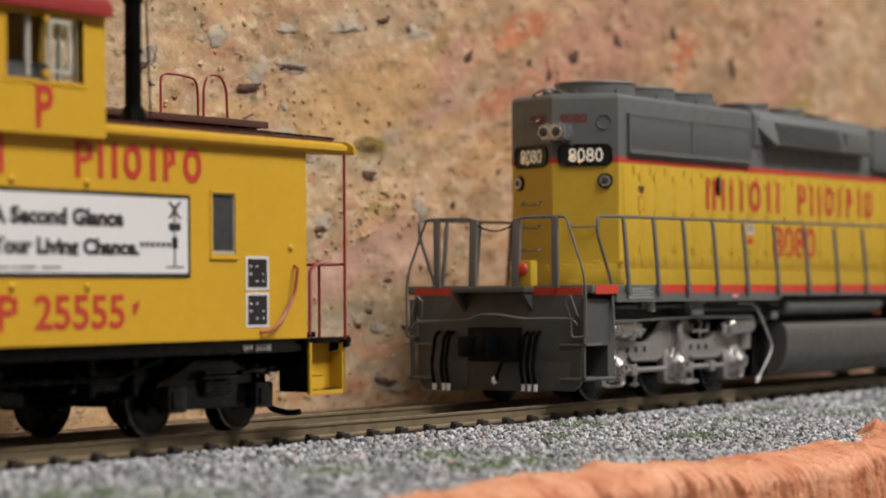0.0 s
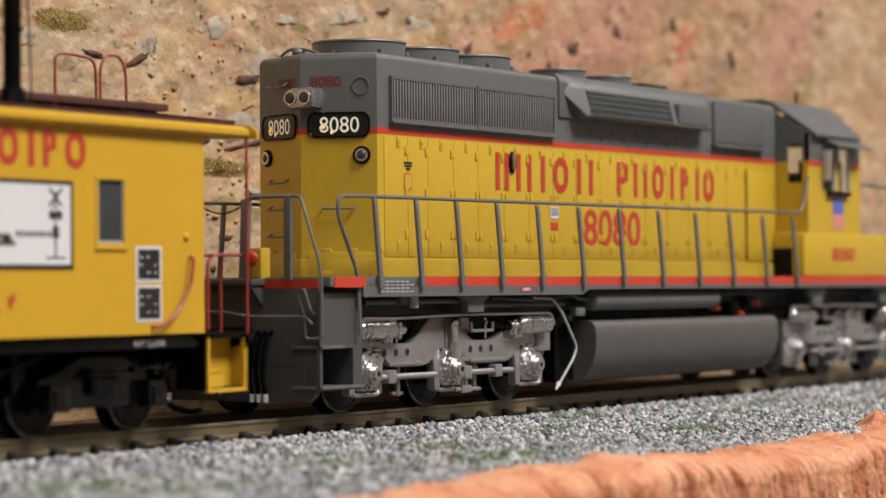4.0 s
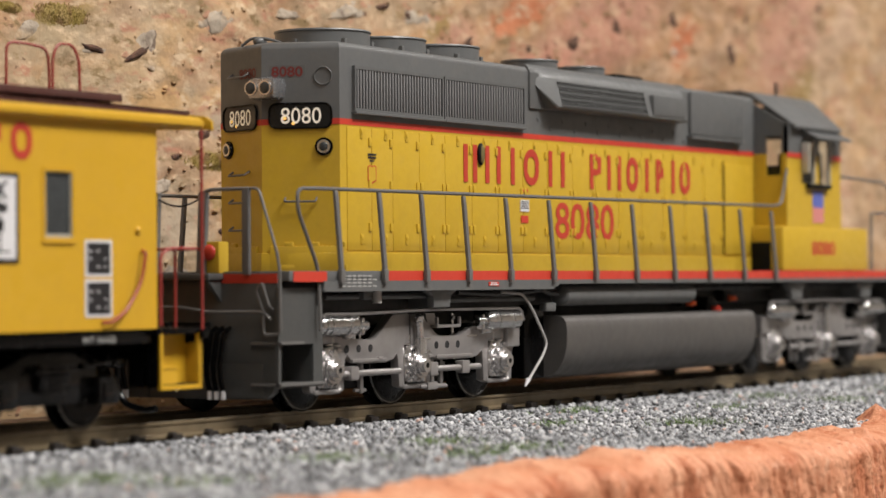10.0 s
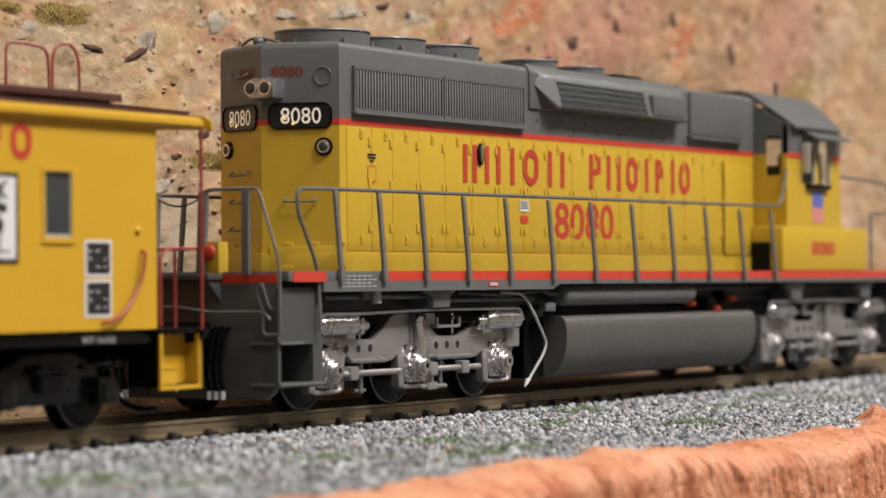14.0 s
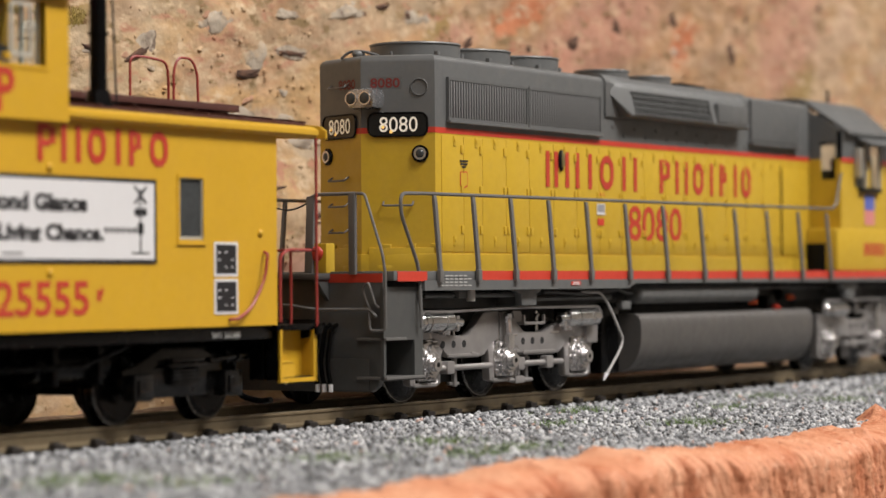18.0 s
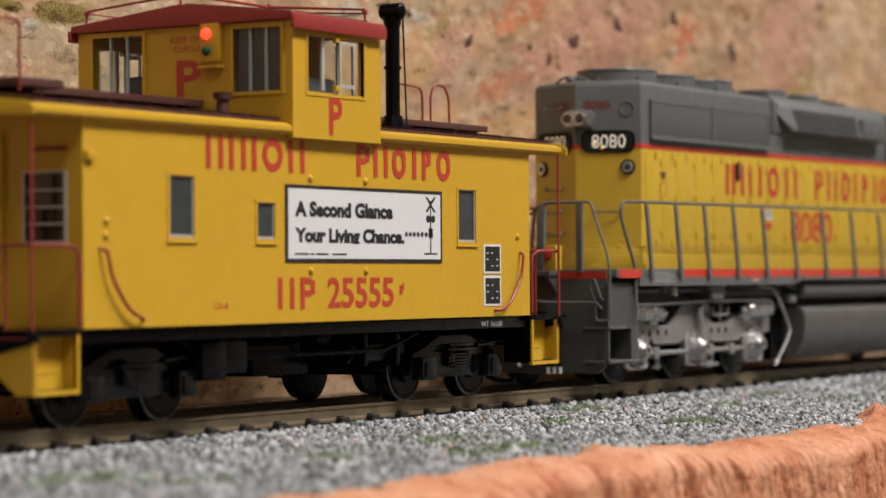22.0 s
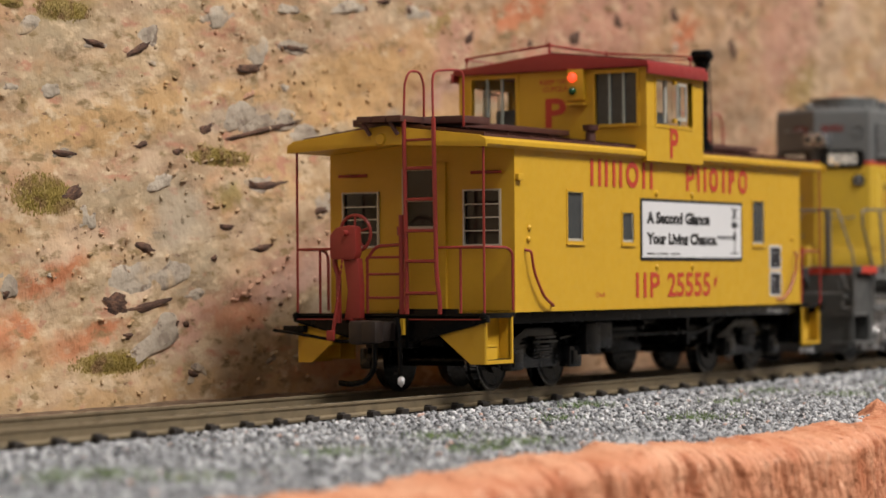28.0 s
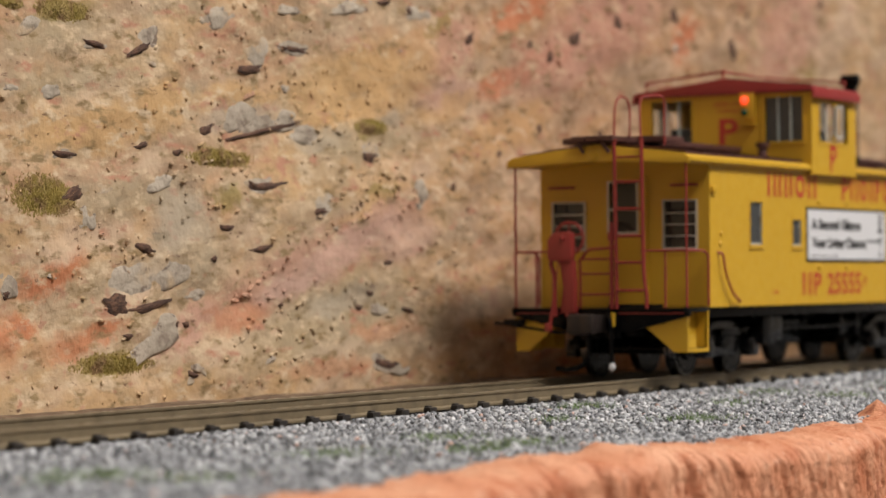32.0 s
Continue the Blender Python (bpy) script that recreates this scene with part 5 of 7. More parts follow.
part("drain_pipe", tube(B(), bend([(1.9, -1.4, 1.43), (2.5, -1.4, 1.41), (2.72, -1.42, 1.2), (3.1, -1.44, 0.72), (2.98, -1.44, 0.56), (2.5, -1.44, 0.17)], 0.15), 0.019), PIPE, loco, "bent light grey drain pipe")
part("pipe_tip", rod(B(), (2.56, -1.44, 0.235), (2.47, -1.44, 0.14), 0.036, 10, 0.01), WHITE, loco)
for x, z, m in ((8.0, 1.22, ORANGE), (8.9, 1.12, RED), (9.5, 1.28, ORANGE)):
    part("tank_valve", rod(box(B(), x - 0.06, x + 0.06, -1.30, -1.15, z - 0.04, z + 0.05, 0.015), (x, -1.34, z), (x, -1.2, z), 0.03, 10), m, loco)
    part("valve_body", box(B(), x - 0.22, x + 0.10, -1.22, -1.05, z - 0.05, z + 0.2, 0.03), DARK, loco)


def truck(c, f):
    """A three-axle truck: two cast side frames, journals, brake gear and wheels; f mirrors it lengthwise."""
    X = lambda x: c + f * x
    base = part("truck", box(B(), X(-2.45), X(2.5), -0.62, 0.62, 0.22, 1.2, 0.03), FRAMEGREY, loco, "silver three-axle truck with black wheels")
    half_a = [(-2.42, 1.0), (-1.5, 0.88), (-1.0, 0.86), (-0.92, 0.88), (-0.56, 1.15), (-0.48, 1.18), (-0.14, 1.18), (-0.14, 0.80), (-0.30, 0.76), (-0.42, 0.68), (-0.52, 0.60), (-0.7, 0.565), (-1.3, 0.565),
              (-1.46, 0.60), (-1.58, 0.68), (-1.68, 0.78), (-1.80, 0.83), (-2.42, 0.83)]
    half_b = [(-0.10, 1.16), (0.12, 1.16), (0.20, 1.13), (0.52, 0.91), (0.60, 0.88), (1.1, 0.87), (1.25, 0.91), (1.38, 0.97), (2.3, 1.0), (2.62, 0.97), (2.62, 0.70), (2.47, 0.70), (2.40, 0.78), (1.92, 0.80),
              (1.78, 0.74), (1.68, 0.65), (1.56, 0.585), (1.4, 0.56), (0.6, 0.56), (0.46, 0.60), (0.36, 0.68), (0.26, 0.76), (-0.10, 0.78)]
    for side in (-1, 1):
        y0, y1 = side * 1.08, side * 1.22
        for outline in (half_a, half_b):
            part("side_frame", prism(B(), [(X(x), z) for x, z in outline], "y", y0, y1, 0.018), SATIN, base, "cast silver side frame")
        bm = B()
        for hx in (-1.6, -1.33, -1.06, 0.52, 0.79, 1.06):
            rod(bm, (X(hx), side * 1.19, 0.755), (X(hx), side * 1.223, 0.755), 0.05, 14)
        part("lightening_holes", bm, INK, base)
        bm = B()
        for hx in (-0.85, 0.35):
            box(bm, X(hx) - 0.05, X(hx) + 0.05, side * 1.2, side * 1.25, 0.60, 0.64, 0.01)
        for a, b, z in ((-1.5, -0.7, 0.605), (0.5, 1.4, 0.605), (-2.3, -1.5, 0.945), (1.4, 2.5, 0.965)):
            box(bm, X(a), X(b), side * 1.2, side * 1.245, z - 0.02, z + 0.02, 0.008)
        part("frame_rib", bm, SATIN, base)
        bm = box(B(), X(0.12), X(0.13), side * 1.215, side * 1.226, 0.68, 0.85)
        for a, b, z in ((0.12, 0.36, 0.845), (0.16, 0.26, 0.80), (0.18, 0.28, 0.765), (-1.86, -1.74, 0.80), (-1.82, -1.72, 0.74), (1.3, 1.55, 0.86)):
            box(bm, X(a), X(b), side * 1.215, side * 1.228, z - 0.012, z + 0.012)
        for k in range(6):
            box(bm, X(0.14 + 0.04 * k), X(0.165 + 0.04 * k), side * 1.215, side * 1.227, 0.665, 0.70)
        part("casting_mark", bm, SILVER, base, "raised casting marks")
        part("frame_end", box(B(), X(2.30), X(2.63), side * 1.20, side * 1.27, 0.69, 0.98, 0.02), SATIN, base)
        bm = B()
        for hx, lean in ((-1.32, 0.0), (-1.18, 0.05), (-1.05, -0.03), (0.30, 0.03), (0.37, 0.0), (1.2, 0.0)):
            rod(bm, (X(hx), side * 1.05, 0.84), (X(hx + lean), side * 1.05, 1.16), 0.022, 8)
            ball(bm, (X(hx + lean), side * 1.06, 1.10), 0.04, sub=1)
        part("brake_link", bm, CHROME, base, "bright upright brake links")
        bm = B()
        for hx in (-0.98, 0.72, 0.94):
            box(bm, X(hx) - 0.035, X(hx) + 0.035, side * 0.98, side * 1.04, 0.18, 0.58, 0.01)
        for a, b, z in ((0.62, 1.06, 0.50), (0.70, 0.98, 0.36), (-1.1, -0.85, 0.22)):
            box(bm, X(a), X(b), side * 0.97, side * 1.02, z - 0.02, z + 0.02, 0.008)
        part("brake_hanger", bm, SATIN, base)
        for ax in (-2.02, 0.0, 2.12):
            bm = box(B(), X(ax) - 0.22, X(ax) + 0.22, side * 1.06, side * 1.2, 0.30, 0.73, 0.03)
            rod(bm, (X(ax), side * 1.18, 0.508), (X(ax), side * 1.27, 0.508), 0.19, 20)
            for k in range(8):
                a = k * math.pi / 4
                ball(bm, (X(ax) + math.cos(a) * 0.19, side * 1.27, 0.508 + math.sin(a) * 0.19), 0.028, sub=1)
            plate = [(X(ax + dx), z) for dx, z in ((-0.28, 0.64), (-0.20, 0.76), (-0.05, 0.78), (0.19, 0.76), (0.26, 0.64), (0.27, 0.40), (0.18, 0.29), (-0.18, 0.29), (-0.26, 0.38))]
            prism(bm, plate, "y", side * 1.19, side * 1.225, 0.012)
            for dx, z in ((-0.23, 0.62), (-0.24, 0.50), (-0.22, 0.38), (0.22, 0.62), (0.22, 0.38), (-0.1, 0.74), (0.1, 0.74), (-0.16, 0.32), (0.16, 0.32)):
                rod(bm, (X(ax + dx), side * 1.22, z), (X(ax + dx), side * 1.262, z), 0.03, 8, 0.022)
            box(bm, X(ax - 0.24) - 0.03, X(ax - 0.24) + 0.03, side * 1.2, side * 1.255, 0.42, 0.47, 0.01)
            part("journal_box", bm, SILVER, base, "bright silver journal box")
            bm = rod(B(), (X(ax), side * 1.27, 0.508), (X(ax), side * 1.33, 0.508), 0.17, 28)
            rod(bm, (X(ax), side * 1.335, 0.508), (X(ax), side * 1.36, 0.508), 0.135, 24)
            rod(bm, (X(ax), side * 1.36, 0.508), (X(ax), side * 1.41, 0.508), 0.09, 20)
            part("journal_cap", bm, SILVER, base, "bright journal cap")
            part("cap_hole", rod(B(), (X(ax), side * 1.40, 0.508), (X(ax), side * 1.413, 0.508), 0.035, 12), DARK, base)
            bm = B()
            for dx in (-0.12, 0.12):
                for k in range(5):
                    rod(bm, (X(ax + dx), side * 1.15, 0.735 + 0.035 * k), (X(ax + dx), side * 1.15, 0.755 + 0.035 * k), 0.075, 12)
            part("spring", bm, SILVER, base)
            for dx in (-0.30, 0.30):
                g = 1 if dx > 0 else -1
                leg = [(X(ax + dx - g * 0.05), 0.80), (X(ax + dx + g * 0.22), 0.80), (X(ax + dx + g * 0.10), 0.62), (X(ax + dx + g * 0.07), 0.25), (X(ax + dx - g * 0.06), 0.22), (X(ax + dx - g * 0.05), 0.36)]
                part("pedestal_leg", prism(B(), leg, "y", side * 1.09, side * 1.21, 0.012), SATIN, base)
            bm = tube(B(), bend([(X(ax - 0.3), side * 1.18, 0.33), (X(ax - 0.28), side * 1.2, 0.24), (X(ax + 0.28), side * 1.2, 0.24), (X(ax + 0.3), side * 1.18, 0.33)], 0.05), 0.03)
            part("pedestal_tie", bm, SATIN, base)
        for a, b in ((-2.32, -1.62), (1.72, 2.42)):
            bm = rod(B(), (X(a), side * 1.32, 1.06), (X(b), side * 1.32, 1.06), 0.125, 20)
            ball(bm, (X(a if a < 0 else b), side * 1.32, 1.06), 0.12, (0.6, 1, 1))
            inner, way = (b, 1) if a < 0 else (a, -1)
            rod(bm, (X(inner), side * 1.32, 1.06), (X(inner + way * 0.10), side * 1.32, 1.06), 0.125, 20, 0.085)
            rod(bm, (X(inner + way * 0.1), side * 1.32, 1.055), (X(inner + way * 0.32), side * 1.31, 1.045), 0.06, 12)
            for strap in (0.12, 0.5):
                rod(bm, (X(a + strap), side * 1.32, 1.06), (X(a + strap + 0.05), side * 1.32, 1.06), 0.136, 20)
            box(bm, X(inner + way * 0.2) - 0.035, X(inner + way * 0.2) + 0.035, side * 1.22, side * 1.36, 0.93, 1.14, 0.02)
            part("brake_cylinder", bm, CHROME, base, "bright brake cylinder")
            bm = box(B(), X(b if a < 0 else a) - 0.1, X(b if a < 0 else a) + 0.1, side * 1.1, side * 1.3, 0.88, 1.02, 0.03)
            ball(bm, (X((b + 0.25) if a < 0 else (a - 0.2)), side * 1.28, 1.0), 0.07, sub=1)
            part("brake_lever", bm, SILVER, base)
        part("brake_pipe", tube(B(), bend([(X(-2.34), side * 1.36, 1.05), (X(-2.32), side * 1.36, 1.20), (X(-1.6), side * 1.36, 1.19), (X(0.2), side * 1.36, 1.22), (X(2.5), side * 1.36, 1.21), (X(2.58), side * 1.36, 1.05)], 0.08), 0.02), SATIN, base)
        bm = rod(B(), (X(-1.95), side * 1.26, 0.45), (X(-0.45), side * 1.26, 0.45), 0.04, 10)
        rod(bm, (X(0.15), side * 1.26, 0.45), (X(1.55), side * 1.26, 0.45), 0.04, 10)
        for x in (-1.55, 0.32, 1.12):
            box(bm, X(x) - 0.09, X(x) + 0.09, side * 1.2, side * 1.32, 0.37, 0.54, 0.02)
        rod(bm, (X(0.1), side * 1.22, 0.23), (X(0.75), side * 1.22, 0.22), 0.028, 8)
        box(bm, X(0.25), X(0.5), side * 1.18, side * 1.26, 0.18, 0.28, 0.02)
        part("brake_rod", bm, SATIN, base)
        bm = box(B(), X(-0.06), X(0.10), side * 1.24, side * 1.34, 0.55, 0.86, 0.03)
        rod(bm, (X(0.02), side * 1.29, 0.86), (X(-0.02), side * 1.29, 1.08), 0.05, 10)
        ball(bm, (X(0.02), side * 1.29, 0.50), 0.07, sub=1), ball(bm, (X(-0.02), side * 1.29, 1.1), 0.075, sub=1)
        part("shock_absorber", bm, SILVER, base, "silver shock absorber")
        bm = box(B(), X(0.42), X(1.02), side * 1.1, side * 1.3, 0.98, 1.02, 0.008)
        box(bm, X(0.42), X(0.46), side * 1.26, side * 1.3, 0.98, 1.12, 0.008), box(bm, X(0.98), X(1.02), side * 1.26, side * 1.3, 0.98, 1.12, 0.008)
        prism(bm, [(X(0.46), 1.02), (X(0.70), 1.02), (X(0.62), 1.17), (X(0.40), 1.17)], "y", side * 1.10, side * 1.13)
        part("frame_step", bm, SATIN, base)
    for ax in (-2.02, 0.0, 2.12):
        wheelset(loco, X(ax), 0.508, "loco")


truck(0.0, 1)
truck(13.25, -1)

# cab, side box, nose
HOLES_SIDE = [(11.78, 12.30, 3.18, 3.92), (12.48, 12.95, 3.18, 3.92)]
bm = B()
for side in (-1, 1):
    wall_with_holes(bm, "y", side * 1.50, side * 1.44, (11.15, 13.4, 1.70, 3.66), [(a, b, c, 3.66) for a, b, c, d in HOLES_SIDE])
wall_with_holes(bm, "x", 11.15, 11.21, (-1.44, 1.44, 1.70, 3.66), [(-1.40, -1.12, 3.30, 3.66), (1.12, 1.40, 3.30, 3.66)])
wall_with_holes(bm, "x", 13.40, 13.34, (-1.44, 1.44, 1.70, 3.66), [(-1.3, -0.85, 3.0, 3.66), (-0.68, 0.68, 3.15, 3.66), (0.85, 1.3, 3.0, 3.66)])
cab = part("cab_lower", bm, YELLOW, loco, "yellow driver's cab")
bm = B()
for side in (-1, 1):
    wall_with_holes(bm, "y", side * 1.505, side * 1.44, (11.15, 13.4, 3.66, 4.14), [(a, b, 3.66, d) for a, b, c, d in HOLES_SIDE])
gable = [(-1.505, 3.66), (-1.505, 4.14), (-0.75, 4.60), (0.75, 4.60), (1.505, 4.14), (1.505, 3.66), (1.4, 3.66), (1.4, 3.95), (1.12, 3.95), (1.12, 3.66), (-1.12, 3.66), (-1.12, 3.95), (-1.4, 3.95), (-1.4, 3.66)]
prism(bm, gable, "x", 11.15, 11.2)
front = [(-1.505, 3.66), (-1.505, 4.14), (-0.75, 4.60), (0.75, 4.60), (1.505, 4.14), (1.505, 3.66), (1.3, 3.66), (1.3, 3.95), (0.85, 3.95), (0.85, 3.66), (0.68, 3.66), (0.68, 4.02), (-0.68, 4.02), (-0.68, 3.66), (-0.85, 3.66), (-0.85, 3.95), (-1.3, 3.95), (-1.3, 3.66)]
prism(bm, front, "x", 13.35, 13.4)
part("cab_upper", bm, GREY, loco, "dark grey upper cab")
part("cab_stripe", box(B(), 11.15, 11.75, -1.512, -1.50, 3.60, 3.68), RED, loco)
part("cab_stripe", box(B(), 12.95, 13.4, -1.512, -1.50, 3.60, 3.68), RED, loco)
roof_line = [(-1.60, 4.08), (-0.80, 4.62), (-0.6, 4.68), (0.6, 4.68), (0.80, 4.62), (1.60, 4.08), (1.60, 4.14), (0.8, 4.69), (0.6, 4.75), (-0.6, 4.75), (-0.8, 4.69), (-1.60, 4.14)]
bm = prism(B(), roof_line, "x", 11.27, 13.85, 0.01)
for v in bm.verts:
    if v.co.x > 13:
        v.co.x -= 0.6 * max(0.0, (abs(v.co.y) - 0.8) / 0.8)
part("cab_roof", bm, GREY, loco, "sloped grey cab roof")
part("sunshade", prism(B(), [(-1.5, 4.09), (-1.80, 3.94), (-1.80, 3.915), (-1.5, 4.05)], "x", 11.75, 13.25), GREY, loco, "sloped grey window awning")
part("driver_seat", box(B(), 12.55, 13.1, -1.30, -0.7, 2.6, 3.75, 0.06), DARK, loco, "dark seat behind the cab window")
part("rear_sill_box", box(B(), 11.22, 11.5, -1.42, -1.08, 2.9, 3.47, 0.02), DARK, loco)
part("antenna", rod(B(), (13.2, -0.4, 4.72), (13.2, -0.4, 5.0), 0.03, 8), INK, loco)
part("beacon", rod(B(), (10.6, 0, 4.52), (10.6, 0, 4.74), 0.10, 14, 0.08), ORANGE, loco, "orange roof beacon")
for a, b, c, d in HOLES_SIDE:
    part("cab_window", box(B(), a, b, -1.475, -1.465, c, d), PANE, loco, "clear cab window").visible_shadow = False
    part("window_post", box(B(), b - 0.05, b, -1.515, -1.46, c, d), FRAMEW, loco)
part("cab_window", box(B(), 11.18, 11.19, -1.40, -1.12, 3.30, 3.95), PANE, loco).visible_shadow = False
for y in (-1.075, 1.075):
    part("front_window", box(B(), 13.36, 13.37, y - 0.225, y + 0.225, 3.0, 3.95), PANE, loco).visible_shadow = False
part("front_window", box(B(), 13.36, 13.37, -0.68, 0.68, 3.15, 4.02), PANE, loco).visible_shadow = False
part("armrest", box(B(), 11.90, 12.85, -1.58, -1.5, 3.10, 3.18, 0.02), DARK, loco)
part("mirror", box(B(), 11.70, 11.77, -1.66, -1.52, 3.35, 3.86, 0.015), FRAMEW, loco)
flag = part("flag_decal", box(B(), 12.2, 12.65, -1.506, -1.498, 2.53, 2.79), FLAGPINK, loco, "flag decal, faded red below blue")
part("flag_canton", box(B(), 12.2, 12.65, -1.508, -1.498, 2.79, 3.07), FLAGBLUE, loco)
side_box = part("battery_box", box(B(), 10.93, 14.57, -1.52, -0.95, 1.725, 2.455, 0.05), YELLOW, loco, "yellow box beside the cab")
text("box_number", "8080", side_box, LETTER, (12.1, 13.1, 1.98, 2.22), "y", -1.524, 0.03)
part("battery_box", box(B(), 10.93, 14.57, 0.95, 1.52, 1.725, 2.455, 0.05), YELLOW, loco)
nose = prism(B(), [(13.4, 1.70), (15.2, 1.70), (15.2, 2.95), (15.0, 3.1), (13.4, 3.1)], "y", -0.78, 0.78, 0.05)
part("low_nose", nose, YELLOW, loco, "low yellow nose")
for side in (-1, 1):
    y = side * 1.45
    part("front_handrail", tube(B(), bend([(13.5, y, 3.35), (15.6, y, 3.3), (16.4, y, 2.7), (16.5, y, 1.0)], 0.2), 0.024), RAILGREY, loco)
    part("front_handrail", tube(B(), bend([(14.9, y, 1.7), (14.9, y, 2.75), (16.2, y, 2.75), (16.2, y, 1.7)], 0.1), 0.024), RAILGREY, loco)
part("air_box", box(B(), 10.9, 11.12, -1.3, -0.95, 1.72, 2.2, 0.03), DARK, loco)
# ---- the caboose ----
caboose = tagged(new("caboose"), "yellow cupola caboose with red railings and a brown roof", "caboose")
X0, X1 = -15.29, -5.76
WINDOWS = [(-13.80, -13.35, 2.07, 2.76), (-12.14, -11.79, 2.065, 2.495), (-7.64, -7.20, 2.07, 2.76)]
END_WINDOWS = [(-1.27, -0.72, 2.02, 2.75), (0.70, 1.26, 2.02, 2.75)]
DOOR = (-0.26, 0.23, 2.28, 3.05)
bm = B()
for side in (-1, 1):
    wall_with_holes(bm, "y", side * 1.50, side * 1.42, (X0, X1, 1.09, 3.34), WINDOWS)
body = part("body_side", bm, CYELLOW, caboose, "yellow steel body sides")
for x, d in ((X0, 0.08), (X1, -0.08)):
    bm = wall_with_holes(B(), "x", x, x + d, (-1.42, 1.42, 1.09, 3.45), END_WINDOWS + [DOOR])
    part("end_wall", bm, CYELLOW, caboose, "yellow end wall")
part("cabin_floor", box(B(), X0, X1, -1.42, 1.42, 1.05, 1.12), DARK, caboose)
part("cabin_lining", box(B(), X0 + 1.2, X1 - 1.2, -0.06, 0.06, 1.12, 3.3), mat("grey_lining", (0.22, 0.23, 0.23), 0.7), caboose)

# side windows
for side in (-1, 1):
    for a, b, c, d in WINDOWS:
        y = side * 1.5
        bm = wall_with_holes(B(), "y", y + side * 0.010, y - side * 0.02, (a - 0.035, b + 0.035, c - 0.04, d + 0.035), [(a, b, c, d)])
        win = part("side_window", bm, CYELLOW, caboose, "small window in a raised yellow frame")
        part("pane", box(B(), a, b, y - side * 0.03, y - side * 0.025, c, d), GLASSDARK, win, "dark grey glass pane")
        part("sill", box(B(), a - 0.045, b + 0.045, y, y + side * 0.025, c - 0.06, c - 0.04, 0.006), CYELLOW, win)
        part("sash", wall_with_holes(B(), "y", y - side * 0.005, y - side * 0.022, (a, b, c, d), [(a + 0.025, b - 0.02, c + 0.035, d - 0.015)]), FRAMEW, win)

# lettering, sign, data panels
slots = ((-13.12, -12.80, "pair"), (-12.68, -12.36, "pair"), (-12.24, -12.15, "bar"), (-12.03, -11.62, "ring"), (-11.50, -11.17, "pair"),
         (-10.04, -9.76, "flag"), (-9.66, -9.34, "pair"), (-9.23, -8.92, "ring"), (-8.76, -8.67, "bar"), (-8.53, -8.32, "flag"), (-8.17, -7.84, "ring"))
strokes("lettering_shape", caboose, slots, 2.86, 3.25, 0.085, -1.504, LETTER)
strokes("lettering_shape", caboose, ((-11.73, -11.40, "pair"), (-11.27, -10.97, "flag")), 1.25, 1.62, 0.085, -1.504, LETTER)
text("road_number", "25555", caboose, LETTER, (-10.70, -9.22, 1.25, 1.62), "y", -1.506, 0.02, "red road number")
text("class_mark", "CA-8", caboose, LETTER, (-12.98, -12.72, 1.27, 1.34), "y", -1.504)
bars("tiny_mark", caboose, [(-9.08, -9.02, 1.40, 1.52), (-9.01, -8.98, 1.46, 1.55)], LETTER, y=-1.503)
sign = part("sign_board", box(B(), -11.58, -8.06, -1.512, -1.50, 1.80, 2.72), INK, caboose, "white safety sign with black words and a black border")
part("sign_face", box(B(), -11.53, -8.11, -1.516, -1.50, 1.845, 2.675), WHITE, sign, "white sign face")
text("sign_line", "A Second Glance", sign, INK, (-11.40, -9.25, 2.34, 2.53), "y", -1.519, 0.055)
text("sign_line", "Your Living Chance.", sign, INK, (-11.40, -8.98, 1.985, 2.215), "y", -1.519, 0.055)
bars("sign_small_print", sign, [(-11.4, -11.12, 1.89, 1.91), (-11.07, -11.0, 1.89, 1.91), (-10.95, -10.7, 1.89, 1.91), (-10.6, -10.3, 1.89, 1.91)], INK, y=-1.517)
bm = box(B(), -8.365, -8.34, -1.519, -1.515, 1.92, 2.60)
box(bm, -8.5, -8.2, -1.519, -1.515, 1.905, 1.925)
for a in (-1, 1):
    prism(bm, [(-8.35 + a * -0.1 - 0.022, 2.45), (-8.35 + a * -0.1 + 0.022, 2.45), (-8.35 + a * 0.1 + 0.022, 2.64), (-8.35 + a * 0.1 - 0.022, 2.64)], "y", -1.521 - 0.001 * a, -1.515)
    rod(bm, (-8.35 + a * 0.06, -1.519, 2.36), (-8.35 + a * 0.06, -1.515, 2.36), 0.05, 12)
box(bm, -8.40, -8.30, -1.519, -1.515, 2.12, 2.24)
part("crossing_symbol", bm, INK, sign, "black crossing gate drawing")
bm = box(B(), -8.98, -8.40, -1.519, -1.515, 2.155, 2.165)
for k in range(6):
    box(bm, -8.96 + 0.095 * k, -8.915 + 0.095 * k, -1.5195, -1.515, 2.13, 2.19)
part("gate_arm", bm, INK, sign)
for z0, z1 in ((1.66, 2.05), (1.23, 1.63)):
    panel = part("data_panel", box(B(), -7.0, -6.55, -1.508, -1.5, z0, z1), WHITE, caboose, "black data panel with a white border")
    part("panel_face", box(B(), -6.965, -6.585, -1.511, -1.5, z0 + 0.03, z1 - 0.03), INK, panel)
    bars("panel_print", panel, [(-6.94 + 0.13 * (k % 3), -6.89 + 0.12 * (k % 3), z0 + 0.095 + 0.085 * (k // 3), z0 + 0.112 + 0.085 * (k // 3)) for k in range(9) if (k + int(z0 * 10)) % 4], WHITE, y=-1.513)
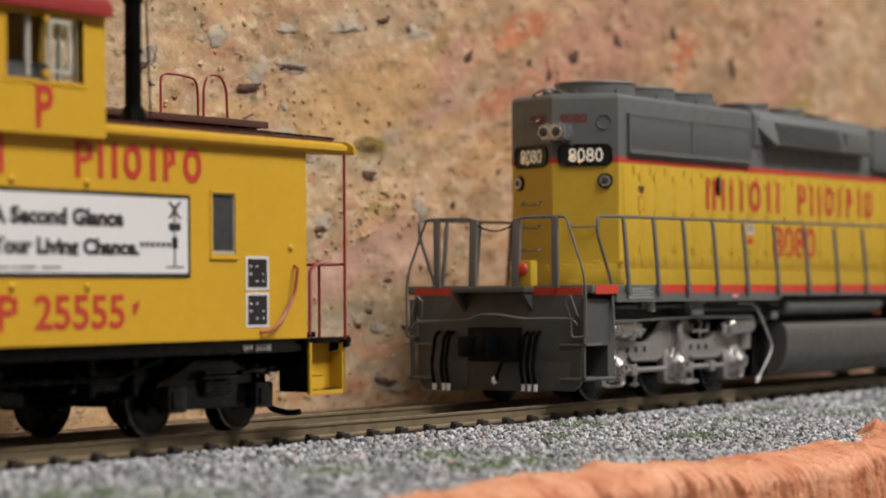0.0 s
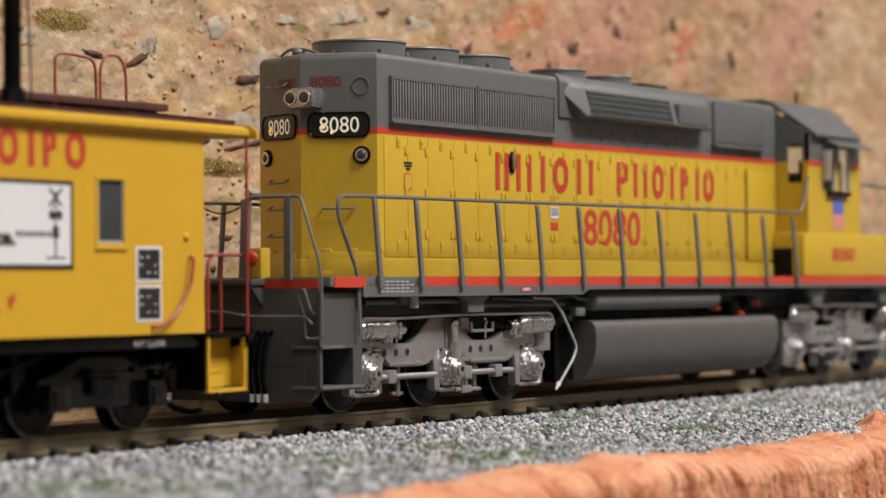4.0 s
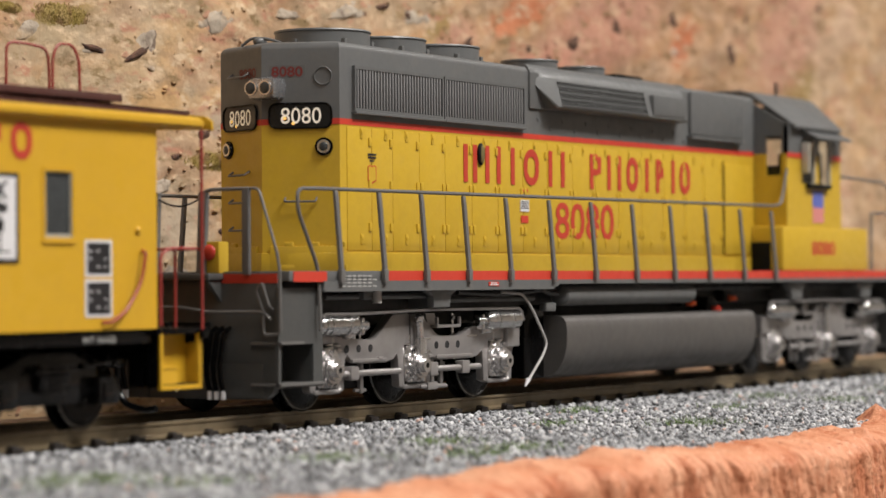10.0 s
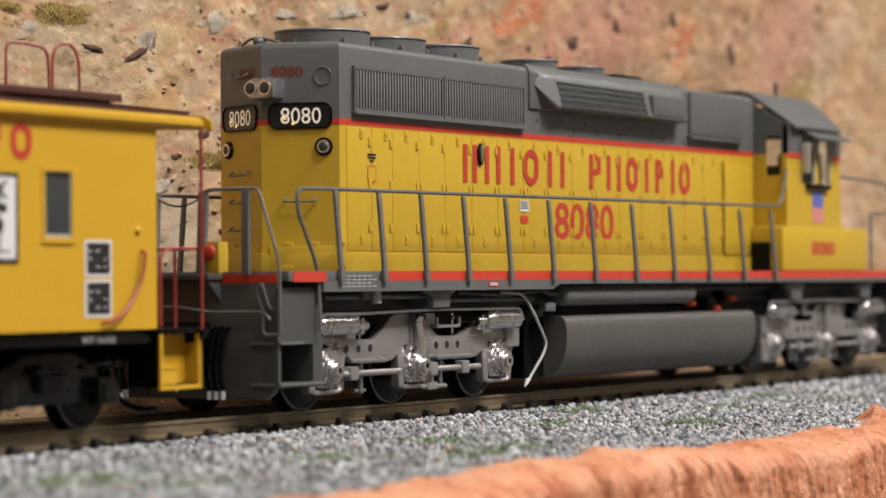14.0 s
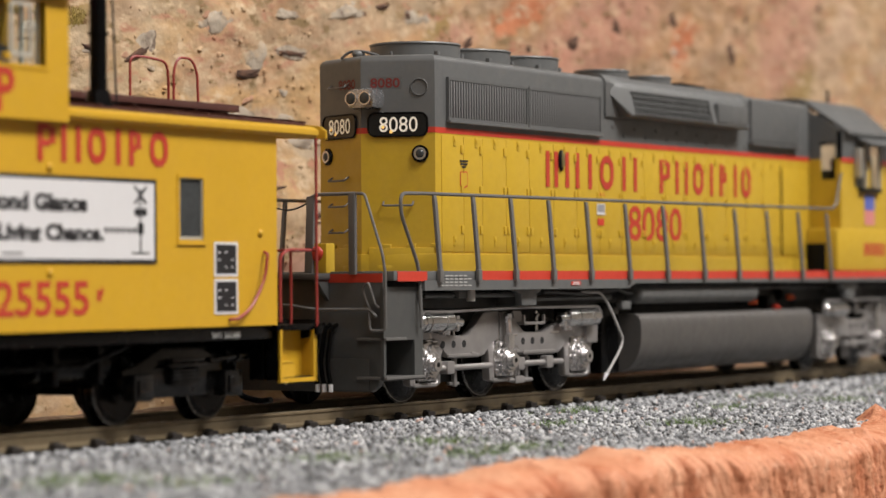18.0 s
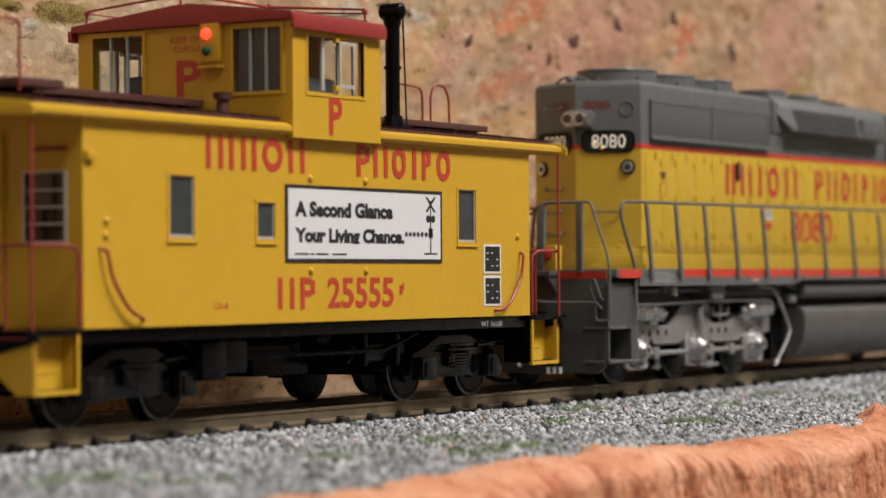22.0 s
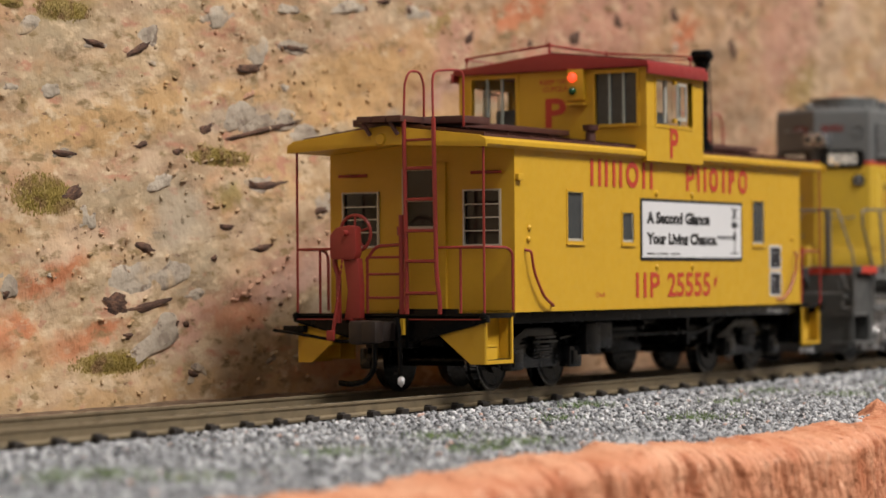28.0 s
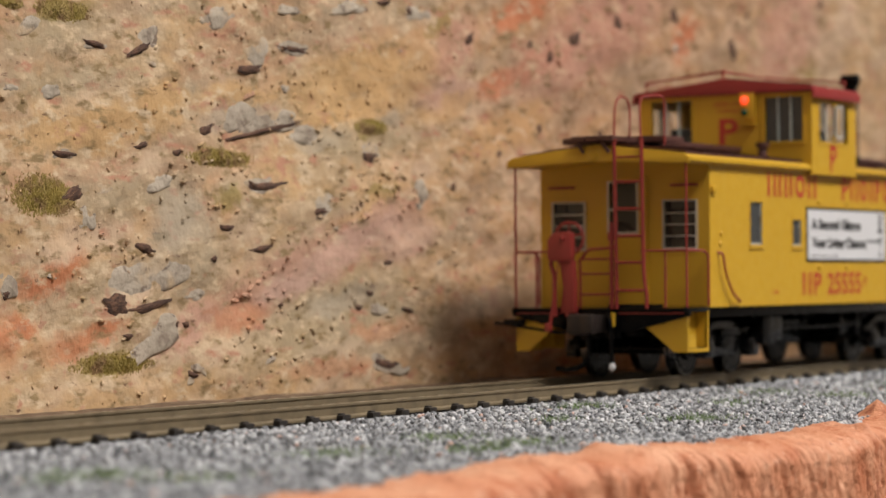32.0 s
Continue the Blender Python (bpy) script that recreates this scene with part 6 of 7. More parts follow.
for x, z in ((-11.05, 2.80), (-9.85, 2.80), (-11.05, 1.70), (-9.85, 1.70), (-14.9, 2.24), (-14.92, 2.08), (-6.1, 2.16)):
    part("bolt_head", ball(B(), (x, -1.505, z), 0.045, (1, 0.7, 1), 2), CYELLOW, caboose)
part("end_bracket", box(B(), -15.27, -15.12, -1.56, -1.49, 2.88, 2.97, 0.015), CYELLOW, caboose)
for path in ([(-15.02, -1.5, 1.94), (-14.98, -1.58, 1.92), (-14.9, -1.58, 1.62), (-14.62, -1.58, 1.28), (-14.35, -1.58, 1.17), (-14.28, -1.5, 1.17)], [(-6.02, -1.5, 1.94), (-6.06, -1.58, 1.92), (-6.12, -1.58, 1.62), (-6.4, -1.58, 1.28), (-6.66, -1.58, 1.17), (-6.72, -1.5, 1.17)]):
    for side in (1, -1):
        part("grab_iron", tube(B(), bend([(x, y * side, z) for x, y, z in path], 0.2), 0.02), CRED, caboose, "curved red grab iron")

# roof with its walkway
roof = [(-1.56, 3.30), (-1.60, 3.34), (-1.60, 3.40), (-1.52, 3.44), (0, 3.62), (1.52, 3.44), (1.60, 3.40), (1.60, 3.34), (1.56, 3.30), (0, 3.42)]
part("roof_edge", prism(B(), roof, "x", -16.20, -5.02, 0.008), CYELLOW, caboose, "yellow roof edge")
for a, b in ((-16.0, -11.62), (-9.58, -5.1)):
    sheet = [(-1.45, 3.452), (0, 3.625), (1.45, 3.452), (1.45, 3.485), (0, 3.66), (-1.45, 3.485)]
    roof_sheet = part("roof_sheet", prism(B(), sheet, "x", a, b), BROWN, caboose, "brown roof sheet")
    n = int((b - a) / 0.62)
    for k in range(n + 1):
        x = a + (b - a) * k / n
        part("roof_rib", prism(B(), [(-1.46, 3.48), (0, 3.66), (1.46, 3.48), (1.46, 3.505), (0, 3.685), (-1.46, 3.505)], "x", x - 0.02, x + 0.02), BROWN, roof_sheet)
    for y in (-0.24, 0.0, 0.24):
        part("walk_board", box(B(), a - (0.35 if a < -12 else 0), b + (0.2 if b > -8 else 0), y - 0.112, y + 0.112, 3.67, 3.755, 0.01), BROWN, caboose, "brown running board")
    for k in range(n // 2 + 1):
        part("board_cleat", box(B(), a + 0.2 + k * 1.2, a + 0.28 + k * 1.2, -0.33, 0.33, 3.64, 3.74), BROWN, caboose)
for x, near in ((-15.1, -0.80), (-6.1, 0.1)):
    part("cross_walk", box(B(), x - 0.36, x + 0.36, near, 1.0, 3.68, 3.78, 0.012), BROWN, caboose, "brown cross board on the roof")
for a in (-1, 1):
    end = -16.2 if a < 0 else -5.02
    for y in (0.34, -0.10):
        part("board_brace", tube(B(), bend([(end - a * -0.05 + a * 0.06, y, 3.74), (end + a * 0.1, y - 0.03, 3.70), (end + a * 0.07, y - 0.16, 3.50)], 0.05), 0.03, 6), BROWN, caboose)


def end_platform(x, f, crank):
    """The open end: steps, railings, ladder, posts, end beam and coupler; f is the way it faces, crank adds the brake stand."""
    e = x + f * 0.86
    lo, hi = min(x, e), max(x, e)
    plat = part("end_platform", box(B(), lo, hi, -1.5, 1.5, 1.02, 1.09, 0.01), BLACK, caboose, "black end platform")
    beam = [(-1.55, 1.06), (1.55, 1.06), (1.55, 0.97), (0.5, 0.72), (-0.5, 0.72), (-1.55, 0.97)]
    part("end_beam", prism(B(), beam, "x", e, e - f * 0.10, 0.01), BLACK, plat, "black end beam")
    for side in (-1, 1):
        for a, b in ((side * 0.35, side * 1.48),):
            part("beam_line", box(B(), e, e + f * 0.012, min(a, b), max(a, b), 1.0, 1.015), CRED, plat)
        y = side * 1.5
        u = e - f * 0.06
        plate = part("step_plate", prism(B(), [(y, 0.95), (y, 0.41), (side * 1.28, 0.41), (side * 0.80, 0.79)], "x", u + f * 0.015, u - f * 0.02), CYELLOW, plat, "yellow step end plate")
        bm = B()
        wall_with_holes(bm, "y", y, y - side * 0.05, (min(u, u - f * 0.74), max(u, u - f * 0.74), 0.41, 1.07), [(min(u - f * 0.05, u - f * 0.70), max(u - f * 0.05, u - f * 0.70), 0.46, 1.07)])
        steps = part("steps", bm, CYELLOW, plat, "yellow boarding steps")
        part("step_back", box(B(), min(u, u - f * 0.74), max(u, u - f * 0.74), min(side * 1.27, side * 1.3), max(side * 1.27, side * 1.3), 0.44, 1.04), CYELLOW, steps)
        part("tread", box(B(), min(u, u - f * 0.74), max(u, u - f * 0.74), min(side * 1.3, side * 1.48), max(side * 1.3, side * 1.48), 0.455, 0.47), DARK, steps)
        p, q = sorted((u - f * 0.05, u - f * 0.37) if f < 0 else (u - f * 0.69, u - f * 0.40))
        part("tread", box(B(), p, q, min(side * 1.05, side * 1.47), max(side * 1.05, side * 1.47), 0.64, 0.66), CYELLOW, steps)
        part("riser", box(B(), q - 0.02, q, min(side * 1.05, side * 1.44), max(side * 1.05, side * 1.44), 0.47, 0.64), CYELLOW, steps)
        part("riser", box(B(), p, q, min(side * 1.44, side * 1.46), max(side * 1.44, side * 1.46), 0.47, 0.64), CYELLOW, steps)
        part("side_return", box(B(), min(u - f * 0.70, u - f * 0.74), max(u - f * 0.70, u - f * 0.74), min(side * 1.05, side * 1.47), max(side * 1.05, side * 1.47), 0.44, 1.02), CYELLOW if f < 0 else BLACK, steps)
        # corner post and side railing
        part("corner_post", rod(B(), (e - f * 0.04, y, 1.05), (e - f * 0.04, y, 3.32), 0.018, 8), CRED, plat, "thin red corner post")
        part("side_rail", tube(B(), bend([(e - f * 0.04, side * 0.98, 1.97), (e - f * 0.1, y * 0.99, 1.97), (x + f * 0.22, y, 1.97), (x + f * 0.06, y, 1.90), (x + f * 0.06, y, 1.12)], 0.10), 0.02), CRED, plat, "red side railing")
        part("end_rail", tube(B(), [(e - f * 0.04, y, 1.97), (e - f * 0.04, side * 0.72, 1.97)], 0.018), CRED, plat)
        part("rail_post", rod(B(), (e - f * 0.05, side * 1.13, 1.08), (e - f * 0.05, side * 1.13, 1.97), 0.019, 8), CRED, plat)
        part("marker_bracket", rod(B(), (x + f * 0.05, side * 1.32, 3.0), (x + f * 0.05, side * 0.85, 3.0), 0.022, 6), CRED, caboose)
        part("pole_socket", ball(B(), (e, y, 1.05), 0.06, sub=1), BLACK, plat)
    # centre railings
    for y0, y1 in ((0.20, -0.28),):
        for z in (1.05, 1.30, 1.62, 1.85):
            part("gate_bar", rod(B(), (e - f * 0.03, 0.34, z), (e - f * 0.03, -0.30, z), 0.018, 6), CRED, plat)
    part("gate_end", rod(B(), (e - f * 0.03, 0.34, 1.05), (e - f * 0.03, 0.34, 1.86), 0.022, 6), CRED, plat)
    part("brace_rail", tube(B(), bend([(e - f * 0.03, 0.36, 1.80), (e - f * 0.03, 0.2, 2.0), (e - f * 0.03, -0.26, 2.02)], 0.08), 0.024), CRED, plat)
    part("rail_bottom", rod(B(), (e - f * 0.03, -1.0, 1.07), (e - f * 0.03, 0.45, 1.07), 0.02, 6), CRED, plat)
    part("valve_pole", rod(rod(B(), (e + f * 0.0, -0.23, 1.08), (e + f * 0.0, -0.23, 2.42), 0.036, 8), (e, -0.23, 2.14), (e, -0.23, 2.26), 0.06, 10), CRED, plat)
    # ladder up to the roof
    for y in (f * 0.33, f * 0.80):
        bottom = y + f * (0.0 if abs(y) < 0.5 else 0.05)
        part("ladder_stile", tube(B(), bend([(e + f * 0.03, bottom, 1.08), (e + f * 0.03, bottom, 1.3), (e + f * 0.03, y, 1.6), (e + f * 0.08, y, 3.7)], 0.15), 0.031), CRED, caboose, "red ladder stile")
    for k, z in enumerate((1.36, 1.79, 2.2, 2.62, 3.04, 3.42)):
        part("ladder_rung", rod(B(), (e + f * 0.05, f * 0.33, z), (e + f * 0.05, f * 0.80, z), 0.024, 6), CRED, caboose)
    part("ladder_hoop", tube(B(), bend([(e + f * 0.08, f * 0.33, 3.65), (e + f * 0.05, f * 0.33, 4.2), (e - f * 0.02, f * 0.36, 4.36), (e - f * 0.28, f * 0.37, 4.36), (e - f * 0.36, f * 0.38, 4.2), (e - f * 0.36, f * 0.38, 3.75)], 0.2), 0.017), CRED, caboose, "curved red ladder hoop")
    part("ladder_hoop", tube(B(), bend([(e + f * 0.08, f * 0.80, 3.65), (e + f * 0.02, f * 0.75, 4.1), (e - f * 0.05, f * 0.72, 4.34), (e - f * 0.40, f * 0.78, 4.38), (e - f * 0.62, f * 0.85, 4.38), (e - f * 0.62, f * 0.85, 3.62)], 0.12), 0.017), CRED, caboose)
    # door and windows of the end wall
    w = x + f * 0.03
    for a, b, c, d in END_WINDOWS:
        bm = wall_with_holes(B(), "x", w, x - f * 0.02, (a - 0.025, b + 0.025, c - 0.03, d + 0.02), [(a, b, c, d)])
        for z in (c + 0.185, c + 0.365, c + 0.545):
            box(bm, min(w, x), max(w, x), a, b, z - 0.009, z + 0.009)
        win = part("end_window", bm, FRAMEW, caboose, "barred window in a white metal frame")
        part("pane", box(B(), min(x - f * 0.03, x - f * 0.02), max(x - f * 0.03, x - f * 0.02), a, b, c, d), ENDGLASS, win)
    a, b, c, d = DOOR
    door = part("end_door", wall_with_holes(B(), "x", x + f * 0.05, x - f * 0.01, (a - 0.17, b + 0.17, 1.10, 3.15), [(a, b, c, d)]), CYELLOW, caboose, "yellow end door with a tall window")
    part("door_frame", wall_with_holes(B(), "x", x + f * 0.065, x + f * 0.04, (a - 0.03, b + 0.03, c - 0.04, d + 0.03), [(a, b, c, d)]), FRAMEW, door)
    part("door_glass", box(B(), min(x, x + f * 0.01), max(x, x + f * 0.01), a, b, c, d), ENDGLASS, door)
    part("door_bar", box(B(), min(x, x + f * 0.06), max(x, x + f * 0.06), a, b, 2.62, 2.65), FRAMEW, door)
    # roof end
    fascia = [(-1.60, 3.30), (-1.60, 3.40), (-1.5, 3.46), (0, 3.63), (1.5, 3.46), (1.60, 3.40), (1.60, 3.30), (0.2, 3.36), (-0.2, 3.36)]
    r = e + f * 0.06
    part("roof_fascia", prism(B(), fascia, "x", r, r - f * 0.04, 0.006), CYELLOW, caboose, "yellow roof end")
    ring = B()
    bmesh.ops.create_cone(ring, cap_ends=True, segments=18, radius1=0.09, radius2=0.07, depth=0.03, matrix=Matrix.Translation((r + f * 0.012, 0.05, 3.45)) @ Euler((0, f * math.pi / 2, 0)).to_matrix().to_4x4())
    part("lamp_socket", ring, CYELLOW, caboose)
    # coupler, hose
    bm = box(B(), min(e, e + f * 0.30), max(e, e + f * 0.30), 0.1, 0.62, 0.66, 1.0, 0.03)
    pocket = part("coupler_pocket", box(B(), e - f * 0.3, e + f * 0.02, -0.35, 0.35, 0.62, 1.02, 0.02), BLACK, plat)
    bm = box(B(), min(e, e + f * 0.36), max(e, e + f * 0.36), -0.14, 0.14, 0.72, 0.98, 0.03)
    box(bm, min(e + f * 0.3, e + f * 0.62), max(e + f * 0.3, e + f * 0.62), 0.0, 0.24, 0.68, 1.0, 0.05)
    box(bm, min(e + f * 0.42, e + f * 0.64), max(e + f * 0.42, e + f * 0.64), -0.22, 0.02, 0.70, 1.0, 0.05)
    part("coupler", bm, mat("dark_brown_coupler", (0.02, 0.014, 0.012), 0.45, vary=0.2), plat, "dark brown knuckle coupler")
    part("trip_pin", tube(B(), bend([(e + f * 0.25, -f * 0.05, 0.75), (e + f * 0.25, -f * 0.05, 0.35), (e + f * 0.25, -f * 0.18, 0.18), (e + f * 0.25, -f * 0.45, 0.13), (e + f * 0.25, -f * 0.62, 0.15)], 0.15), 0.04), BLACK, plat, "curved black trip pin")
    part("brake_hose", tube(B(), bend([(e + f * 0.1, f * 0.2, 1.02), (e + f * 0.16, f * 0.28, 0.9), (e + f * 0.14, f * 0.3, 0.25)], 0.05), 0.035), BLACK, plat, "black air hose")
    part("hose_end", ball(B(), (e + f * 0.14, f * 0.3, 0.18), 0.055, (1, 1, 1.5), 1), WHITE, plat, "white hose end")
    part("tread_edge", box(B(), e - f * 0.12, e - f * 0.03, -1.06, -0.14, 1.05, 1.15, 0.01), BLACK, plat, "raised black tread edge")
    part("hose_bracket", box(B(), e + f * 0.02, e + f * 0.08, -0.30, -0.25, 0.80, 1.02), CYELLOW, plat)
    part("uncoupling_lever", tube(B(), bend([(e + f * 0.2, 1.75, 0.86), (e + f * 0.15, 1.3, 0.80), (e + f * 0.15, 0.6, 0.70), (e + f * 0.2, 0.2, 0.78)], 0.1), 0.022), BLACK, plat)
    part("lever_bracket", box(B(), e, e + f * 0.12, 1.3, 1.65, 0.82, 0.92, 0.02), BLACK, plat)
    if crank:
        g = e + f * 0.05
        bm = prism(B(), [(0.80, 2.16), (0.70, 2.26), (0.50, 2.29), (0.38, 2.27), (0.37, 1.90), (0.40, 1.82), (0.76, 1.82), (0.80, 1.86)], "x", g, g + f * 0.16, 0.03)
        prism(bm, [(0.56, 1.55), (0.42, 1.55), (0.40, 1.02), (0.64, 1.02), (0.60, 1.3)], "x", g - f * 0.02, g + f * 0.04, 0.012)
        prism(bm, [(0.62, 1.84), (0.38, 1.84), (0.35, 1.45), (0.35, 1.02), (0.57, 1.02), (0.55, 1.40)], "x", g - f * 0.03, g + f * 0.10, 0.02)
        brake_stand = part("brake_stand", bm, CRED, plat, "red hand brake stand")
        bm = tube(B(), [(g - f * 0.03, 0.50 + 0.25 * math.sin(k * math.pi / 12), 2.18 + 0.25 * math.cos(k * math.pi / 12)) for k in range(25)], 0.024, 8)
        for k in range(5):
            a = k * 2 * math.pi / 5
            rod(bm, (g - f * 0.01, 0.50, 2.18), (g - f * 0.03, 0.50 + 0.25 * math.sin(a), 2.18 + 0.25 * math.cos(a)), 0.016, 6)
        rod(bm, (g, 0.52, 2.18), (g + f * 0.26, 0.52, 2.18), 0.04, 10)
        part("brake_wheel", bm, CRED, plat, "red spoked brake wheel")
        bm = B()
        for k in range(8):
            ball(bm, (g + f * 0.15, 0.60 + 0.012 * k, 1.80 - 0.075 * k), 0.03, (0.5, 0.7, 1.3), 1)
        rod(bm, (g + f * 0.15, 0.68, 1.25), (g + f * 0.17, 0.75, 0.80), 0.026, 8)
        box(bm, min(g + f * 0.17, g + f * 0.23), max(g + f * 0.17, g + f * 0.23), 0.70, 0.82, 0.72, 0.86, 0.02)
        part("brake_chain", bm, CRED, plat, "red brake chain")
        for y in (0.45, 0.76):
            inner = 0.02 if y < 0.6 else -0.02
            part("stand_leg", tube(B(), bend([(g + f * 0.06, y - inner, 1.86), (g + f * 0.06, y - inner, 1.76), (g + f * 0.06, y + inner * 2, 1.60), (g + f * 0.06, y + inner * 2, 0.96)], 0.05), 0.04, 8), CRED, plat)


end_platform(X0, -1, True)
end_platform(X1, 1, False)

# cupola
CX0, CX1 = -11.56, -9.66
bm = B()
for side in (-1, 1):
    wall_with_holes(bm, "y", side * 1.612, side * 1.53, (CX0, CX1, 3.27, 4.655), [(-11.25, -10.04, 3.81, 4.49)])
for x, d in ((CX0, 0.07), (CX1, -0.07)):
    wall_with_holes(bm, "x", x, x + d, (-1.53, 1.53, 3.45, 4.655), [(-1.455, -0.76, 3.83, 4.585), (0.60, 1.37, 3.83, 4.585)])
cupola = part("cupola", bm, CYELLOW, caboose, "yellow cupola with windows all round")
part("cupola_roof", prism(B(), [(-1.64, 4.66), (-1.67, 4.69), (-1.66, 4.745), (0, 4.925), (1.66, 4.745), (1.67, 4.69), (1.64, 4.66)], "x", CX0 - 0.08, CX1 + 0.02, 0.01), CROOF, caboose, "dull red cupola roof")
for side in (-1, 1):
    part("eave_board", box(B(), CX0 - 0.10, CX1 + 0.02, min(side * 1.66, side * 1.70), max(side * 1.66, side * 1.70), 4.55, 4.69, 0.008), CROOF, cupola)
part("roof_top", prism(B(), [(-1.5, 4.765), (0, 4.93), (1.5, 4.765), (1.5, 4.785), (0, 4.95), (-1.5, 4.785)], "x", CX0 + 0.1, CX1 - 0.1), BROWN, cupola)
part("cupola_base", box(B(), CX0 - 0.005, CX1 + 0.005, -1.607, -1.6, 3.81, 3.83), CYELLOW, cupola)
rail_path = [(CX0 - 0.03, 1.46, 4.76), (CX0 - 0.03, 1.45, 4.92), (CX0 - 0.03, 0.0, 5.05), (CX1 - 0.10, 0.0, 5.05), (CX1 - 0.10, -1.45, 4.93), (CX1 - 0.10, -1.46, 4.76)]
part("roof_rail", tube(B(), rail_path, 0.014, 6), CRED, caboose, "thin red roof rail")
part("roof_rail", tube(B(), [(CX0 - 0.03, 1.45, 4.90), (CX1 - 0.1, 1.45, 4.90), (CX1 - 0.10, 0.1, 4.99), (CX1 - 0.10, -1.45, 4.88)], 0.011, 6), CRED, caboose)
for xx in (CX0 - 0.03, CX1 - 0.10):
    part("rail_stub", rod(B(), (xx, 0, 4.88), (xx, 0, 5.09), 0.02, 6), CRED, caboose)
for xx, y in ((CX0 - 0.03, 1.45), (CX1 - 0.10, -1.45)):
    part("rail_knob", ball(B(), (xx, y, 4.9), 0.04, sub=1), CRED, caboose)
for x, f in ((CX0, -1), (CX1, 1)):
    for a, b in ((-1.455, -0.76), (0.60, 1.37)):
        bm = wall_with_holes(B(), "x", x + f * 0.025, x - f * 0.03, (a - 0.045, b + 0.045, 3.785, 4.635), [(a, b, 3.83, 4.585)])
        win = part("cupola_window", bm, CYELLOW, cupola, "cupola end window with thin mullions")
        part("pane", box(B(), x - f * 0.05, x - f * 0.04, a, b, 3.83, 4.585), PANE if a > 0 or f > 0 else GLASSDARK, win).visible_shadow = False
        for k in (1, 2):
            y = a + (b - a) * k / 3
            part("mullion", box(B(), x - f * 0.045, x - f * 0.005, y - 0.014, y + 0.014, 3.83, 4.585), mat("pale_mullion", (0.40, 0.46, 0.44), 0.4) if not bpy.data.materials.get("pale_mullion") else bpy.data.materials["pale_mullion"], win)
for side in (-1, 1):
    y = side * 1.6
    win = part("cupola_window", wall_with_holes(B(), "y", y + side * 0.022, y - side * 0.03, (-11.29, -10.0, 3.78, 4.52), [(-11.25, -10.04, 3.81, 4.49)]), CYELLOW, cupola)
    part("sliding_pane", box(B(), -11.2, -10.6, y - side * 0.05, y - side * 0.04, 3.86, 4.50), PANE, win).visible_shadow = False
    part("wind_deflector", wall_with_holes(B(), "y", y + side * 0.05, y + side * 0.03, (-10.62, -10.28, 3.90, 4.46), [(-10.58, -10.32, 3.95, 4.42)]), FRAMEW, win, "clear wind deflector")
    part("frame_post", box(B(), -10.9, -10.84, y - side * 0.055, y - side * 0.02, 3.86, 4.50), FRAMEW, win)
    for z in (3.86, 4.44):
        part("deflector_hinge", box(B(), -10.70, -10.60, min(y, y + side * 0.05), max(y, y + side * 0.05), z, z + 0.07, 0.008), CYELLOW, win)
part("cupola_seat", box(B(), -11.0, -10.2, 0.5, 1.3, 3.5, 4.15, 0.06), mat("grey_seat", (0.07, 0.075, 0.08), 0.6), cupola, "dark grey cupola seat")
part("cupola_seat", box(B(), -11.0, -10.2, -1.3, -0.5, 3.5, 4.05, 0.06), bpy.data.materials["grey_seat"], cupola)
text("letter", "P", cupola, LETTER, (-10.80, -10.52, 3.33, 3.79), "y", -1.618, 0.025, "red painted letter")
text("letter", "P", cupola, LETTER, (0.09, -0.27, 3.81, 4.25), "x", CX0 - 0.006, 0.025, "red painted letter")
for r, z in (("KEEP OFF", 4.46), ("CUPOLA", 4.35)):
    text("warning", r, cupola, LETTER, (0.18 if r[0] == "K" else 0.13, -0.32 if r[0] == "K" else -0.30, z, z + 0.075), "x", CX0 - 0.004, 0.01, "small red warning words")
signal = part("signal_box", box(B(), CX0 - 0.08, CX0, -0.60, -0.32, 4.21, 4.68, 0.015), CYELLOW, cupola, "yellow signal box with two lamps")
part("signal_lamp", ball(B(), (CX0 - 0.09, -0.42, 4.545), 0.07), glow("red_signal_light", (1.0, 0.06, 0.02), 2.2, (0.6, 0.03, 0.02)), signal, "lit red lamp")
part("signal_lamp", ball(B(), (CX0 - 0.09, -0.42, 4.34), 0.062), GREEN, signal, "unlit green lamp")
part("signal_shelf", box(B(), CX0 - 0.14, CX0, -0.62, -0.32, 4.13, 4.16), CYELLOW, signal)

# stove pipe, vent, roof rails at the far end
bm = rod(B(), (-8.42, -1.0, 3.5), (-8.42, -1.0, 3.70), 0.17, 16, 0.12)
rod(bm, (-8.42, -1.0, 3.6), (-8.42, -1.0, 4.98), 0.095, 16)
rod(bm, (-8.42, -1.0, 4.3), (-8.42, -1.0, 4.34), 0.115, 16)
rod(bm, (-8.42, -0.87, 5.05), (-8.42, -1.13, 5.05), 0.105, 20)
for k in (-0.87, -1.13):
    ball(bm, (-8.42, k, 5.05), 0.105, (1, 0.5, 1), 3)
rod(bm, (-8.42, -1.0, 4.86), (-8.42, -1.0, 4.97), 0.105, 16, 0.13)
part("stove_pipe", bm, BLACK, caboose, "black stove pipe with a cross cap")
part("pipe_stay", rod(B(), (-8.26, -1.06, 4.97), (-8.18, -1.06, 3.55), 0.012, 6), INK, caboose)
bm = rod(B(), (-11.98, -0.9, 3.5), (-11.98, -0.9, 3.72), 0.085, 14, 0.07)
rod(bm, (-11.98, -0.9, 3.72), (-11.98, -0.9, 3.80), 0.11, 14, 0.12)
part("roof_vent", bm, BROWN, caboose, "brown roof vent")

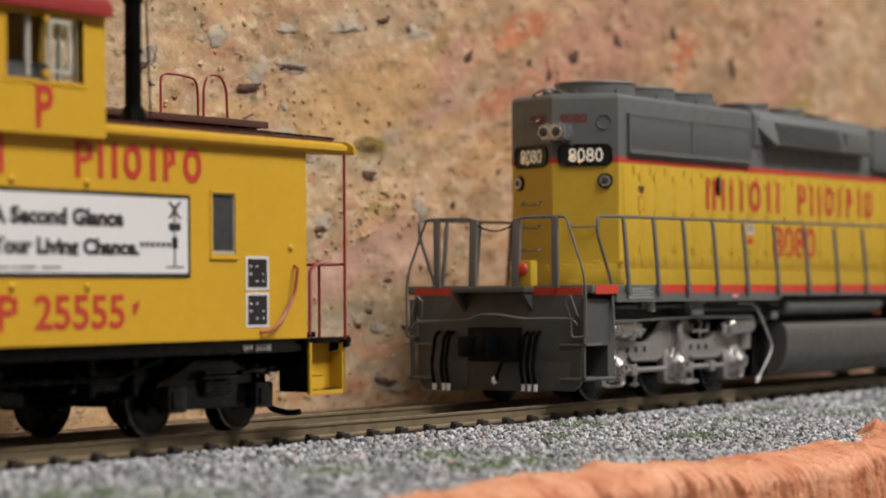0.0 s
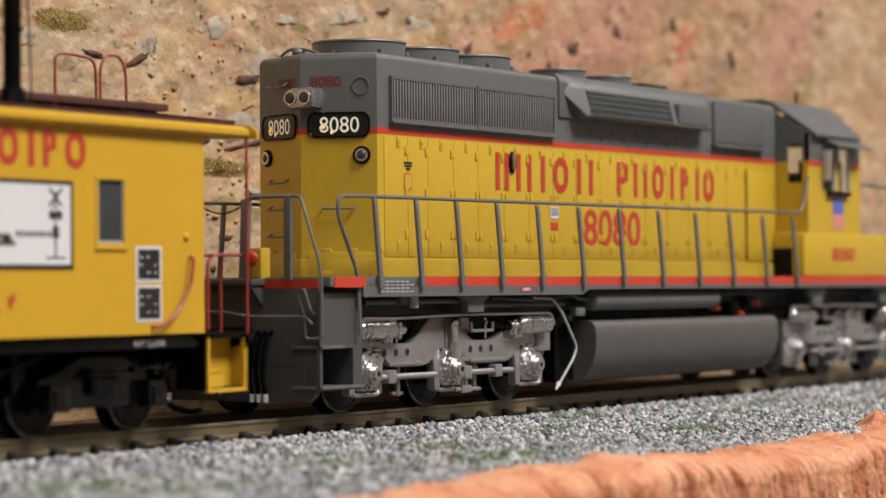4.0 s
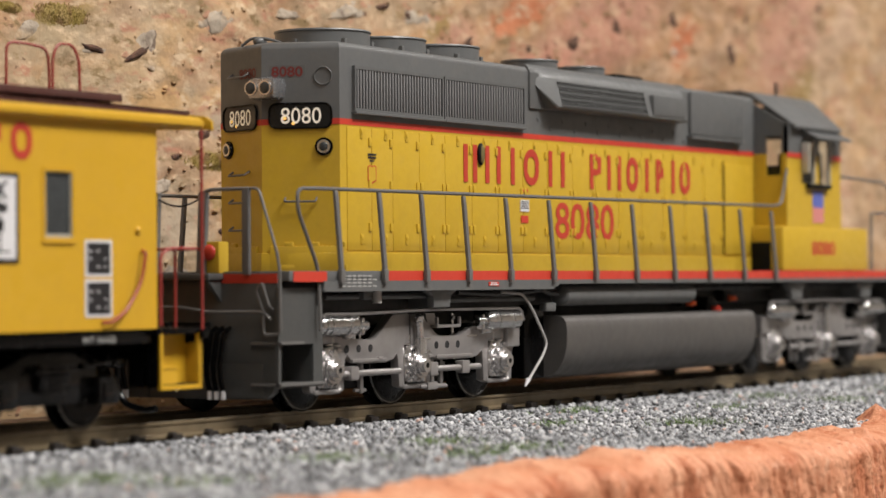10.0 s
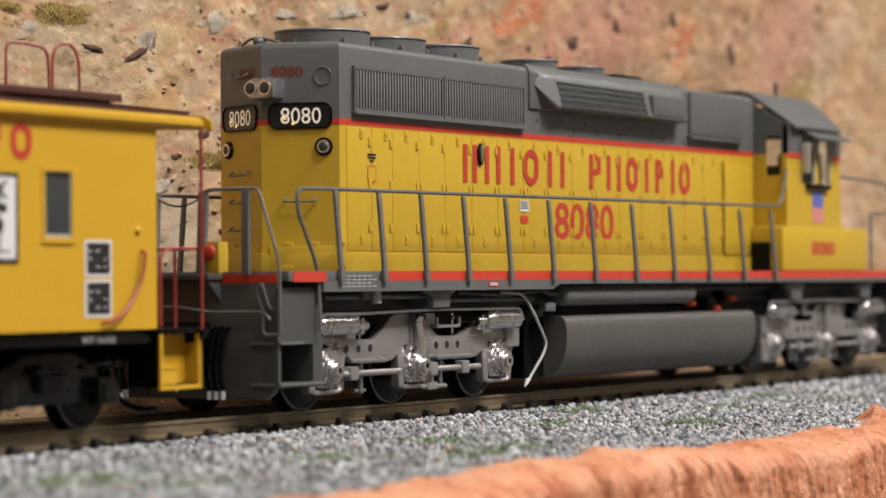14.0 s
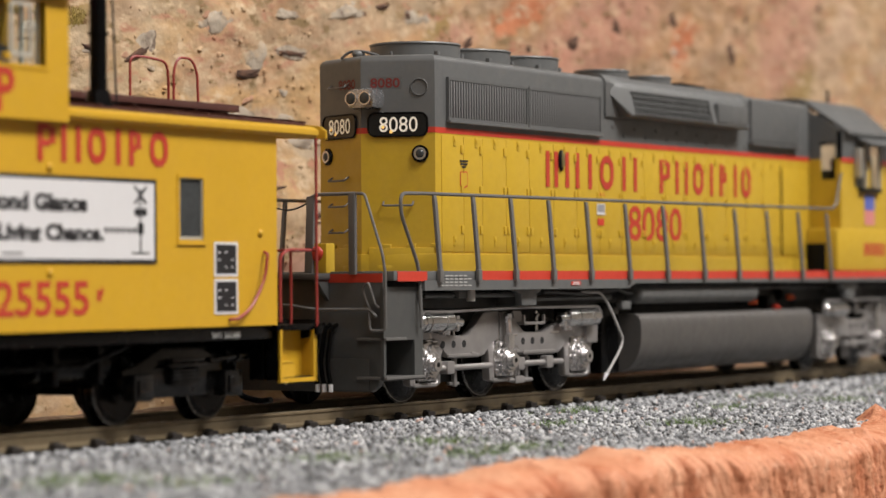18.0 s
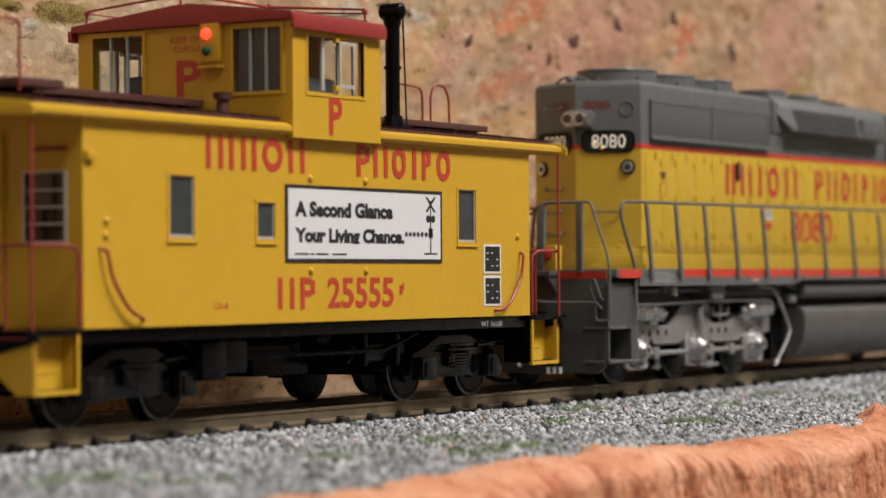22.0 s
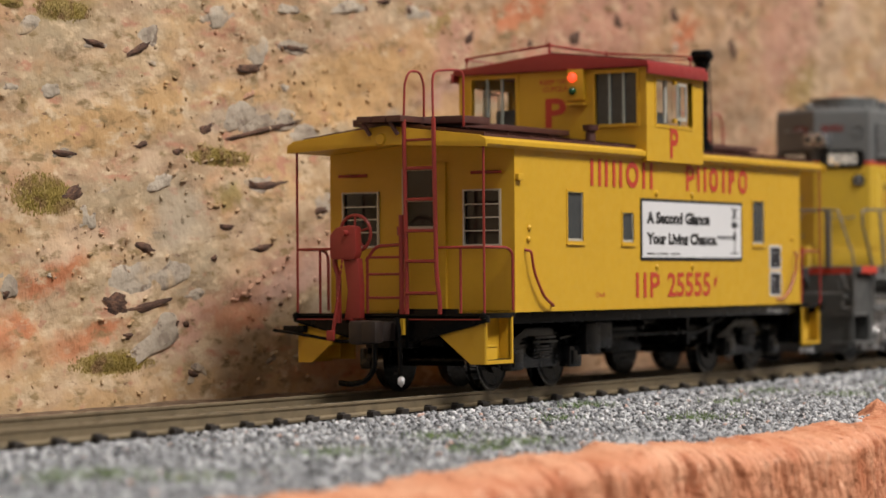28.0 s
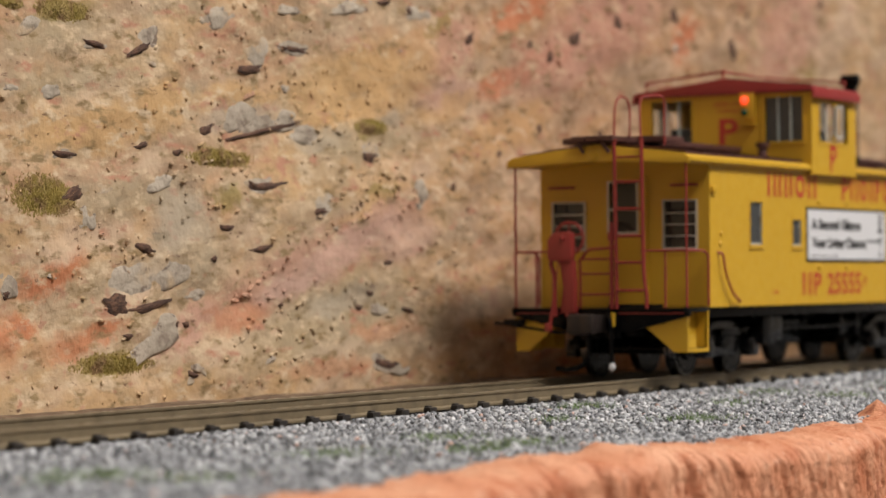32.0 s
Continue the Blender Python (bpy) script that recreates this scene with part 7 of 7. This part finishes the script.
# underframe, tanks, trucks
part("side_sill", box(B(), X0 + 0.02, X1 - 0.02, -1.44, 1.44, 0.93, 1.07, 0.01), BLACK, caboose, "black side sill")
text("sill_print", "WT 56500", caboose, PALEPRINT, (-6.98, -6.42, 0.955, 1.03), "y", -1.446, 0.01, "pale weight marking")
part("centre_sill", box(B(), X0, X1, -0.35, 0.35, 0.62, 0.95, 0.02), BLACK, caboose)
bm = rod(B(), (-9.6, -0.95, 0.72), (-8.4, -0.95, 0.72), 0.19, 18)
for x in (-9.4, -8.65):
    box(bm, x - 0.04, x + 0.04, -1.2, -0.7, 0.5, 0.95, 0.01)
part("air_tank", bm, BLACK, caboose, "black air tank")
bm = rod(B(), (-11.9, -1.0, 0.78), (-10.9, -1.0, 0.78), 0.12, 16)
ball(bm, (-10.85, -1.05, 0.80), 0.13)
part("brake_cylinder", bm, BLACK, caboose, "black brake cylinder")
part("battery_box", box(B(), -12.9, -12.0, -1.25, -0.6, 0.52, 0.92, 0.03), BLACK, caboose)
part("equipment_box", box(B(), -11.0, -9.8, -0.6, 0.8, 0.42, 0.92, 0.03), BLACK, caboose)
part("truss_pipe", tube(B(), [(-13.2, -1.2, 0.9), (-12.6, -1.2, 0.70), (-9.0, -1.2, 0.70), (-8.2, -1.2, 0.9)], 0.03), BLACK, caboose)
part("generator_box", box(B(), -13.0, -12.55, -1.35, -0.9, 0.45, 0.9, 0.03), BLACK, caboose)


GLOSSBLACK = mat("glossy_black_truck", (0.0035, 0.0035, 0.0037), 0.18, vary=0.2, bump=0.03, spec=0.5)


def bogie(c):
    base = part("truck", box(B(), c - 0.25, c + 0.25, -1.0, 1.0, 0.45, 0.80, 0.03), BLACK, caboose, "black two-axle truck with leaf springs")
    for side in (-1, 1):
        bm = prism(B(), [(c - 1.05, 0.62), (c - 0.75, 0.70), (c - 0.35, 0.86), (c + 0.35, 0.86), (c + 0.75, 0.70), (c + 1.05, 0.62), (c + 1.05, 0.42), (c + 0.7, 0.42), (c + 0.45, 0.30), (c - 0.45, 0.30), (c - 0.7, 0.42), (c - 1.05, 0.42)], "y", side * 1.0, side * 1.1, 0.015)
        part("side_frame", bm, GLOSSBLACK, base)
        bm = B()
        for k in range(5):
            box(bm, c - 0.26 + 0.03 * (4 - k), c + 0.26 - 0.03 * (4 - k), side * 1.1, side * 1.2, 0.42 + 0.04 * k, 0.45 + 0.04 * k, 0.008)
        for hx in (-0.17, 0.17):
            coil = [(c + hx + 0.07 * math.cos(q * 0.6), side * 1.13 + 0.07 * math.sin(q * 0.6), 0.43 + 0.0042 * q) for q in range(64)]
            tube(bm, coil, 0.016, 6)
        for a, b, z in ((-0.36, 0.36, 0.66), (-0.30, 0.30, 0.72)):
            box(bm, c + a, c + b, side * 1.06, side * 1.22, z - 0.02, z + 0.02, 0.01)
        part("leaf_spring", bm, GLOSSBLACK, base)
        bm = rod(B(), (c + 0.42, side * 1.18, 0.70), (c + 0.95, side * 1.18, 0.74), 0.035, 10)
        rod(bm, (c + 0.95, side * 1.18, 0.74), (c + 1.15, side * 1.18, 0.74), 0.055, 12)
        part("brake_rod", bm, GLOSSBLACK, base)
        for dx in (-0.84, 0.84):
            bm = box(B(), c + dx - 0.17, c + dx + 0.17, side * 1.06, side * 1.24, 0.28, 0.58, 0.03)
            box(bm, c + dx - 0.12, c + dx + 0.12, side * 1.24, side * 1.27, 0.32, 0.52, 0.015)
            part("journal_box", bm, GLOSSBLACK, base)
    for dx in (-0.84, 0.84):
        wheelset(caboose, c + dx, 0.42, "caboose")


bogie(-13.95)
bogie(-7.1)


# ---- movement: the engine backs onto the caboose, rests, then draws it away ----
TRAVEL = [(0, 7.52), (1, 5.727), (2, 3.924), (2.633, 2.88), (3, 2.216), (3.5, 1.487), (4, 0.86), (4.5, 0.44), (5, 0.18), (5.5, 0.057), (6, 0.002), (7, 0.0), (15.75, 0.0),
          (16, 0.045), (16.25, 0.19), (16.5, 0.408), (17, 1.012), (17.5, 1.62), (18, 2.286), (19, 3.706), (20, 5.206), (21, 6.735), (22, 8.251), (23, 9.795), (24, 11.293),
          (25, 12.801), (26.5, 15.08), (28, 17.363), (29, 18.881), (30, 20.416), (31, 21.938), (32, 23.436)]


def travelled(t, whose):
    if whose == "caboose" and t < 2.633:
        return 2.88
    for (a, p), (b, q) in zip(TRAVEL, TRAVEL[1:]):
        if t <= b:
            return p + (q - p) * (t - a) / (b - a)
    return TRAVEL[-1][1]


def motions():
    walk(loco, [(t, pose(s * K, 0, 0)) for t, s in TRAVEL])
    walk(caboose, [(0, pose(2.88 * K, 0, 0)), (2.5, pose(2.88 * K, 0, 0))] + [(t, pose(s * K, 0, 0)) for t, s in TRAVEL if t > 2.6])
    for ob, x, r, whose in ROLLERS:
        rows, last = [], None
        for k in range(129):
            t = k * 0.25
            s = travelled(t, whose)
            if last is not None and abs(s - last) < 1e-6 and 0 < k < 128 and abs(travelled(t + 0.25, whose) - s) < 1e-6:
                continue
            last = s
            rows.append((t, pose(x * K, 0, r * K, 0, math.degrees(s / r), 0)))
        walk(ob, rows)


motions()
